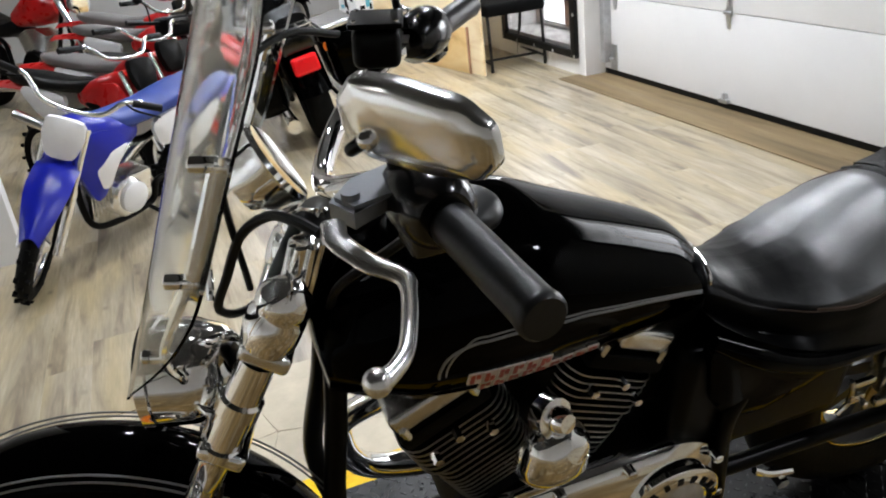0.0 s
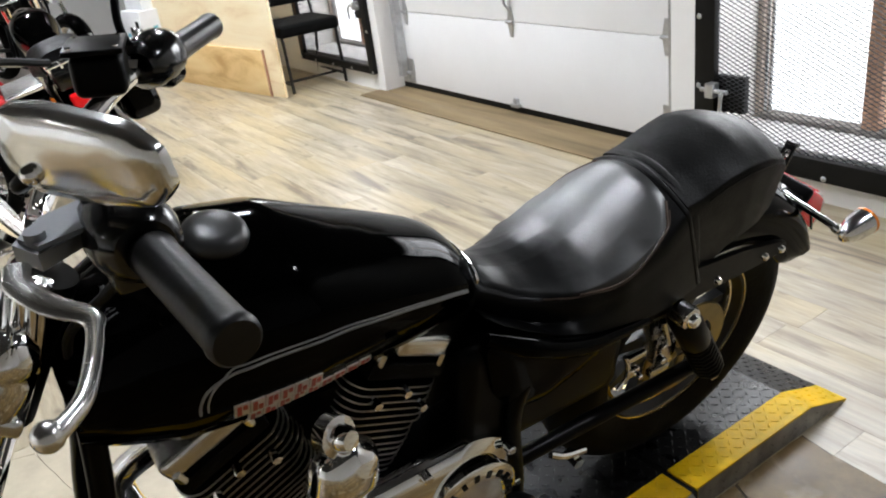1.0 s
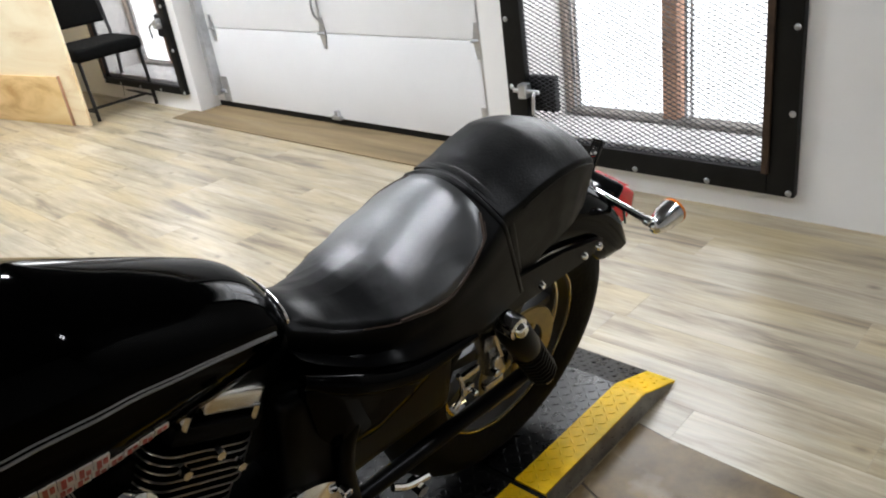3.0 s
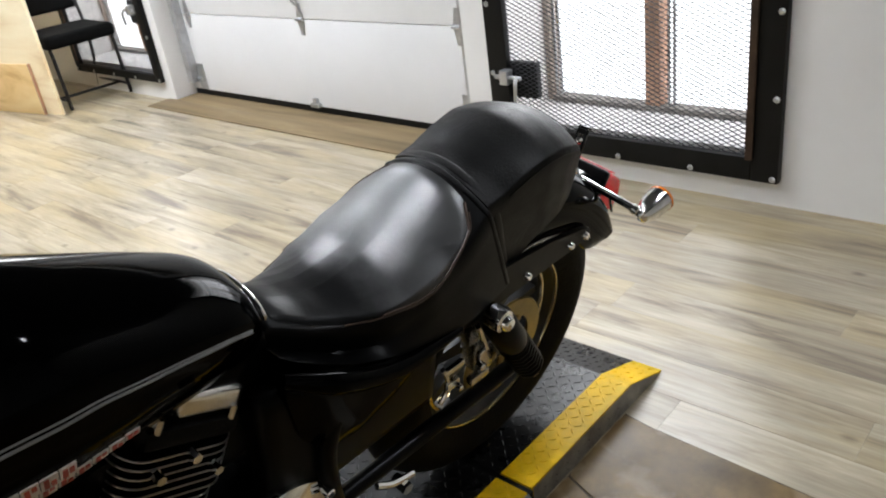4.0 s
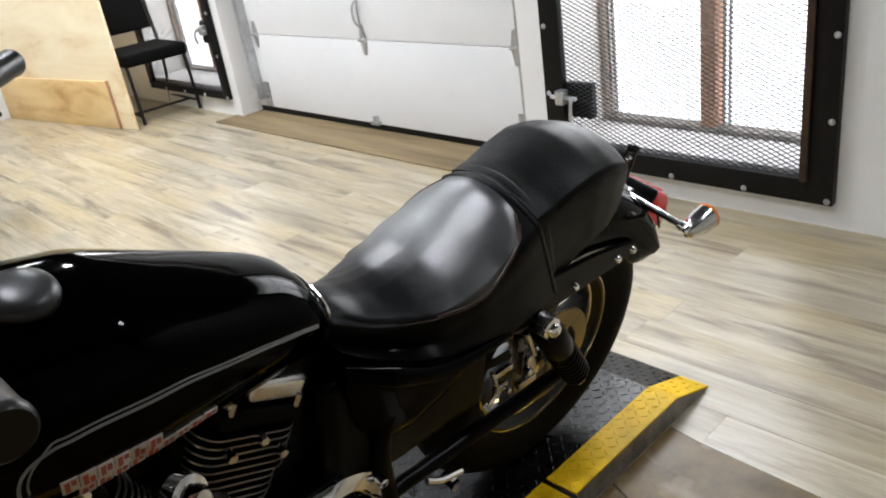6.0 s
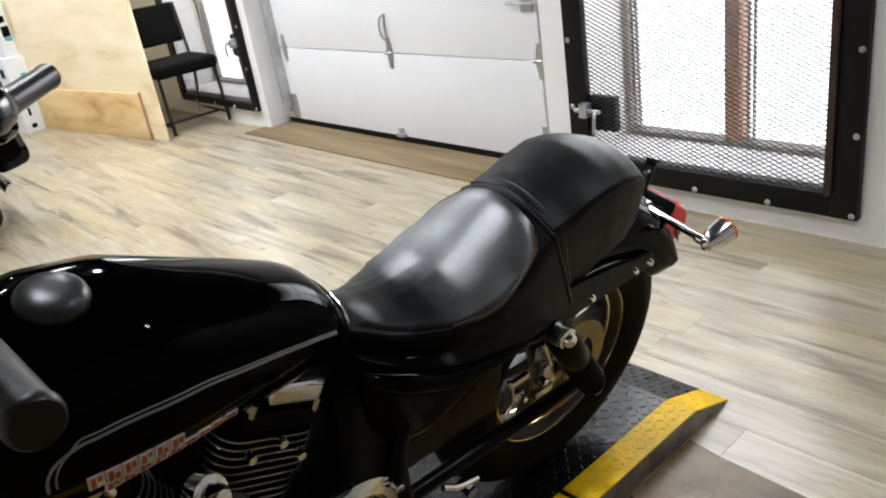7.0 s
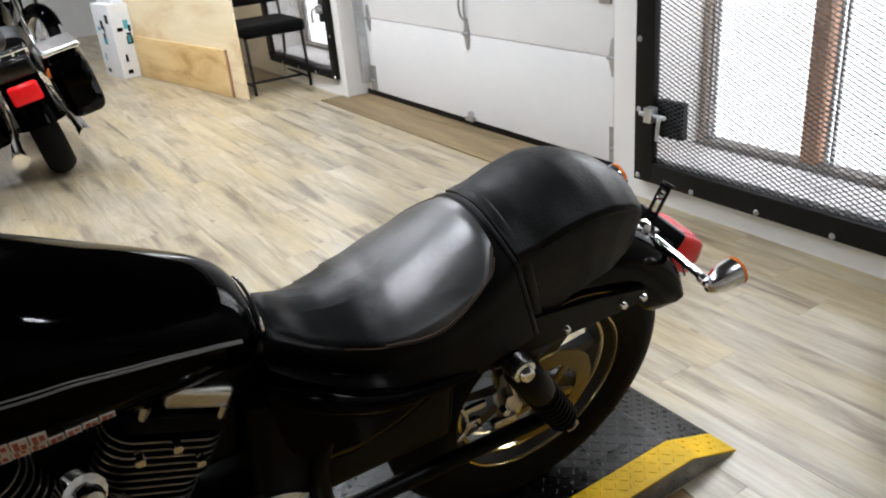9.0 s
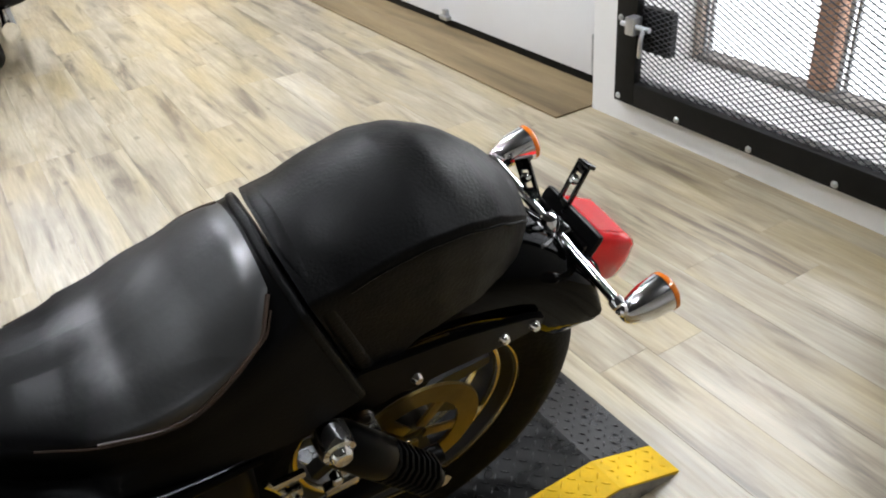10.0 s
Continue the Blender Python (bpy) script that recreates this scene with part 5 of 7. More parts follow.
# foot peg and side stand
bm = bmesh.new()
cyl(bm, (0.12, 1.60, 0.27), (0.165, 1.62, 0.28), 0.018, seg=14)
cyl(bm, (0.165, 1.62, 0.28), (0.25, 1.65, 0.285), 0.015, seg=14, bevel=0.003)
part("foot_peg", bm, M_RUBBER, moto)
bm = bmesh.new()
cyl(bm, (0.10, 1.765, 0.262), (0.135, 1.765, 0.262), 0.013, seg=6)
tube(bm, [(0.11, 1.71, 0.30), (0.118, 1.74, 0.285), (0.12, 1.79, 0.272)], 0.007, seg=8)
part("peg_bolt", bm, M_CHROME, moto)
bm = bmesh.new()
tube(bm, [(0.11, 1.17, 0.16), (0.19, 1.20, 0.085), (0.285, 1.25, -0.068)], 0.011, seg=10)
part("side_stand", bm, M_SATIN, moto)

# ---- engine ----
CRANK = Vector((0, 1.28, 0.385))


def cylinder_unit(tilt, name, cover=(-0.066, 0.066, 0.324, 0.362)):
    """One finned cylinder with its head and rocker cover, tilted in the side plane."""
    m = Matrix.Translation(CRANK) @ Matrix.Rotation(radians(tilt), 4, 'X')
    bm = bmesh.new()
    cyl(bm, m @ Vector((0, 0, 0.08)), m @ Vector((0, 0, 0.34)), 0.058, seg=32)
    root = part(name, bm, M_ENGINE, moto, "black finned cylinder with bright fin edges")

    def rr(hx, hy, r, z, n=5):
        pts = []
        for cx, cy, a0 in ((hx - r, hy - r, 0), (-hx + r, hy - r, 90), (-hx + r, -hy + r, 180), (hx - r, -hy + r, 270)):
            for k in range(n + 1):
                a = radians(a0 + 90 * k / n)
                pts.append((cx + r * math.cos(a), cy + r * math.sin(a), z))
        return pts
    for k in range(15):
        z = 0.10 + k * 0.0125
        hx = 0.088 - 0.010 * abs(k - 6) / 9
        hy = 0.076 + (0.010 if k > 8 else 0)
        bm = bmesh.new()
        loft(bm, [rr(hx - 0.002, hy - 0.002, 0.035, z), rr(hx - 0.002, hy - 0.002, 0.035, z + 0.0032)], m=m)
        fin = part("fin", bm, M_ENGINE, root)
        bm = bmesh.new()
        loft(bm, [rr(hx, hy, 0.036, z + 0.0008), rr(hx, hy, 0.036, z + 0.0026), rr(hx - 0.0035, hy - 0.0035, 0.034, z + 0.0026), rr(hx - 0.0035, hy - 0.0035, 0.034, z + 0.0008), rr(hx, hy, 0.036, z + 0.0008)], cap=False, m=m)
        part("fin_edge", bm, M_FINEDGE, fin)
    # rocker box: a lower black block and a chrome cap with bolts
    bm = bmesh.new()
    box(bm, -0.080, 0.082, -0.070, 0.070, 0.293, 0.322, m, bevel=0.008)
    part("cylinder_head", bm, M_ENGINE, root)
    bm = bmesh.new()
    box(bm, -0.075, 0.078, cover[0], cover[1], cover[2], cover[3], m, bevel=0.012, seg=3)
    part("rocker_cover", bm, M_ALU, root, "bright metal rocker cover")
    for x, y in ((0.070, -0.055), (0.070, 0.055)):
        bm = bmesh.new()
        cyl(bm, m @ Vector((x + 0.006, y, 0.318)), m @ Vector((x + 0.006, y, 0.338)), 0.007, seg=6)
        part("head_bolt", bm, M_ALU, root)
    for x, y, z in ((0.083, 0.0, 0.282), (0.083, -0.045, 0.262), (0.085, 0.042, 0.255)):
        bm = bmesh.new()
        cyl(bm, m @ Vector((x, y, z)), m @ Vector((x + 0.018, y, z)), 0.0075, seg=6)
        part("stud_nut", bm, M_CHROME, root)
    return root


cylinder_unit(27, "front_cylinder")
cylinder_unit(-27, "rear_cylinder", (-0.032, 0.066, 0.328, 0.366))
# crankcase
bm = bmesh.new()
cyl(bm, (-0.10, 1.29, 0.36), (0.09, 1.29, 0.36), 0.135, seg=40, bevel=0.01)
box(bm, -0.09, 0.085, 1.28, 1.58, 0.22, 0.47, bevel=0.03)
part("crankcase", bm, M_ENGINE, moto)
# primary cover: a long rounded chrome case on the left
prim = []
for a in np.linspace(90, 270, 16):
    prim.append((1.235 + 0.098 * math.cos(radians(a)), 0.375 + 0.098 * math.sin(radians(a))))
for a in np.linspace(-90, 90, 18):
    prim.append((1.500 + 0.112 * math.cos(radians(a)), 0.365 + 0.112 * math.sin(radians(a))))
bm = bulge_plate(prim, 0.118, 0.030, rings=8)
pc = part("primary_cover", bm, M_CHROME, moto, "polished chrome primary case", angle=50)
bm = bmesh.new()
lathe(bm, [(0.088, 0), (0.088, 0.010), (0.082, 0.015), (0.060, 0.017), (0.058, 0.014), (0, 0.014)], Matrix.Translation((0.142, 1.500, 0.365)) @ pose(0, 0, 0, 0, 90, 0), 40)
dc = part("derby_cover", bm, M_CHROME, pc, "round chrome clutch cover")
bm = bmesh.new()
for k in range(18):
    a = 2 * math.pi * k / 18
    box(bm, 0.064, 0.078, -0.0045, 0.0045, 0.016, 0.0178, Matrix.Translation((0.142, 1.500, 0.365)) @ pose(0, 0, 0, 0, 90, 0) @ Matrix.Rotation(a, 4, 'Z'))
part("lettering_bar", bm, M_SATIN, dc, "ring of dark unreadable letters", smooth=False)
for y, z in ((1.18, 0.455), (1.30, 0.472), (1.42, 0.47), (1.585, 0.43), (1.605, 0.33)):
    bm = bmesh.new()
    cyl(bm, (0.122, y, z), (0.142, y, z), 0.009, seg=12, bevel=0.002)
    part("case_bolt", bm, M_CHROME, pc)
# horn cover between the cylinders
bm = bmesh.new()
hc = densify([(1.225, 0.55), (1.245, 0.615), (1.30, 0.630), (1.340, 0.60), (1.340, 0.535), (1.29, 0.515), (1.245, 0.52)], 4)
part("horn_cover", bulge_plate(hc, 0.130, 0.035, rings=6), M_CHROME, moto, "chrome horn cover", angle=50)
bm = bmesh.new()
lathe(bm, [(0, 0.03), (0.014, 0.028), (0.020, 0.018), (0.020, 0.006), (0.030, 0.004), (0.030, -0.02), (0, -0.02)], Matrix.Translation((0.115, 1.285, 0.640)) @ pose(0, 0, 0, 0, 70, 20), 18)
part("choke_knob", bm, M_CHROME, moto, "chrome knob between the cylinders")
bm = bmesh.new()
box(bm, -0.10, 0.05, 1.24, 1.34, 0.52, 0.66, bevel=0.02)
part("intake", bm, M_SATIN, moto)
# exhaust on the far side
bm = bmesh.new()
tube(bm, [(-0.09, 1.10, 0.55), (-0.13, 1.02, 0.45), (-0.16, 1.10, 0.27), (-0.165, 1.5, 0.22), (-0.165, 2.25, 0.26)], [0.022, 0.022, 0.024, 0.034, 0.042], seg=16)
part("exhaust_pipe", bm, M_CHROME, moto, "chrome exhaust pipe")

# ---- front end, turned with the bars ----
fw, fax = wheel(FAX, FAZ, FR, 0.10, 0.262, "front_wheel", fpart, 11)
bm = bmesh.new()
fender(bm, FAX, FAZ, FR + 0.012, 8, 136, 0.066, 0.050, 34)
ff = fpart("front_fender", bm, M_PAINT, None, "glossy black front fender with grey pinstripes", angle=60)
bm = bmesh.new()
for s in (1, -1):
    for off in (0.0, 0.010):
        tube(bm, [(s * (0.060 + off * 0.3), FAX + math.cos(radians(a)) * (FR + 0.0125 - off), FAZ + math.sin(radians(a)) * (FR - 0.0025 - off)) for a in np.linspace(12, 132, 30)], 0.0016, seg=5, n=2)
fpart("pinstripe", bm, bpy.data.materials["grey_pinstripe"], ff)
FA = STEER_A
for s in (1, -1):
    lo = Vector((s * 0.088, FAX + 0.01, FAZ))
    top = lo + FA * 0.665
    bm = bmesh.new()
    cyl(bm, lo - FA * 0.02, lo + FA * 0.30, 0.0245, 0.0235, seg=24, bevel=0.004)
    leg = fpart("fork_slider", bm, M_CHROME, None, "chrome fork leg")
    bm = bmesh.new()
    cyl(bm, lo + FA * 0.29, lo + FA * 0.65, 0.0175, seg=24)
    fpart("fork_tube", bm, M_CHROME, leg)
    bm = bmesh.new()
    m0, ln = frame_at(lo + FA * 0.38, lo + FA * 0.585)
    lathe(bm, [(0.0205, 0), (0.0225, 0.004), (0.0225, 0.055), (0.0265, 0.058), (0.0265, 0.070), (0.0225, 0.073), (0.0225, 0.120), (0.0270, 0.124), (0.0270, 0.145), (0.0225, 0.149), (0.0225, ln)], m0, 24)
    fpart("fork_cover", bm, M_CHROME, leg)
    bm = bmesh.new()
    m0, ln = frame_at(lo + FA * 0.605, top + FA * 0.05)
    lathe(bm, [(0.024, 0), (0.030, 0.004), (0.033, 0.02), (0.033, 0.045), (0.030, 0.050), (0.030, 0.056), (0.032, 0.060), (0.029, 0.076), (0.018, 0.088), (0.012, 0.094), (0, 0.096)], m0, 28)
    fpart("fork_cap", bm, M_CHROME, leg, "domed chrome fork cap")
    # front signals
    sp = lo + FA * 0.33 + Vector((s * 0.05, -0.02, 0))
    mm = Matrix.Translation(sp) @ pose(0, 0, 0, 90, 0, 0)
    bm = bmesh.new()
    lathe(bm, [(0, -0.026), (0.012, -0.024), (0.026, -0.010), (0.034, 0.010), (0.038, 0.032), (0.039, 0.050), (0, 0.050)], mm, 26)
    cyl(bm, sp, sp - Vector((s * 0.05, 0, 0)), 0.009, seg=10)
    sg = fpart("turn_signal", bm, M_CHROME, None, "chrome bullet turn signal")
    bm = bmesh.new()
    lathe(bm, [(0.0395, 0.0505), (0.0395, 0.058), (0.034, 0.064), (0, 0.067)], mm, 26)
    fpart("signal_lens", bm, M_ORANGE, sg, "orange lens")
for dz, nm in ((0.44, "lower_clamp"), (0.60, "upper_clamp")):
    c = Vector((0, FAX + 0.01, FAZ)) + FA * dz
    bm = bmesh.new()
    box(bm, -0.112, 0.112, -0.026, 0.034, -0.012, 0.012, Matrix.Translation(c) @ pose(0, 0, 0, -30, 0, 0), bevel=0.009, seg=3)
    fpart(nm, bm, M_CHROME if dz < 0.6 else M_ALU)
# headlamp
hl = Vector((0, FAX + 0.01, FAZ)) + FA * 0.50 + Vector((0, -0.085, 0.0))
bm = bmesh.new()
lathe(bm, [(0, 0.085), (0.03, 0.08), (0.055, 0.06), (0.068, 0.02), (0.070, -0.02), (0.074, -0.022), (0.074, -0.036), (0.066, -0.040), (0, -0.05)], Matrix.Translation(hl) @ pose(0, 0, 0, -90, 0, 0), 32)
fpart("headlamp", bm, M_CHROME, None, "round chrome headlamp")
# bar clamp with ribbed risers
rc = Vector((0, FAX + 0.01, FAZ)) + FA * 0.615
for s in (1, -1):
    bm = bmesh.new()
    rows = []
    for f, g in ((0.0, 0.85), (0.03, 1.0), (0.97, 1.0), (1.0, 0.85)):
        q = rc + Vector((s * 0.045, 0.02 + 0.035 * f, 0.10 * f))
        rows.append([q + Vector((math.cos(a), math.sin(a), 0)) * g * (0.0235 - 0.0035 * (0.5 + 0.5 * math.cos(a * 8)) ** 3) for a in np.linspace(0, 2 * math.pi, 65)[:-1]])
    loft(bm, rows)
    fpart("riser", bm, M_CHROME, None, "ribbed chrome handlebar riser")
# handlebar group in a frame of its own: x to the left grip, y rearward, z up, the origin midway between the grip ends
_e1 = Vector((0.758, -0.249, 0.112)).normalized()
_e2 = Vector((-_e1.y, _e1.x, 0)).normalized()
_e3 = _e1.cross(_e2)
HB = Matrix(((_e1.x, _e2.x, _e3.x, 0.006), (_e1.y, _e2.y, _e3.y, 1.225), (_e1.z, _e2.z, _e3.z, 1.092), (0, 0, 0, 1)))


def hpart(name, bm, material, parent=None, label="", **k):
    bmesh.ops.transform(bm, matrix=HB, verts=bm.verts[:])
    return part(name, bm, material, parent or moto, label, **k)


bars = []
for s in (-1, 1):
    side = [(s * 0.400, 0.0, 0), (s * 0.28, -0.050, 0.0), (s * 0.20, -0.105, -0.005), (s * 0.12, -0.165, -0.045), (s * 0.05, -0.185, -0.065)]
    bars += side if s < 0 else side[::-1]
bm = bmesh.new()
tube(bm, bars, 0.0127, seg=14)
hbar = hpart("handlebar", bm, M_CHROME, None, "chrome handlebar")
for s in (1, -1):
    a, b = Vector((s * 0.284, -0.052, 0.0)), Vector((s * 0.418, 0.004, 0))
    d0 = (b - a).normalized()
    bm = bmesh.new()
    m0, ln = frame_at(a, b)
    lathe(bm, [(0.0185, 0), (0.0195, 0.004), (0.0185, 0.010), (0.0182, ln - 0.012), (0.0195, ln - 0.005), (0.0190, ln), (0.0165, ln + 0.003), (0, ln + 0.003)], m0, 32)
    hpart("grip", bm, M_GRIP, hbar, "black rubber grip")
    # switch housing: a rounded black pod
    bm = bmesh.new()
    c = a - d0 * 0.028
    lathe(bm, [(0, -0.058), (0.020, -0.056), (0.031, -0.044), (0.036, -0.016), (0.036, 0.006), (0.032, 0.022), (0.024, 0.029), (0, 0.029)], Matrix.Translation(c + Vector((0, -0.004, 0.004))) @ frame_at((0, 0, 0), d0)[0], 24)
    box(bm, -0.022, 0.022, -0.030, 0.022, -0.034, 0.010, Matrix.Translation(c) @ pose(0, 0, 0, 0, 0, s * 22), bevel=0.009, seg=3)
    sw = hpart("switch_housing", bm, M_GLOSS, hbar, "black switch housing")
    for k in range(2):
        bm = bmesh.new()
        box(bm, -0.006, 0.006, 0.0, 0.008, -0.006, 0.006, Matrix.Translation(c + Vector((s * 0.004, 0.020, -0.004 - 0.014 * k))), bevel=0.002)
        hpart("switch", bm, M_RUBBER, sw)
    # lever and its bracket
    bm = bmesh.new()
    outline(bm, [(s * 0.205, -0.080), (s * 0.262, -0.062), (s * 0.275, -0.085), (s * 0.258, -0.100), (s * 0.292, -0.128), (s * 0.270, -0.150), (s * 0.232, -0.138), (s * 0.205, -0.108)][::s], 0.018, Matrix.Translation((0, 0, 0.002)), bevel=0.004)
    cyl(bm, (s * 0.272, -0.132, 0.0), (s * 0.272, -0.132, 0.026), 0.008, seg=12)
    hpart("lever_bracket", bm, mat("grey_cast_bracket", (0.25, 0.26, 0.28), 0.4, metal=0.8), hbar, "grey cast lever bracket")
    bm = bmesh.new()
    lv = [(s * 0.290, -0.146, 0.006), (s * 0.312, -0.141, 0.004), (s * 0.341, -0.116, 0.001), (s * 0.357, -0.0905, -0.002), (s * 0.375, -0.0855, -0.004), (s * 0.407, -0.085, -0.008), (s * 0.435, -0.0875, -0.011), (s * 0.4524, -0.0966, -0.014), (s * 0.4595, -0.1052, -0.015)]
    rows = []
    sm = smooth_path(lv, 6)
    for i, p in enumerate(sm):
        d = (sm[min(i + 1, len(sm) - 1)] - sm[max(i - 1, 0)]).normalized()
        sd = d.cross(Vector((0, 0, 1))).normalized()
        f = i / (len(sm) - 1)
        w = float(np.interp(f, (0, 0.25, 0.38, 0.5, 0.85, 1), (0.0105, 0.0105, 0.0085, 0.006, 0.0062, 0.009)))
        h = float(np.interp(f, (0, 0.5, 1), (0.0055, 0.0048, 0.007)))
        rows.append([p + sd * w * math.cos(t) + Vector((0, 0, h * math.sin(t))) for t in np.linspace(0, 2 * math.pi, 13)[:-1]])
    loft(bm, rows)
    bmesh.ops.create_uvsphere(bm, u_segments=16, v_segments=10, radius=0.0100, matrix=Matrix.Translation(lv[-1]))
    hpart("lever", bm, M_ALU, hbar, "polished hand lever")
# brake reservoir on the right
bm = bmesh.new()
box(bm, -0.212, -0.146, -0.160, -0.098, -0.012, 0.040, bevel=0.014, seg=4)
res = hpart("brake_reservoir", bm, M_SATIN, hbar, "black brake fluid reservoir")
bm = bmesh.new()
box(bm, -0.216, -0.142, -0.164, -0.094, 0.041, 0.049, bevel=0.0035)
hpart("reservoir_lid", bm, M_SATIN, res)
for x, y in ((-0.207, -0.155), (-0.151, -0.155), (-0.207, -0.103), (-0.151, -0.103)):
    bm = bmesh.new()
    cyl(bm, (x, y, 0.0485), (x, y, 0.051), 0.0035, seg=8)
    hpart("lid_screw", bm, M_CHROME, res)


def mirror(c, axis, up, stem, label):
    """A chrome shell with its glass on a thin stem: c its middle, axis along it, up across it."""
    ax = Vector(axis).normalized()
    nv = ax.cross(Vector(up)).normalized()
    uv = nv.cross(ax).normalized()
    mm = Matrix(((ax.x, nv.x, uv.x, c[0]), (ax.y, nv.y, uv.y, c[1]), (ax.z, nv.z, uv.z, c[2]), (0, 0, 0, 1)))
    prof = [(x * 0.86, z * 0.80) for x, z in densify([(-0.078, 0.014), (-0.060, 0.040), (-0.02, 0.046), (0.045, 0.043), (0.074, 0.024), (0.080, -0.010), (0.066, -0.030), (0.02, -0.040), (-0.050, -0.042), (-0.074, -0.020)], 5)]
    bm = bmesh.new()
    rows = [[(x * sc, d, z * sc) for x, z in prof] for sc, d in ((0.95, -0.010), (1.0, -0.008), (1.0, -0.002), (0.975, 0.003), (0.90, 0.0065), (0.60, 0.0100), (0.25, 0.0115), (0.02, 0.0117))]
    loft(bm, rows, m=mm)
    shell = part("mirror_shell", bm, M_MIRROR, hbar, label)
    bm = bmesh.new()
    loft(bm, [[(x * 0.93, -0.0115, z * 0.93) for x, z in prof], [(x * 0.93, -0.0105, z * 0.93) for x, z in prof]], m=mm)
    part("mirror_glass", bm, M_CHROME, shell, "mirror glass")
    bm = bmesh.new()
    tube(bm, stem, 0.0055, seg=10)
    part("mirror_stem", bm, M_SATIN, shell)
    bm = bmesh.new()
    bmesh.ops.create_uvsphere(bm, u_segments=14, v_segments=10, radius=0.0075, matrix=Matrix.Translation(stem[-1]))
    part("mirror_joint", bm, M_CHROME, shell)


mirror((0.272, 1.056, 1.232), (0.106, 0.085, 0.0), (0.02, -0.03, 0.97), [HB @ Vector((0.235, -0.095, 0.015)), HB @ Vector((0.235, -0.105, 0.06)), Vector((0.236, 1.018, 1.205)), Vector((0.252, 1.026, 1.220))], "chrome mirror shell")
mirror((-0.33, 1.255, 1.215), (1, -0.42, 0.12), (0, 0, 1), [HB @ Vector((-0.235, -0.095, 0.015)), HB @ Vector((-0.24, -0.105, 0.06)), Vector((-0.30, 1.22, 1.17)), Vector((-0.315, 1.235, 1.19))], "chrome mirror shell")
# speedometer pod behind the screen
bm = bmesh.new()
lathe(bm, [(0, -0.05), (0.030, -0.048), (0.048, -0.02), (0.052, 0.0), (0.055, 0.004), (0.050, 0.010), (0.0, 0.006)], Matrix.Translation((-0.055, 0.985, 1.025)) @ pose(0, 0, 0, -60, 0, 0), 30)
part("speedometer", bm, M_CHROME, moto, "chrome round speedometer")
# cables
for pts, r, nm, mt in (
        ([(0.235, 0.985, 1.135), (0.210, 0.968, 1.136), (0.180, 0.951, 1.123), (0.150, 0.927, 1.087), (0.130, 0.907, 1.029), (0.106, 0.892, 0.975), (0.07, 0.905, 0.93), (0.03, 0.93, 0.90)], 0.0048, "clutch_cable", M_RUBBER),
        ([(-0.165, 1.10, 1.12), (-0.12, 1.03, 1.15), (-0.07, 0.965, 1.13), (-0.05, 0.925, 1.03), (-0.06, 0.93, 0.85)], 0.0045, "brake_hose", M_RUBBER),
        ([(0.20, 1.10, 1.10), (0.14, 1.06, 1.02), (0.08, 1.02, 0.94), (0.03, 1.01, 0.86)], 0.0055, "wiring_loom", M_RUBBER),
        ([(0.075, 0.895, 0.86), (0.085, 0.86, 0.74), (0.088, 0.82, 0.62), (0.080, 0.78, 0.50)], 0.0045, "brake_line", M_RUBBER)):
    bm = bmesh.new()
    tube(bm, pts, r, seg=8)
    part(nm, bm, mt, moto)
# windscreen
bm = bmesh.new()
outer, inner = [], []
_l, _r = Vector((0.94, -0.34, 0)), Vector((0.34, 0.94, 0))
for v in np.linspace(0, 1, 30):
    z = 0.775 + 0.60 * v
    hw = 0.035 + 0.145 * math.sin(min(1.0, v / 0.45) * math.pi / 2) - 0.06 * max(0.0, v - 0.8) ** 1.2 * 3
    c = Vector((-0.035, 0.765 + 0.24 * v, z))
    bow = 0.075 * (hw / 0.18) ** 2
    outer.append([c + _l * float(hw * u) + _r * float(bow * u * u) + Vector((0, 0, 0.02 * float(1 - u * u) * float(v))) for u in np.linspace(-1, 1, 25)])
    inner.append([p + _r * 0.004 for p in outer[-1]])
loft(bm, [o + i[::-1] for o, i in zip(outer, inner)])
ws = part("windscreen", bm, M_SCREEN, moto, "clear acrylic windscreen", angle=50)
for s in (1, -1):
    c0 = Vector((-0.035, 0.0, 0.0))
    arm = []
    for v, off in ((0.10, 0.06), (0.22, 0.02), (0.42, 0.012), (0.62, 0.012)):
        hw = 0.035 + 0.145 * math.sin(min(1.0, v / 0.45) * math.pi / 2)
        u = 0.80
        arm.append(Vector((-0.035, 0.765 + 0.24 * v, 0.775 + 0.60 * v)) + _l * (s * hw * u) + _r * (0.075 * (hw / 0.18) ** 2 * u * u + off))
    bm = bmesh.new()
    tube(bm, arm, 0.0055, seg=8)
    br = part("screen_bracket", bm, M_CHROME, ws, "chrome screen bracket")
    for q in arm[1:]:
        bm = bmesh.new()
        cyl(bm, q + _r * 0.004, q - _r * 0.024, 0.008, seg=12, bevel=0.002)
        part("screen_bolt", bm, M_CHROME, br)

# ---- the other motorcycles of the showroom ----


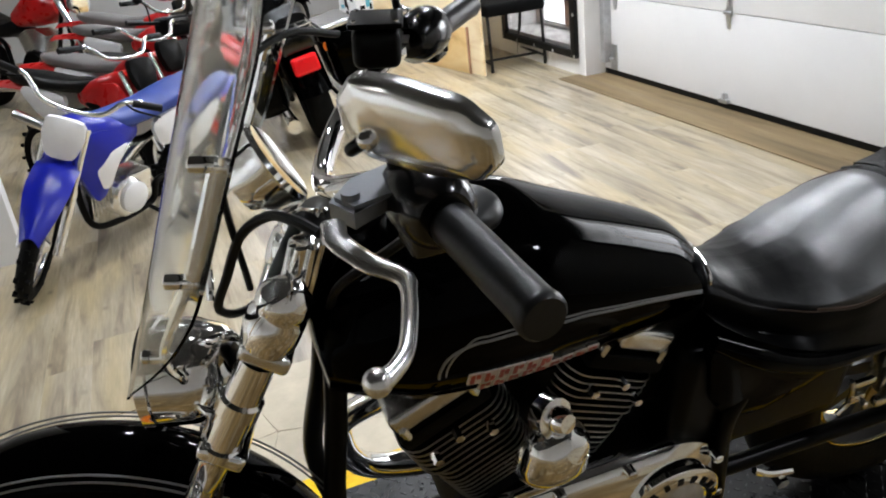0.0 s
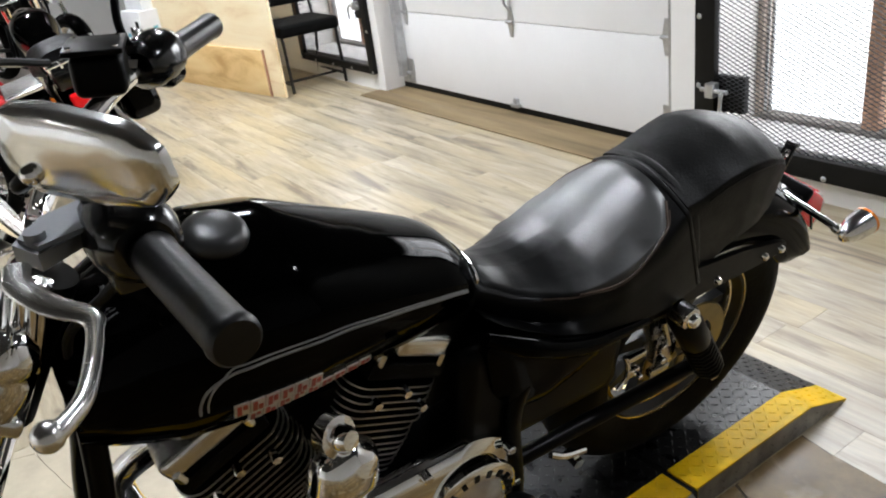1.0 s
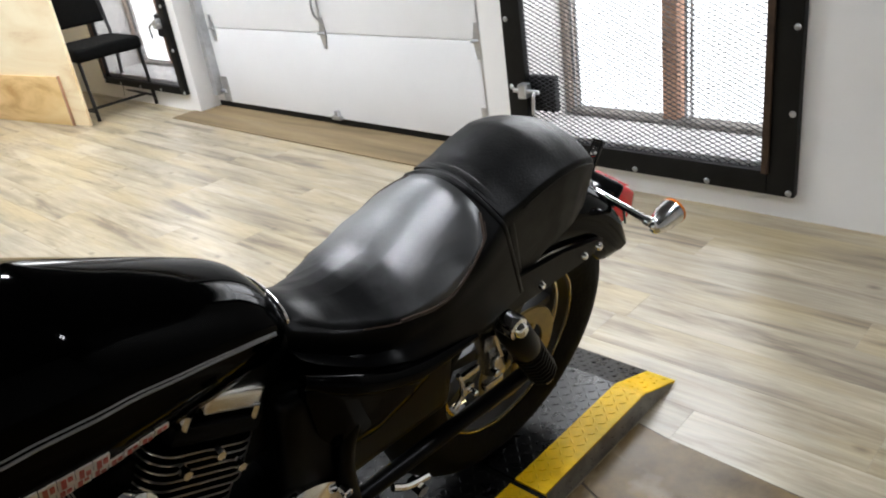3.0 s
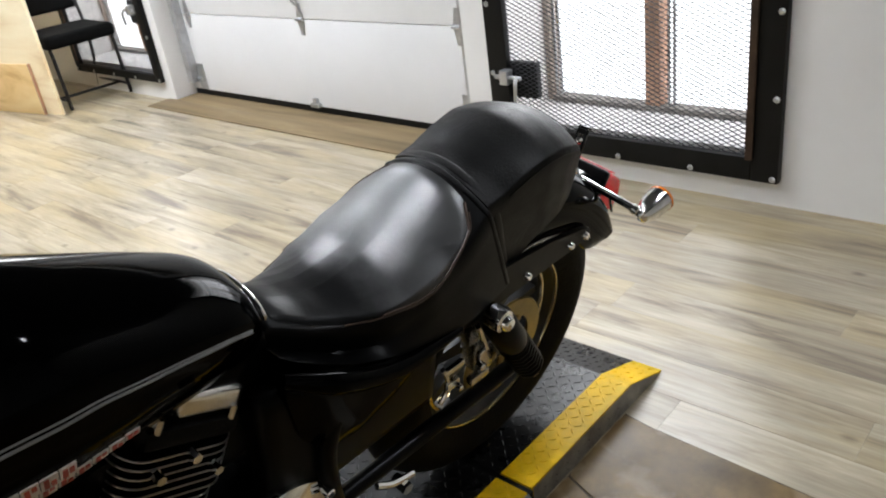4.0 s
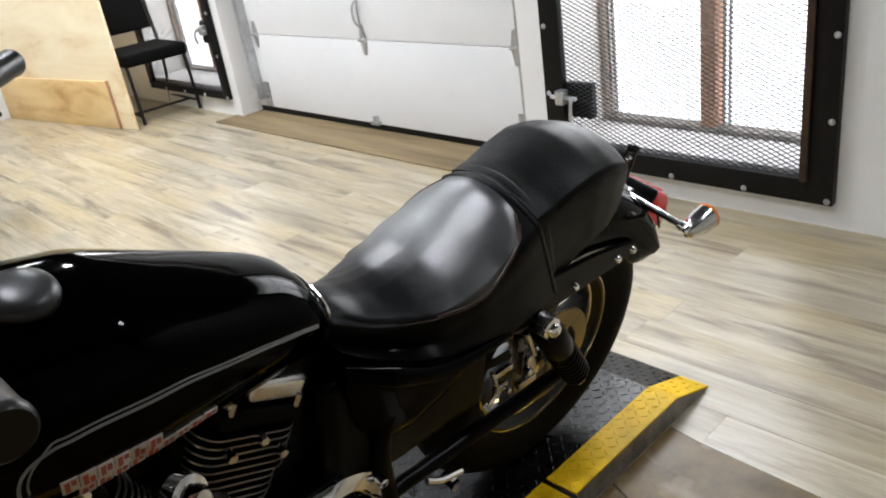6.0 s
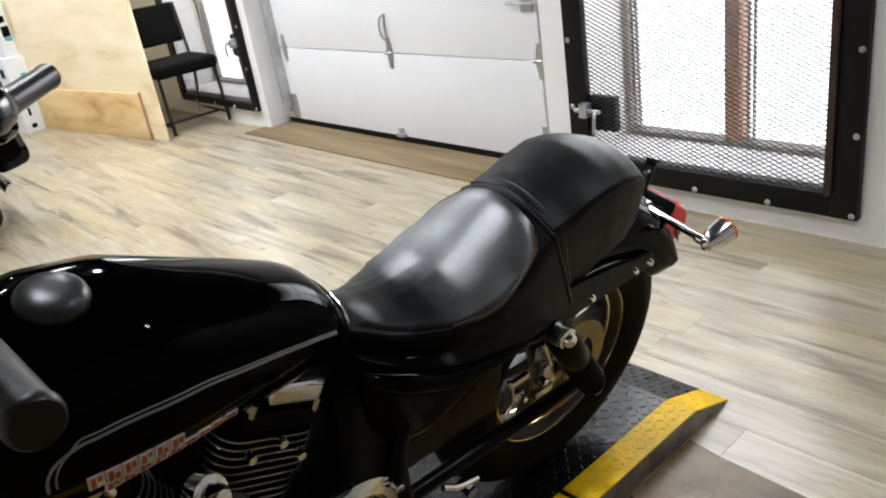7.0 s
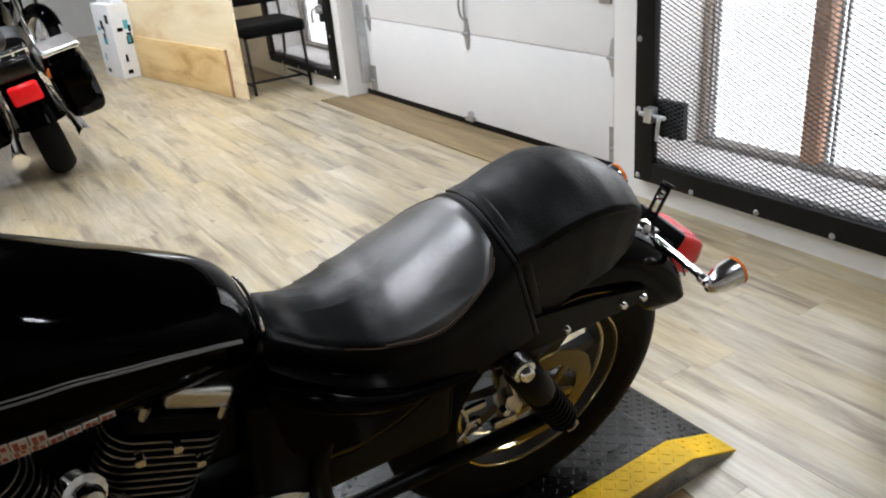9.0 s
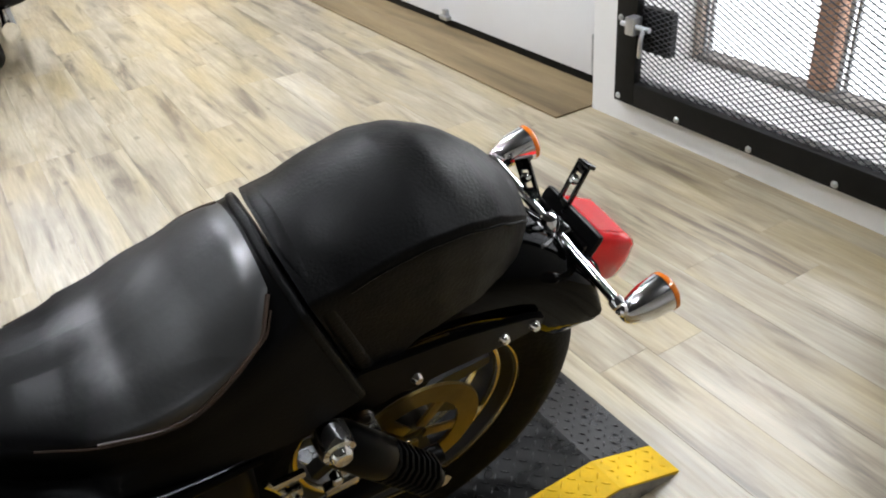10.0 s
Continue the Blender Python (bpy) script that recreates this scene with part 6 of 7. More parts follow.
def spoked_wheel(root, y, z, r, w, knobs, steer=None, rim_mat=None):
    ax = Matrix.Translation((0, y, z)) @ pose(0, 0, 0, 0, 90, 0)
    st = steer or Matrix.Identity(4)
    rim = r * 0.72
    bm = bmesh.new()
    tyre(bm, r, w, rim, ax, 48)
    if knobs:
        for k in range(36):
            a = 2 * math.pi * k / 36
            for off in ((-w * 0.30, 0.0), (w * 0.30, 0.0)) if k % 2 else ((0.0, 0.0),):
                box(bm, off[0] - w * 0.13, off[0] + w * 0.13, -0.008, 0.008, r - 0.010, r + 0.008, Matrix.Translation((0, y, z)) @ Matrix.Rotation(a, 4, 'X'))
    bmesh.ops.transform(bm, matrix=st, verts=bm.verts[:])
    wh = part("wheel", bm, M_TYRE, root, "black tyre with knobs" if knobs else "black road tyre")
    bm = bmesh.new()
    lathe(bm, [(rim + 0.004, -w * 0.30), (rim - 0.012, -w * 0.2), (rim - 0.016, 0), (rim - 0.012, w * 0.2), (rim + 0.004, w * 0.30)], ax, 48)
    lathe(bm, [(0, -0.04), (0.018, -0.04), (0.036, -0.022), (0.038, 0.022), (0.018, 0.04), (0, 0.04)], ax, 20)
    for k in range(18):
        a = 2 * math.pi * k / 18
        s = 1 if k % 2 else -1
        cyl(bm, ax @ Vector((0.03 * math.cos(a + 0.5 * s), 0.03 * math.sin(a + 0.5 * s), s * 0.018)), ax @ Vector(((rim - 0.01) * math.cos(a), (rim - 0.01) * math.sin(a), 0)), 0.0022, seg=5, caps=False)
    bmesh.ops.transform(bm, matrix=st, verts=bm.verts[:])
    part("spoked_rim", bm, rim_mat or M_ALU, wh)


def hull(stations, n=12):
    """A body of oval cross-sections: stations of (y, half width, bottom, top)."""
    bm = bmesh.new()
    rows = []
    for y, w, z0, z1 in stations:
        c, h = (z0 + z1) / 2, (z1 - z0) / 2
        rows.append([(w * math.copysign(abs(math.cos(a)) ** 0.7, math.cos(a)), y, c + h * math.copysign(abs(math.sin(a)) ** 0.7, math.sin(a))) for a in np.linspace(0, 2 * math.pi, 4 * n + 1)[:-1]])
    loft(bm, rows)
    return bm


def fine(stations, n=5):
    t = np.arange(len(stations))
    tt = np.linspace(0, len(stations) - 1, (len(stations) - 1) * n + 1)
    cols = [np.interp(tt, t, [s[k] for s in stations]) for k in range(4)]
    k = np.array([0.25, 0.5, 0.25])
    for c in cols:
        c[1:-1] = np.convolve(c, k, mode="valid")
    return [tuple(float(c[i]) for c in cols) for i in range(len(tt))]


def dirt_bike(m, label, body, seat_mat, accent, group="dirt bikes", scale=1.0, turn=0, front=None):
    """A small off-road bike: front contact at y=0, rear at y=0.98, x to its left."""
    t = thing("dirt_bike", m @ Matrix.Scale(scale, 4), label, "motorcycle", group)
    st = Matrix.Translation((0, 0.24, 0.55)) @ Matrix.Rotation(radians(turn), 4, Vector((0, 0.42, 0.9))) @ Matrix.Translation((0, -0.24, -0.55))
    spoked_wheel(t, 0.0, 0.255, 0.25, 0.070, True, st)
    spoked_wheel(t, 0.98, 0.225, 0.22, 0.085, True)

    def sp(name, bm, material, label=""):
        bmesh.ops.transform(bm, matrix=st, verts=bm.verts[:])
        return part(name, bm, material, t, label)
    for s in (1, -1):
        bm = bmesh.new()
        cyl(bm, (s * 0.075, 0.0, 0.22), (s * 0.075, 0.13, 0.48), 0.021, 0.019, seg=14)
        cyl(bm, (s * 0.075, 0.12, 0.46), (s * 0.075, 0.235, 0.72), 0.014, seg=14)
        sp("fork_leg", bm, M_ALU, "silver fork leg")
    bm = bmesh.new()
    tube(bm, [(-0.33, 0.33, 0.86), (-0.20, 0.30, 0.86), (-0.10, 0.25, 0.79), (0.10, 0.25, 0.79), (0.20, 0.30, 0.86), (0.33, 0.33, 0.86)], 0.011, seg=10)
    sp("handlebar", bm, M_ALU)
    for s in (1, -1):
        bm = bmesh.new()
        cyl(bm, (s * 0.22, 0.305, 0.86), (s * 0.335, 0.332, 0.86), 0.016, seg=12)
        sp("grip", bm, M_RUBBER)
        bm = bmesh.new()
        tube(bm, [(s * 0.20, 0.28, 0.86), (s * 0.25, 0.25, 0.86), (s * 0.34, 0.27, 0.85)], 0.005, seg=6)
        sp("lever", bm, M_SATIN)
    # number plate / headlamp shroud and front fender
    bm = bmesh.new()
    pl = densify([(-0.078, 0.085), (0.078, 0.085), (0.086, 0.0), (0.055, -0.095), (-0.055, -0.095), (-0.086, 0.0)], 4)
    rows = [[(x * f, -d, z * f) for x, z in pl] for f, d in ((0.94, -0.02), (1.0, 0.0), (0.95, 0.016), (0.6, 0.026), (0.02, 0.028))]
    loft(bm, rows, m=Matrix.Translation((0, 0.16, 0.70)) @ pose(0, 0, 0, -14, 0, 0))
    sp("number_plate", bm, front or M_WHITEPL, "blank number plate")
    bm = bmesh.new()
    rows = []
    for u in np.linspace(0, 1, 16):
        y = -0.21 + 0.43 * u
        z = 0.535 + 0.07 * math.sin(u * 2.4) - 0.09 * (1 - u) ** 2
        w = 0.036 + 0.050 * math.sin(min(1, u * 1.8) * 1.57)
        rows.append([(w * v, y, z - 0.035 * abs(v) ** 2) for v in np.linspace(-1, 1, 9)] + [(w * v, y, z - 0.035 * abs(v) ** 2 - 0.004) for v in np.linspace(1, -1, 9)])
    loft(bm, rows)
    sp("front_fender", bm, body)
    # tank with shrouds, seat, tail
    part("tank", hull(fine([(0.22, 0.05, 0.56, 0.70), (0.30, 0.095, 0.50, 0.72), (0.42, 0.105, 0.50, 0.70), (0.54, 0.085, 0.52, 0.66), (0.60, 0.06, 0.54, 0.64)])), body, t)
    for s in (1, -1):
        bm = bulge_plate(densify([(0.20, 0.56), (0.26, 0.67), (0.40, 0.66), (0.52, 0.58), (0.42, 0.50), (0.36, 0.36), (0.30, 0.34)], 4), 0.100, 0.020, Matrix.Diagonal((s, 1, 1, 1)))
        part("shroud", bm, body, t)
        bm = bulge_plate(densify([(0.30, 0.50), (0.38, 0.56), (0.50, 0.575), (0.42, 0.49), (0.37, 0.40), (0.33, 0.40)], 4), 0.118, 0.006, Matrix.Diagonal((s, 1, 1, 1)))
        part("shroud_graphic", bm, accent, t)
        bm = bulge_plate(densify([(0.66, 0.60), (0.98, 0.66), (1.02, 0.62), (0.90, 0.48), (0.72, 0.46)], 4), 0.085, 0.018, Matrix.Diagonal((s, 1, 1, 1)))
        part("side_plate", bm, M_WHITEPL, t)
    part("seat", hull(fine([(0.42, 0.05, 0.60, 0.70), (0.52, 0.085, 0.60, 0.685), (0.70, 0.095, 0.61, 0.685), (0.92, 0.095, 0.63, 0.72), (1.08, 0.08, 0.66, 0.735), (1.14, 0.05, 0.69, 0.73)])), seat_mat, t)
    bm = bmesh.new()
    rows = []
    for u in np.linspace(0, 1, 12):
        y = 0.95 + 0.42 * u
        z = 0.655 + 0.07 * u - 0.06 * u * u
        w = 0.085 - 0.02 * u
        rows.append([(w * v, y, z - 0.03 * abs(v) ** 2) for v in np.linspace(-1, 1, 9)] + [(w * v, y, z - 0.03 * abs(v) ** 2 - 0.004) for v in np.linspace(1, -1, 9)])
    loft(bm, rows)
    part("rear_fender", bm, body, t)
    # engine and frame
    bm = bmesh.new()
    cyl(bm, (-0.08, 0.50, 0.28), (0.085, 0.50, 0.28), 0.095, seg=28, bevel=0.012)
    box(bm, -0.07, 0.07, 0.48, 0.66, 0.22, 0.38, bevel=0.025)
    eng = part("engine", bm, M_ALU, t, "grey alloy engine")
    bm = bmesh.new()
    lathe(bm, [(0.075, 0), (0.075, 0.012), (0.06, 0.02), (0, 0.022)], Matrix.Translation((0.086, 0.52, 0.28)) @ pose(0, 0, 0, 0, 90, 0), 28)
    part("engine_cover", bm, M_WHITEPL, eng)
    for k in range(7):
        bm = bmesh.new()
        box(bm, -0.065, 0.065, 0.30 + 0.018 * k, 0.306 + 0.018 * k, 0.24 + 0.006 * k, 0.36 + 0.006 * k, bevel=0.002, seg=1)
        part("fin", bm, M_ALU, eng)
    bm = bmesh.new()
    tube(bm, [(0, 0.24, 0.66), (0, 0.27, 0.45), (0.04, 0.30, 0.22), (0.05, 0.45, 0.17), (0.05, 0.66, 0.19), (0.07, 0.70, 0.30), (0.08, 0.98, 0.235)], 0.016, seg=10)
    tube(bm, [(0, 0.26, 0.62), (0, 0.50, 0.56), (0.0, 0.72, 0.50), (0.0, 1.05, 0.64)], 0.016, seg=10)
    tube(bm, [(-0.07, 0.70, 0.30), (-0.08, 0.98, 0.235)], 0.014, seg=10)
    part("frame", bm, M_SATIN, t)
    bm = bmesh.new()
    tube(bm, [(-0.05, 0.34, 0.36), (-0.11, 0.32, 0.28), (-0.12, 0.50, 0.22), (-0.12, 0.75, 0.40), (-0.12, 1.05, 0.50)], [0.014, 0.015, 0.016, 0.03, 0.032], seg=12)
    part("exhaust", bm, M_ALU, t)
    bm = bmesh.new()
    tube(bm, [(0.10, 0.60, 0.20), (0.20, 0.60, 0.19)], 0.011, seg=8)
    part("foot_peg", bm, M_SATIN, t)
    bm = bmesh.new()
    tube(bm, [(-0.10, 0.60, 0.20), (-0.20, 0.60, 0.19)], 0.011, seg=8)
    part("foot_peg", bm, M_SATIN, t)
    return t


def heading(x, y, dx, dy, lean=6.0):
    """The pose of a bike whose front wheel stands at x, y and whose tail points along dx, dy."""
    a = math.degrees(math.atan2(-dx, dy))
    return pose(x, y, 0) @ pose(0, 0, 0, 0, 0, a) @ pose(0, 0, 0, 0, lean, 0)


dirt_bike(heading(0.70, 0.21, -0.669, 0.743, 14), "blue and white child-size dirt bike with knobbly tyres", M_BLUE, M_BLUESEAT, M_WHITEPL, scale=0.95, turn=38)
dirt_bike(heading(0.06, 0.90, -0.72, -0.69, 5), "red dirt bike with a black seat, parked in a row", M_RED, M_LEATHER, M_SATIN, scale=0.95, front=M_SATIN)
dirt_bike(heading(-0.30, 1.06, -0.72, -0.69, 5), "red dirt bike with a grey seat, parked in a row", M_RED, M_GREYSEAT, M_SATIN, scale=0.97, front=M_SATIN)
dirt_bike(heading(-1.34, 1.22, -0.72, -0.69, 5), "red dirt bike with a grey seat, parked in a row", M_RED, M_GREYSEAT, M_SATIN, scale=1.0, front=M_SATIN)
dirt_bike(heading(-1.85, 1.27, -0.72, -0.69, 5), "red dirt bike with a grey seat, parked in a row", M_RED, M_GREYSEAT, M_SATIN, scale=1.04, front=M_SATIN)


def scooter(m):
    """A black and red scooter seen from behind its leg shield."""
    t = thing("scooter", m, "black scooter with a tall leg shield and pale edge trim", "scooter")
    spoked_wheel(t, 0.0, 0.20, 0.20, 0.09, False)
    spoked_wheel(t, 1.12, 0.20, 0.20, 0.10, False)
    bm = bmesh.new()
    pl = densify([(-0.17, 0.0), (-0.19, 0.30), (-0.13, 0.55), (0.13, 0.55), (0.19, 0.30), (0.17, 0.0)], 5)
    loft(bm, [[(x * f, d, z * f + (1 - f) * 0.3) for x, z in pl] for f, d in ((0.95, -0.05), (1.0, 0.0), (0.97, 0.03), (0.9, 0.04))], m=Matrix.Translation((0, 0.12, 0.25)) @ pose(0, 0, 0, -18, 0, 0))
    part("leg_shield", bm, M_SATIN, t)
    bm = bmesh.new()
    tube(bm, [(0.17, 0.13, 0.27), (0.195, 0.22, 0.55), (0.135, 0.30, 0.79)], 0.008, seg=8)
    tube(bm, [(-0.17, 0.13, 0.27), (-0.195, 0.22, 0.55), (-0.135, 0.30, 0.79)], 0.008, seg=8)
    part("shield_trim", bm, M_WHITEPL, t, "pale edge trim")
    part("body", hull(fine([(0.10, 0.10, 0.20, 0.30), (0.40, 0.12, 0.18, 0.28), (0.62, 0.13, 0.20, 0.52), (0.90, 0.14, 0.32, 0.62), (1.30, 0.08, 0.48, 0.64)])), M_GLOSS, t)
    part("seat", hull(fine([(0.58, 0.08, 0.58, 0.66), (0.70, 0.12, 0.60, 0.68), (1.05, 0.12, 0.63, 0.71), (1.28, 0.07, 0.65, 0.70)])), M_LEATHER, t)
    bm = bmesh.new()
    tube(bm, [(-0.30, 0.36, 0.92), (-0.12, 0.30, 0.90), (0.12, 0.30, 0.90), (0.30, 0.36, 0.92)], 0.012, seg=10)
    box(bm, -0.11, 0.11, 0.22, 0.36, 0.80, 0.93, bevel=0.03, seg=3)
    part("handlebar", bm, M_SATIN, t)
    bm = bmesh.new()
    box(bm, -0.06, 0.06, 0.355, 0.362, 0.83, 0.89, bevel=0.004)
    part("dial", bm, M_WHITEPL, t, "pale dial plate")
    for s in (1, -1):
        bm = bmesh.new()
        cyl(bm, (s * 0.21, 0.335, 0.913), (s * 0.32, 0.367, 0.924), 0.017, seg=12)
        part("grip", bm, M_RUBBER, t)
        bm = bmesh.new()
        tube(bm, [(s * 0.17, 0.31, 0.91), (s * 0.20, 0.29, 1.0), (s * 0.24, 0.29, 1.06)], 0.005, seg=8)
        lathe(bm, [(0, 0.012), (0.03, 0.010), (0.05, 0.0), (0.05, -0.006), (0, -0.006)], Matrix.Translation((s * 0.26, 0.29, 1.08)) @ pose(0, 0, 0, 90, 0, 0), 20)
        part("mirror", bm, M_SATIN, t)
    return t


scooter(heading(-0.74, 1.20, -0.72, -0.69, 4) @ Matrix.Scale(0.88, 4))


def touring_bike(m, label, bags=True, colour=None):
    """A large road bike: front contact at y=0, rear at y=1.50."""
    t = thing("touring_motorcycle", m, label, "motorcycle", "road motorcycles")
    body = colour or M_PAINT
    spoked_wheel(t, 0.0, 0.31, 0.31, 0.11, False)
    spoked_wheel(t, 1.50, 0.30, 0.30, 0.15, False)
    for s in (1, -1):
        bm = bmesh.new()
        cyl(bm, (s * 0.09, 0.0, 0.30), (s * 0.09, 0.35, 0.95), 0.024, seg=16)
        part("fork_leg", bm, M_CHROME, t)
    bm = bmesh.new()
    fender(bm, 0.0, 0.31, 0.345, 15, 150, 0.075, 0.06, 18)
    part("front_fender", bm, body, t)
    bm = bmesh.new()
    fender(bm, 1.50, 0.30, 0.36, 8, 140, 0.105, 0.09, 18)
    part("rear_fender", bm, body, t)
    part("tank", hull(fine([(0.38, 0.07, 0.74, 0.86), (0.50, 0.13, 0.68, 0.92), (0.70, 0.14, 0.66, 0.90), (0.90, 0.09, 0.66, 0.80)])), body, t)
    part("seat", hull(fine([(0.86, 0.09, 0.62, 0.74), (1.05, 0.16, 0.58, 0.70), (1.25, 0.16, 0.62, 0.76), (1.38, 0.15, 0.66, 0.82), (1.62, 0.12, 0.66, 0.78)])), M_LEATHER, t)
    bm = bmesh.new()
    cyl(bm, (-0.12, 0.72, 0.33), (0.12, 0.72, 0.33), 0.15, seg=28, bevel=0.015)
    eng = part("engine", bm, M_ENGINE, t)
    for sgn in (1, -1):
        for k in range(8):
            q = Matrix.Translation((0, 0.72, 0.36)) @ Matrix.Rotation(radians(24 * sgn), 4, 'X')
            bm = bmesh.new()
            box(bm, -0.08, 0.08, -0.075, 0.075, 0.12 + 0.022 * k, 0.130 + 0.022 * k, q, bevel=0.003, seg=1)
            part("fin", bm, M_ALU, eng)
    bm = bmesh.new()
    tube(bm, [(-0.36, 0.62, 1.00), (-0.22, 0.55, 1.02), (-0.10, 0.42, 0.98), (0.10, 0.42, 0.98), (0.22, 0.55, 1.02), (0.36, 0.62, 1.00)], 0.013, seg=10)
    part("handlebar", bm, M_CHROME, t)
    for s in (1, -1):
        bm = bmesh.new()
        cyl(bm, (s * 0.25, 0.565, 1.016), (s * 0.37, 0.625, 1.0), 0.018, seg=12)
        part("grip", bm, M_RUBBER, t)
        bm = bmesh.new()
        tube(bm, [(s * 0.20, 0.53, 1.02), (s * 0.26, 0.50, 1.12), (s * 0.30, 0.50, 1.16)], 0.006, seg=8)
        lathe(bm, [(0, 0.014), (0.035, 0.012), (0.055, 0.0), (0.052, -0.006), (0, -0.006)], Matrix.Translation((s * 0.33, 0.50, 1.18)) @ pose(0, 0, 0, 90, 0, 0), 20)
        part("mirror", bm, M_CHROME, t)
        bm = bmesh.new()
        tube(bm, [(s * 0.12, 0.60, 0.40), (s * 0.15, 0.50, 0.28), (s * 0.17, 0.80, 0.20), (s * 0.18, 1.75, 0.20)], [0.022, 0.024, 0.03, 0.042], seg=14)
        part("exhaust_pipe", bm, M_CHROME, t)
        mm = Matrix.Translation((s * 0.17, 1.70, 0.56)) @ pose(0, 0, 0, -90, 0, 0)
        bm = bmesh.new()
        lathe(bm, [(0, -0.03), (0.018, -0.025), (0.030, 0.0), (0.033, 0.03), (0.028, 0.036), (0, 0.04)], mm, 20)
        part("turn_signal", bm, M_ORANGE, t, "orange turn signal")
        if bags:
            bm = bmesh.new()
            rows = []
            for y, w, z0, z1 in fine([(1.22, 0.07, 0.34, 0.62), (1.30, 0.105, 0.30, 0.66), (1.60, 0.110, 0.28, 0.66), (1.76, 0.10, 0.30, 0.62), (1.82, 0.06, 0.36, 0.56)]):
                c, h = (z0 + z1) / 2, (z1 - z0) / 2
                rows.append([(s * 0.25 + w * math.copysign(abs(math.cos(a)) ** 0.45, math.cos(a)), y, c + h * math.copysign(abs(math.sin(a)) ** 0.45, math.sin(a))) for a in np.linspace(0, 2 * math.pi, 33)[:-1]])
            loft(bm, rows)
            bag = part("saddlebag", bm, M_PAINT, t, "hard black saddlebag")
            bm = bmesh.new()
            box(bm, s * 0.25 - 0.10, s * 0.25 + 0.10, 1.30, 1.76, 0.642, 0.672, bevel=0.012, seg=3)
            part("bag_lid", bm, M_ALU, bag, "pale bag lid")
    bm = bmesh.new()
    box(bm, -0.075, 0.075, 1.80, 1.86, 0.48, 0.58, bevel=0.02, seg=3)
    part("tail_lamp", bm, M_RED_LENS, t, "red tail lamp")
    if bags:
        bm = bmesh.new()
        for x in (-0.10, -0.033, 0.033, 0.10):
            tube(bm, [(x, 1.58, 0.74), (x, 1.72, 0.735), (x, 1.84, 0.72)], 0.007, seg=8)
        for y in (1.60, 1.72, 1.84):
            tube(bm, [(-0.11, y, 0.735), (0.11, y, 0.735)], 0.007, seg=8)
        for s in (1, -1):
            tube(bm, [(s * 0.10, 1.62, 0.735), (s * 0.11, 1.60, 0.62)], 0.007, seg=8)
        part("luggage_rack", bm, M_CHROME, t, "chrome luggage rack")
        bm = bmesh.new()
        box(bm, -0.10, 0.10, 1.66, 1.82, 0.60, 0.70, bevel=0.02, seg=3)
        part("tail_housing", bm, M_GLOSS, t)
    bm = bmesh.new()
    lathe(bm, [(0, 0.10), (0.06, 0.07), (0.085, 0.0), (0.085, -0.03), (0, -0.045)], Matrix.Translation((0, 0.18, 0.82)) @ pose(0, 0, 0, -90, 0, 0), 28)
    part("headlamp", bm, M_CHROME, t)
    bm = bmesh.new()
    tube(bm, [(0, 0.36, 0.86), (0.06, 0.42, 0.50), (0.10, 0.50, 0.20), (0.10, 0.95, 0.19), (0.10, 1.05, 0.55), (0.10, 1.40, 0.60)], 0.018, seg=10)
    tube(bm, [(0, 0.36, 0.86), (-0.06, 0.42, 0.50), (-0.10, 0.50, 0.20), (-0.10, 0.95, 0.19), (-0.10, 1.05, 0.55), (-0.10, 1.40, 0.60)], 0.018, seg=10)
    tube(bm, [(0.11, 1.0, 0.32), (0.12, 1.50, 0.30)], 0.018, seg=10)
    tube(bm, [(-0.11, 1.0, 0.32), (-0.12, 1.50, 0.30)], 0.018, seg=10)
    part("frame", bm, M_SATIN, t)
    return t


_d = Vector((0.998, -0.06))
touring_bike(heading(-0.66 - 1.5 * _d.x, 1.80 - 1.5 * _d.y, _d.x, _d.y, 11), "black touring motorcycle with saddlebags, red tail lamp and chrome rack")
touring_bike(heading(-3.9, 2.25, -0.95, -0.30, 5), "black and chrome cruiser motorcycle at the back of the showroom", False)
touring_bike(heading(-2.7, 0.55, -0.75, -0.66, 5), "red and chrome cruiser motorcycle among the parked bikes", False, M_RED)


def display_boxes():
    """Printed white cartons beside the plywood."""
    for k, (x, y, w, d, h, tone) in enumerate(((-3.32, 2.86, 0.40, 0.34, 0.62, M_CARD), (-3.36, 2.90, 0.34, 0.30, 1.10, M_CARD))):
        z0 = 0.001 if k == 0 else 0.622
        t = thing("carton", pose(x, y, z0, 0, 0, 8), "white cardboard carton printed with teal and dark patches", "carton", "cartons beside the plywood")
        hh = h if k == 0 else h - 0.55
        bm = bmesh.new()
        box(bm, -w / 2, w / 2, -d / 2, d / 2, 0, hh, bevel=0.004)
        part("box_body", bm, tone, t)
        for i in range(9):
            bm = bmesh.new()
            a, b = random.uniform(-w / 2 + 0.03, w / 2 - 0.12), random.uniform(0.03, hh - 0.14)
            ww, h2 = random.uniform(0.03, 0.09), random.uniform(0.03, 0.10)
            box(bm, a, a + ww, -d / 2 - 0.0015, -d / 2 - 0.0003, b, b + h2)
            part("print_patch", bm, M_CYAN if i % 3 == 0 else M_SATIN, t, smooth=False)
            bm = bmesh.new()
            box(bm, w / 2 + 0.0003, w / 2 + 0.0015, -d / 2 + (a + w / 2) * 0.7, -d / 2 + (a + w / 2) * 0.7 + ww * 0.7, b, b + h2)
            part("print_patch", bm, M_CYAN if i % 3 == 1 else M_SATIN, t, smooth=False)


random.seed(11)
display_boxes()

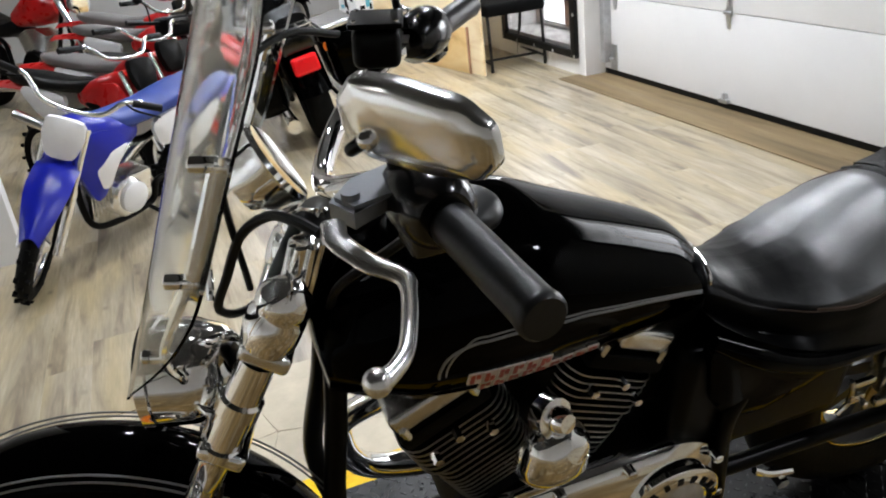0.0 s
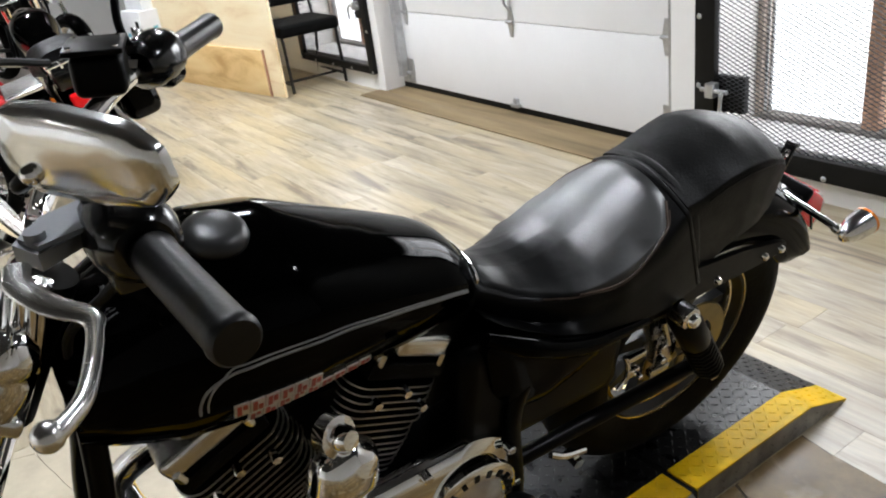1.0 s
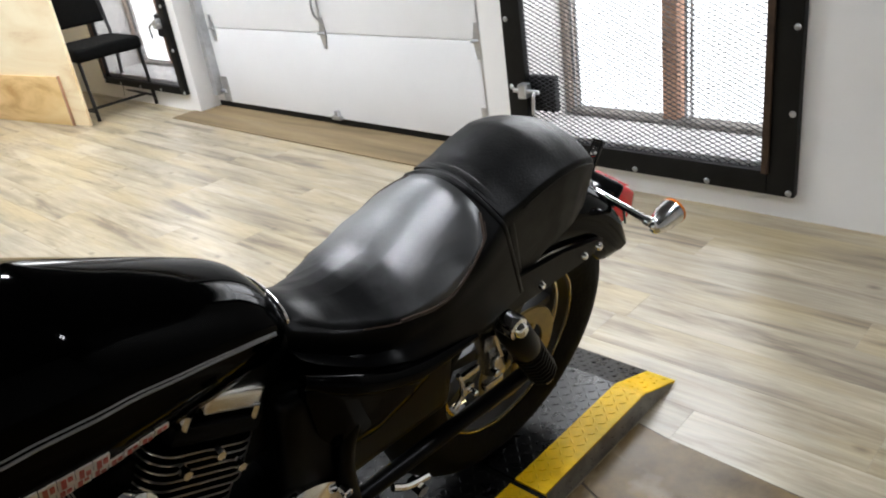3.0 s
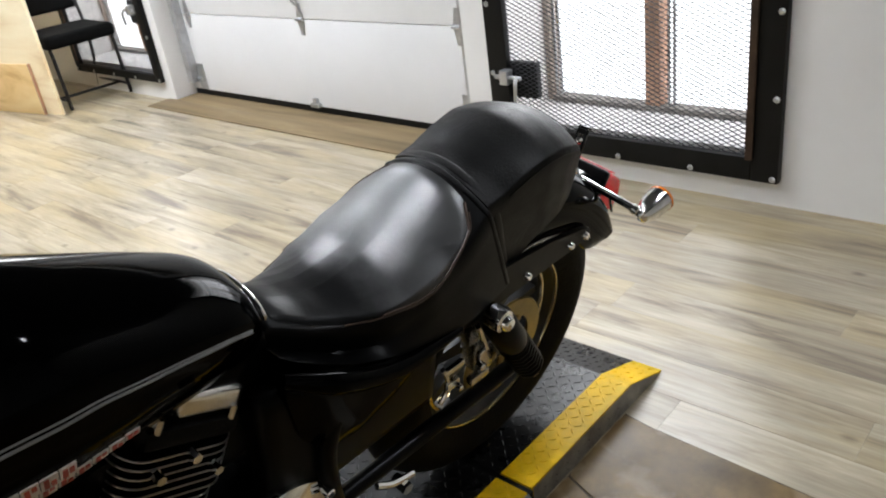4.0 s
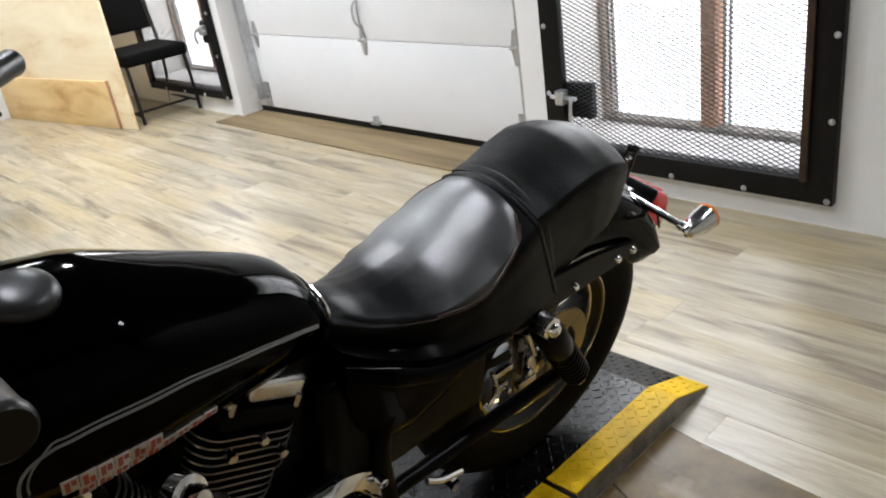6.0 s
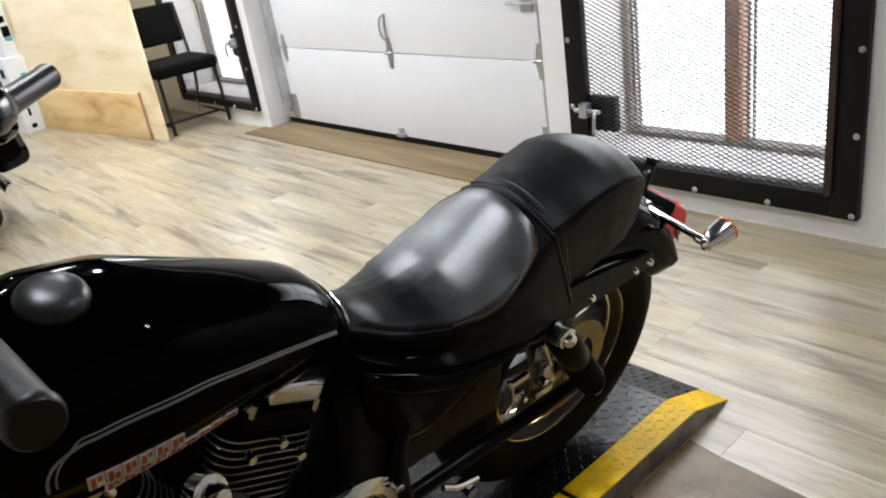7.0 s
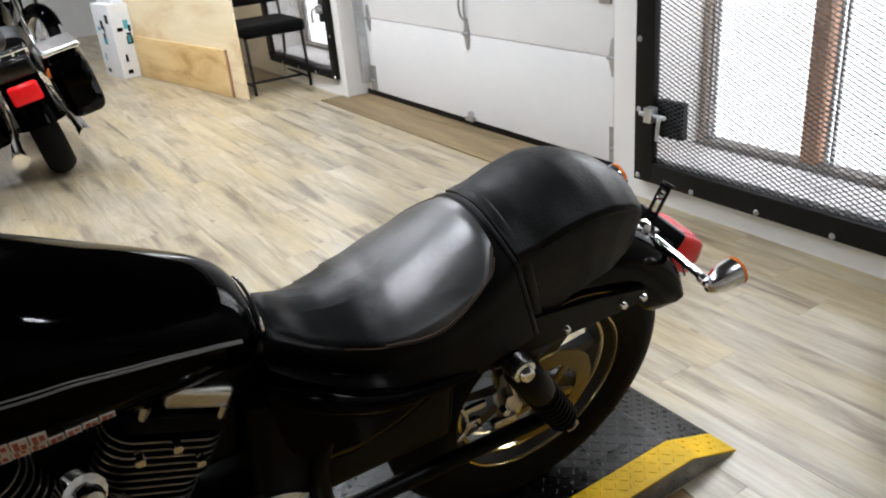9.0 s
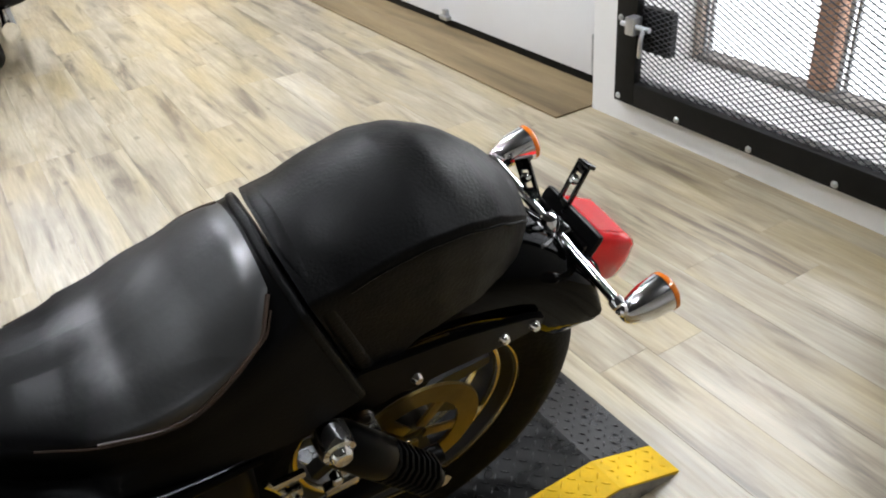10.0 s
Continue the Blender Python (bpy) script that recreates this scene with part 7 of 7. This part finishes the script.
# ---- flooring pieces ----
random.seed(5)
PW, PL = 0.150, 1.22
STONES = [(3.27, 5.6, -2.2, 1.86), (1.85, 3.27, -2.2, 1.48)]


plank_mesh = {}


def plank_data(ln):
    k = round(ln, 2)
    if k not in plank_mesh:
        bm = bmesh.new()
        box(bm, 0.0002, k - 0.0002, 0.0002, PW - 0.0002, -0.010, 0.0, bevel=0.0004, seg=1)
        me = bpy.data.meshes.new("plank")
        bm.to_mesh(me)
        bm.free()
        me.materials.append(M_PLANK)
        plank_mesh[k] = me
    return plank_mesh[k]


far = bmesh.new()
count = 0
y = Y_S
while y < WALL_Y + 0.15:
    x = X_W - random.random() * PL
    while x < X_E:
        a, b = max(x, X_W), min(x + PL, X_E)
        x += PL
        # cut back where the flagstones lie
        spans = [(a, b)]
        for sa, sb, sc, sd in STONES:
            if sc <= y + PW / 2 <= sd:
                out = []
                for p, q in spans:
                    if q <= sa or p >= sb:
                        out.append((p, q))
                    else:
                        if p < sa:
                            out.append((p, sa))
                        if q > sb:
                            out.append((sb, q))
                spans = out
        for p, q in spans:
            if q - p < 0.03:
                continue
            if -1.2 < p < 4.2 and 1.75 < y < 3.65 and count < 300:
                count += 1
                ob = new("plank", plank_data(round(q - p, 1) if q - p > 0.2 else q - p))
                ob.scale.x = (q - p) / (round(q - p, 1) if q - p > 0.2 else round(q - p, 2))
                ob.location = (p, y, 0)
                ob.parent = floor
            else:
                box(far, p + 0.0002, q - 0.0002, y + 0.0002, y + PW - 0.0002, -0.010, 0.0)
    y += PW
fl = part("planks", far, M_PLANK_JOINED, floor, smooth=False)
tagged(fl, kind="stuff")

M_STONE_PALE = mat("pale_flagstone", (0.50, 0.44, 0.33), 0.40, var=0.25, scale=3.2, bump=0.12, bump_scale=18, rvar=0.3, spec=0.25)
# flagstones: a jittered grid of polygons with recessed joints
M_STONE = mat("polished_flagstone", (0.22, 0.148, 0.062), 0.34, var=0.65, scale=3.2, bump=0.12, bump_scale=18, rvar=0.3, spec=0.25)
# pale worn patches with soft edges
_nt = M_STONE.node_tree
_b = _nt.nodes["Principled BSDF"]
_src = _b.inputs["Base Color"].links[0].from_socket
_n = _nt.nodes.new("ShaderNodeTexNoise")
_n.inputs["Scale"].default_value, _n.inputs["Detail"].default_value, _n.inputs["Distortion"].default_value = 5.5, 4, 0.8
_tc = _nt.nodes.new("ShaderNodeTexCoord")
_nt.links.new(_tc.outputs["Object"], _n.inputs["Vector"])
_r = _nt.nodes.new("ShaderNodeMapRange")
_r.inputs["From Min"].default_value, _r.inputs["From Max"].default_value, _r.inputs["To Max"].default_value = 0.54, 0.68, 0.8
_nt.links.new(_n.outputs["Fac"], _r.inputs["Value"])
_x = _nt.nodes.new("ShaderNodeMix")
_x.data_type = 'RGBA'
_x.inputs[7].default_value = (0.46, 0.38, 0.26, 1)
_nt.links.new(_r.outputs[0], _x.inputs[0])
_nt.links.new(_src, _x.inputs[6])
# a tone of its own for each stone
_o = _nt.nodes.new("ShaderNodeObjectInfo")
_k = _nt.nodes.new("ShaderNodeValToRGB")
_k.color_ramp.elements[0].color, _k.color_ramp.elements[1].color = (0.85, 0.80, 0.72, 1), (1.15, 1.14, 1.10, 1)
_nt.links.new(_o.outputs["Random"], _k.inputs[0])
_y = _nt.nodes.new("ShaderNodeMix")
_y.data_type, _y.blend_type = 'RGBA', 'MULTIPLY'
_y.inputs[0].default_value = 1.0
_nt.links.new(_x.outputs[2], _y.inputs[6])
_nt.links.new(_k.outputs[0], _y.inputs[7])
_nt.links.new(_y.outputs[2], _b.inputs["Base Color"])
pts = {}
S = 0.46


def corner(i, j):
    if (i, j) not in pts:
        pts[i, j] = (i * S + random.uniform(-0.17, 0.17), j * S + random.uniform(-0.17, 0.17))
    return pts[i, j]


def clip(poly, r):
    def cut(p, inside, meet):
        out = []
        for u, v in zip(p, p[1:] + p[:1]):
            if inside(u):
                out.append(u)
                if not inside(v):
                    out.append(meet(u, v))
            elif inside(v):
                out.append(meet(u, v))
        return out
    for ax, lim, sg in ((0, r[0], 1), (0, r[1], -1), (1, r[2], 1), (1, r[3], -1)):
        poly = cut(poly, lambda u: sg * (u[ax] - lim) >= 0, lambda u, v: tuple(u[k] + (v[k] - u[k]) * (lim - u[ax]) / (v[ax] - u[ax]) for k in (0, 1))) if poly else poly
    return poly


for reg in STONES:
    for i in range(int(reg[0] / S) - 1, int(reg[1] / S) + 2):
        for j in range(int(reg[2] / S) - 2, int(reg[3] / S) + 2):
            poly = clip([corner(i, j), corner(i + 1, j), corner(i + 1, j + 1), corner(i, j + 1)], reg)
            if len(poly) < 3:
                continue
            cx = sum(p[0] for p in poly) / len(poly)
            cy = sum(p[1] for p in poly) / len(poly)
            area = abs(sum(a[0] * b[1] - b[0] * a[1] for a, b in zip(poly, poly[1:] + poly[:1]))) / 2
            if area < 0.004:
                continue
            dense = []
            for a, b in zip(poly, poly[1:] + poly[:1]):
                ln = math.hypot(b[0] - a[0], b[1] - a[1])
                n = max(1, int(ln / 0.06))
                for k in range(n):
                    dense.append((a[0] + (b[0] - a[0]) * k / n, a[1] + (b[1] - a[1]) * k / n))
            bm = bmesh.new()
            ins = [(p[0] + (cx - p[0]) * 0.004, p[1] + (cy - p[1]) * 0.004) for p in dense]
            ins = [(p[0] + 0.008 * noise.noise((p[0] * 9, p[1] * 9, 0)), p[1] + 0.008 * noise.noise((p[0] * 9, p[1] * 9, 7))) for p in ins]
            outline(bm, ins, 0.011, Matrix.Translation((0, 0, -0.0115)), bevel=0.0015)
            part("flagstone", bm, M_STONE_PALE if cx < 2.55 else M_STONE, floor, angle=30)
# large large irregular slabs laid over the planks beside the stand
SLABS = (
         [(3.268, 2.430), (3.349, 2.417), (3.55, 2.407), (3.735, 2.396), (3.705, 2.30), (3.62, 2.207), (3.532, 2.205), (3.465, 2.113), (3.39, 2.137), (3.286, 2.178), (3.268, 2.184)],
         [(3.268, 2.177), (3.286, 2.171), (3.388, 2.130), (3.458, 2.104), (3.55, 2.0), (3.47, 1.862), (3.268, 1.862)],
         [(3.470, 2.108), (3.537, 2.198), (3.623, 2.200), (3.711, 2.293), (3.86, 2.10), (3.80, 1.862), (3.477, 1.862), (3.558, 2.0)])
for poly in SLABS:
    dense = []
    for a, b in zip(poly, poly[1:] + poly[:1]):
        n = max(1, int(math.hypot(b[0] - a[0], b[1] - a[1]) / 0.02))
        dense += [(a[0] + (b[0] - a[0]) * k / n, a[1] + (b[1] - a[1]) * k / n) for k in range(n)]
    dense = [(x + 0.004 * noise.noise((x * 30, y * 30, 0)), y + 0.004 * noise.noise((x * 30, y * 30, 7))) for x, y in dense]
    bm = bmesh.new()
    outline(bm, dense, 0.0030, Matrix.Translation((0, 0, 0.0006)), bevel=0.0012)
    part("flagstone", bm, M_STONE, floor, angle=30)
# dark mortar bed, below the stones' faces
bm = bmesh.new()
for x0, x1, y0, y1 in STONES:
    box(bm, x0 + 0.001, x1 - 0.001, y0, y1 - 0.001, -0.0118, -0.0045)
outline(bm, [(3.268, 2.434), (3.349, 2.421), (3.55, 2.411), (3.730, 2.401), (3.707, 2.296), (3.855, 2.10), (3.795, 1.866), (3.268, 1.866)], 0.0012, Matrix.Translation((0, 0, 0.0003)))
part("mortar", bm, mat("dark_mortar", (0.07, 0.05, 0.03), 0.9, var=0.4), floor, smooth=False)
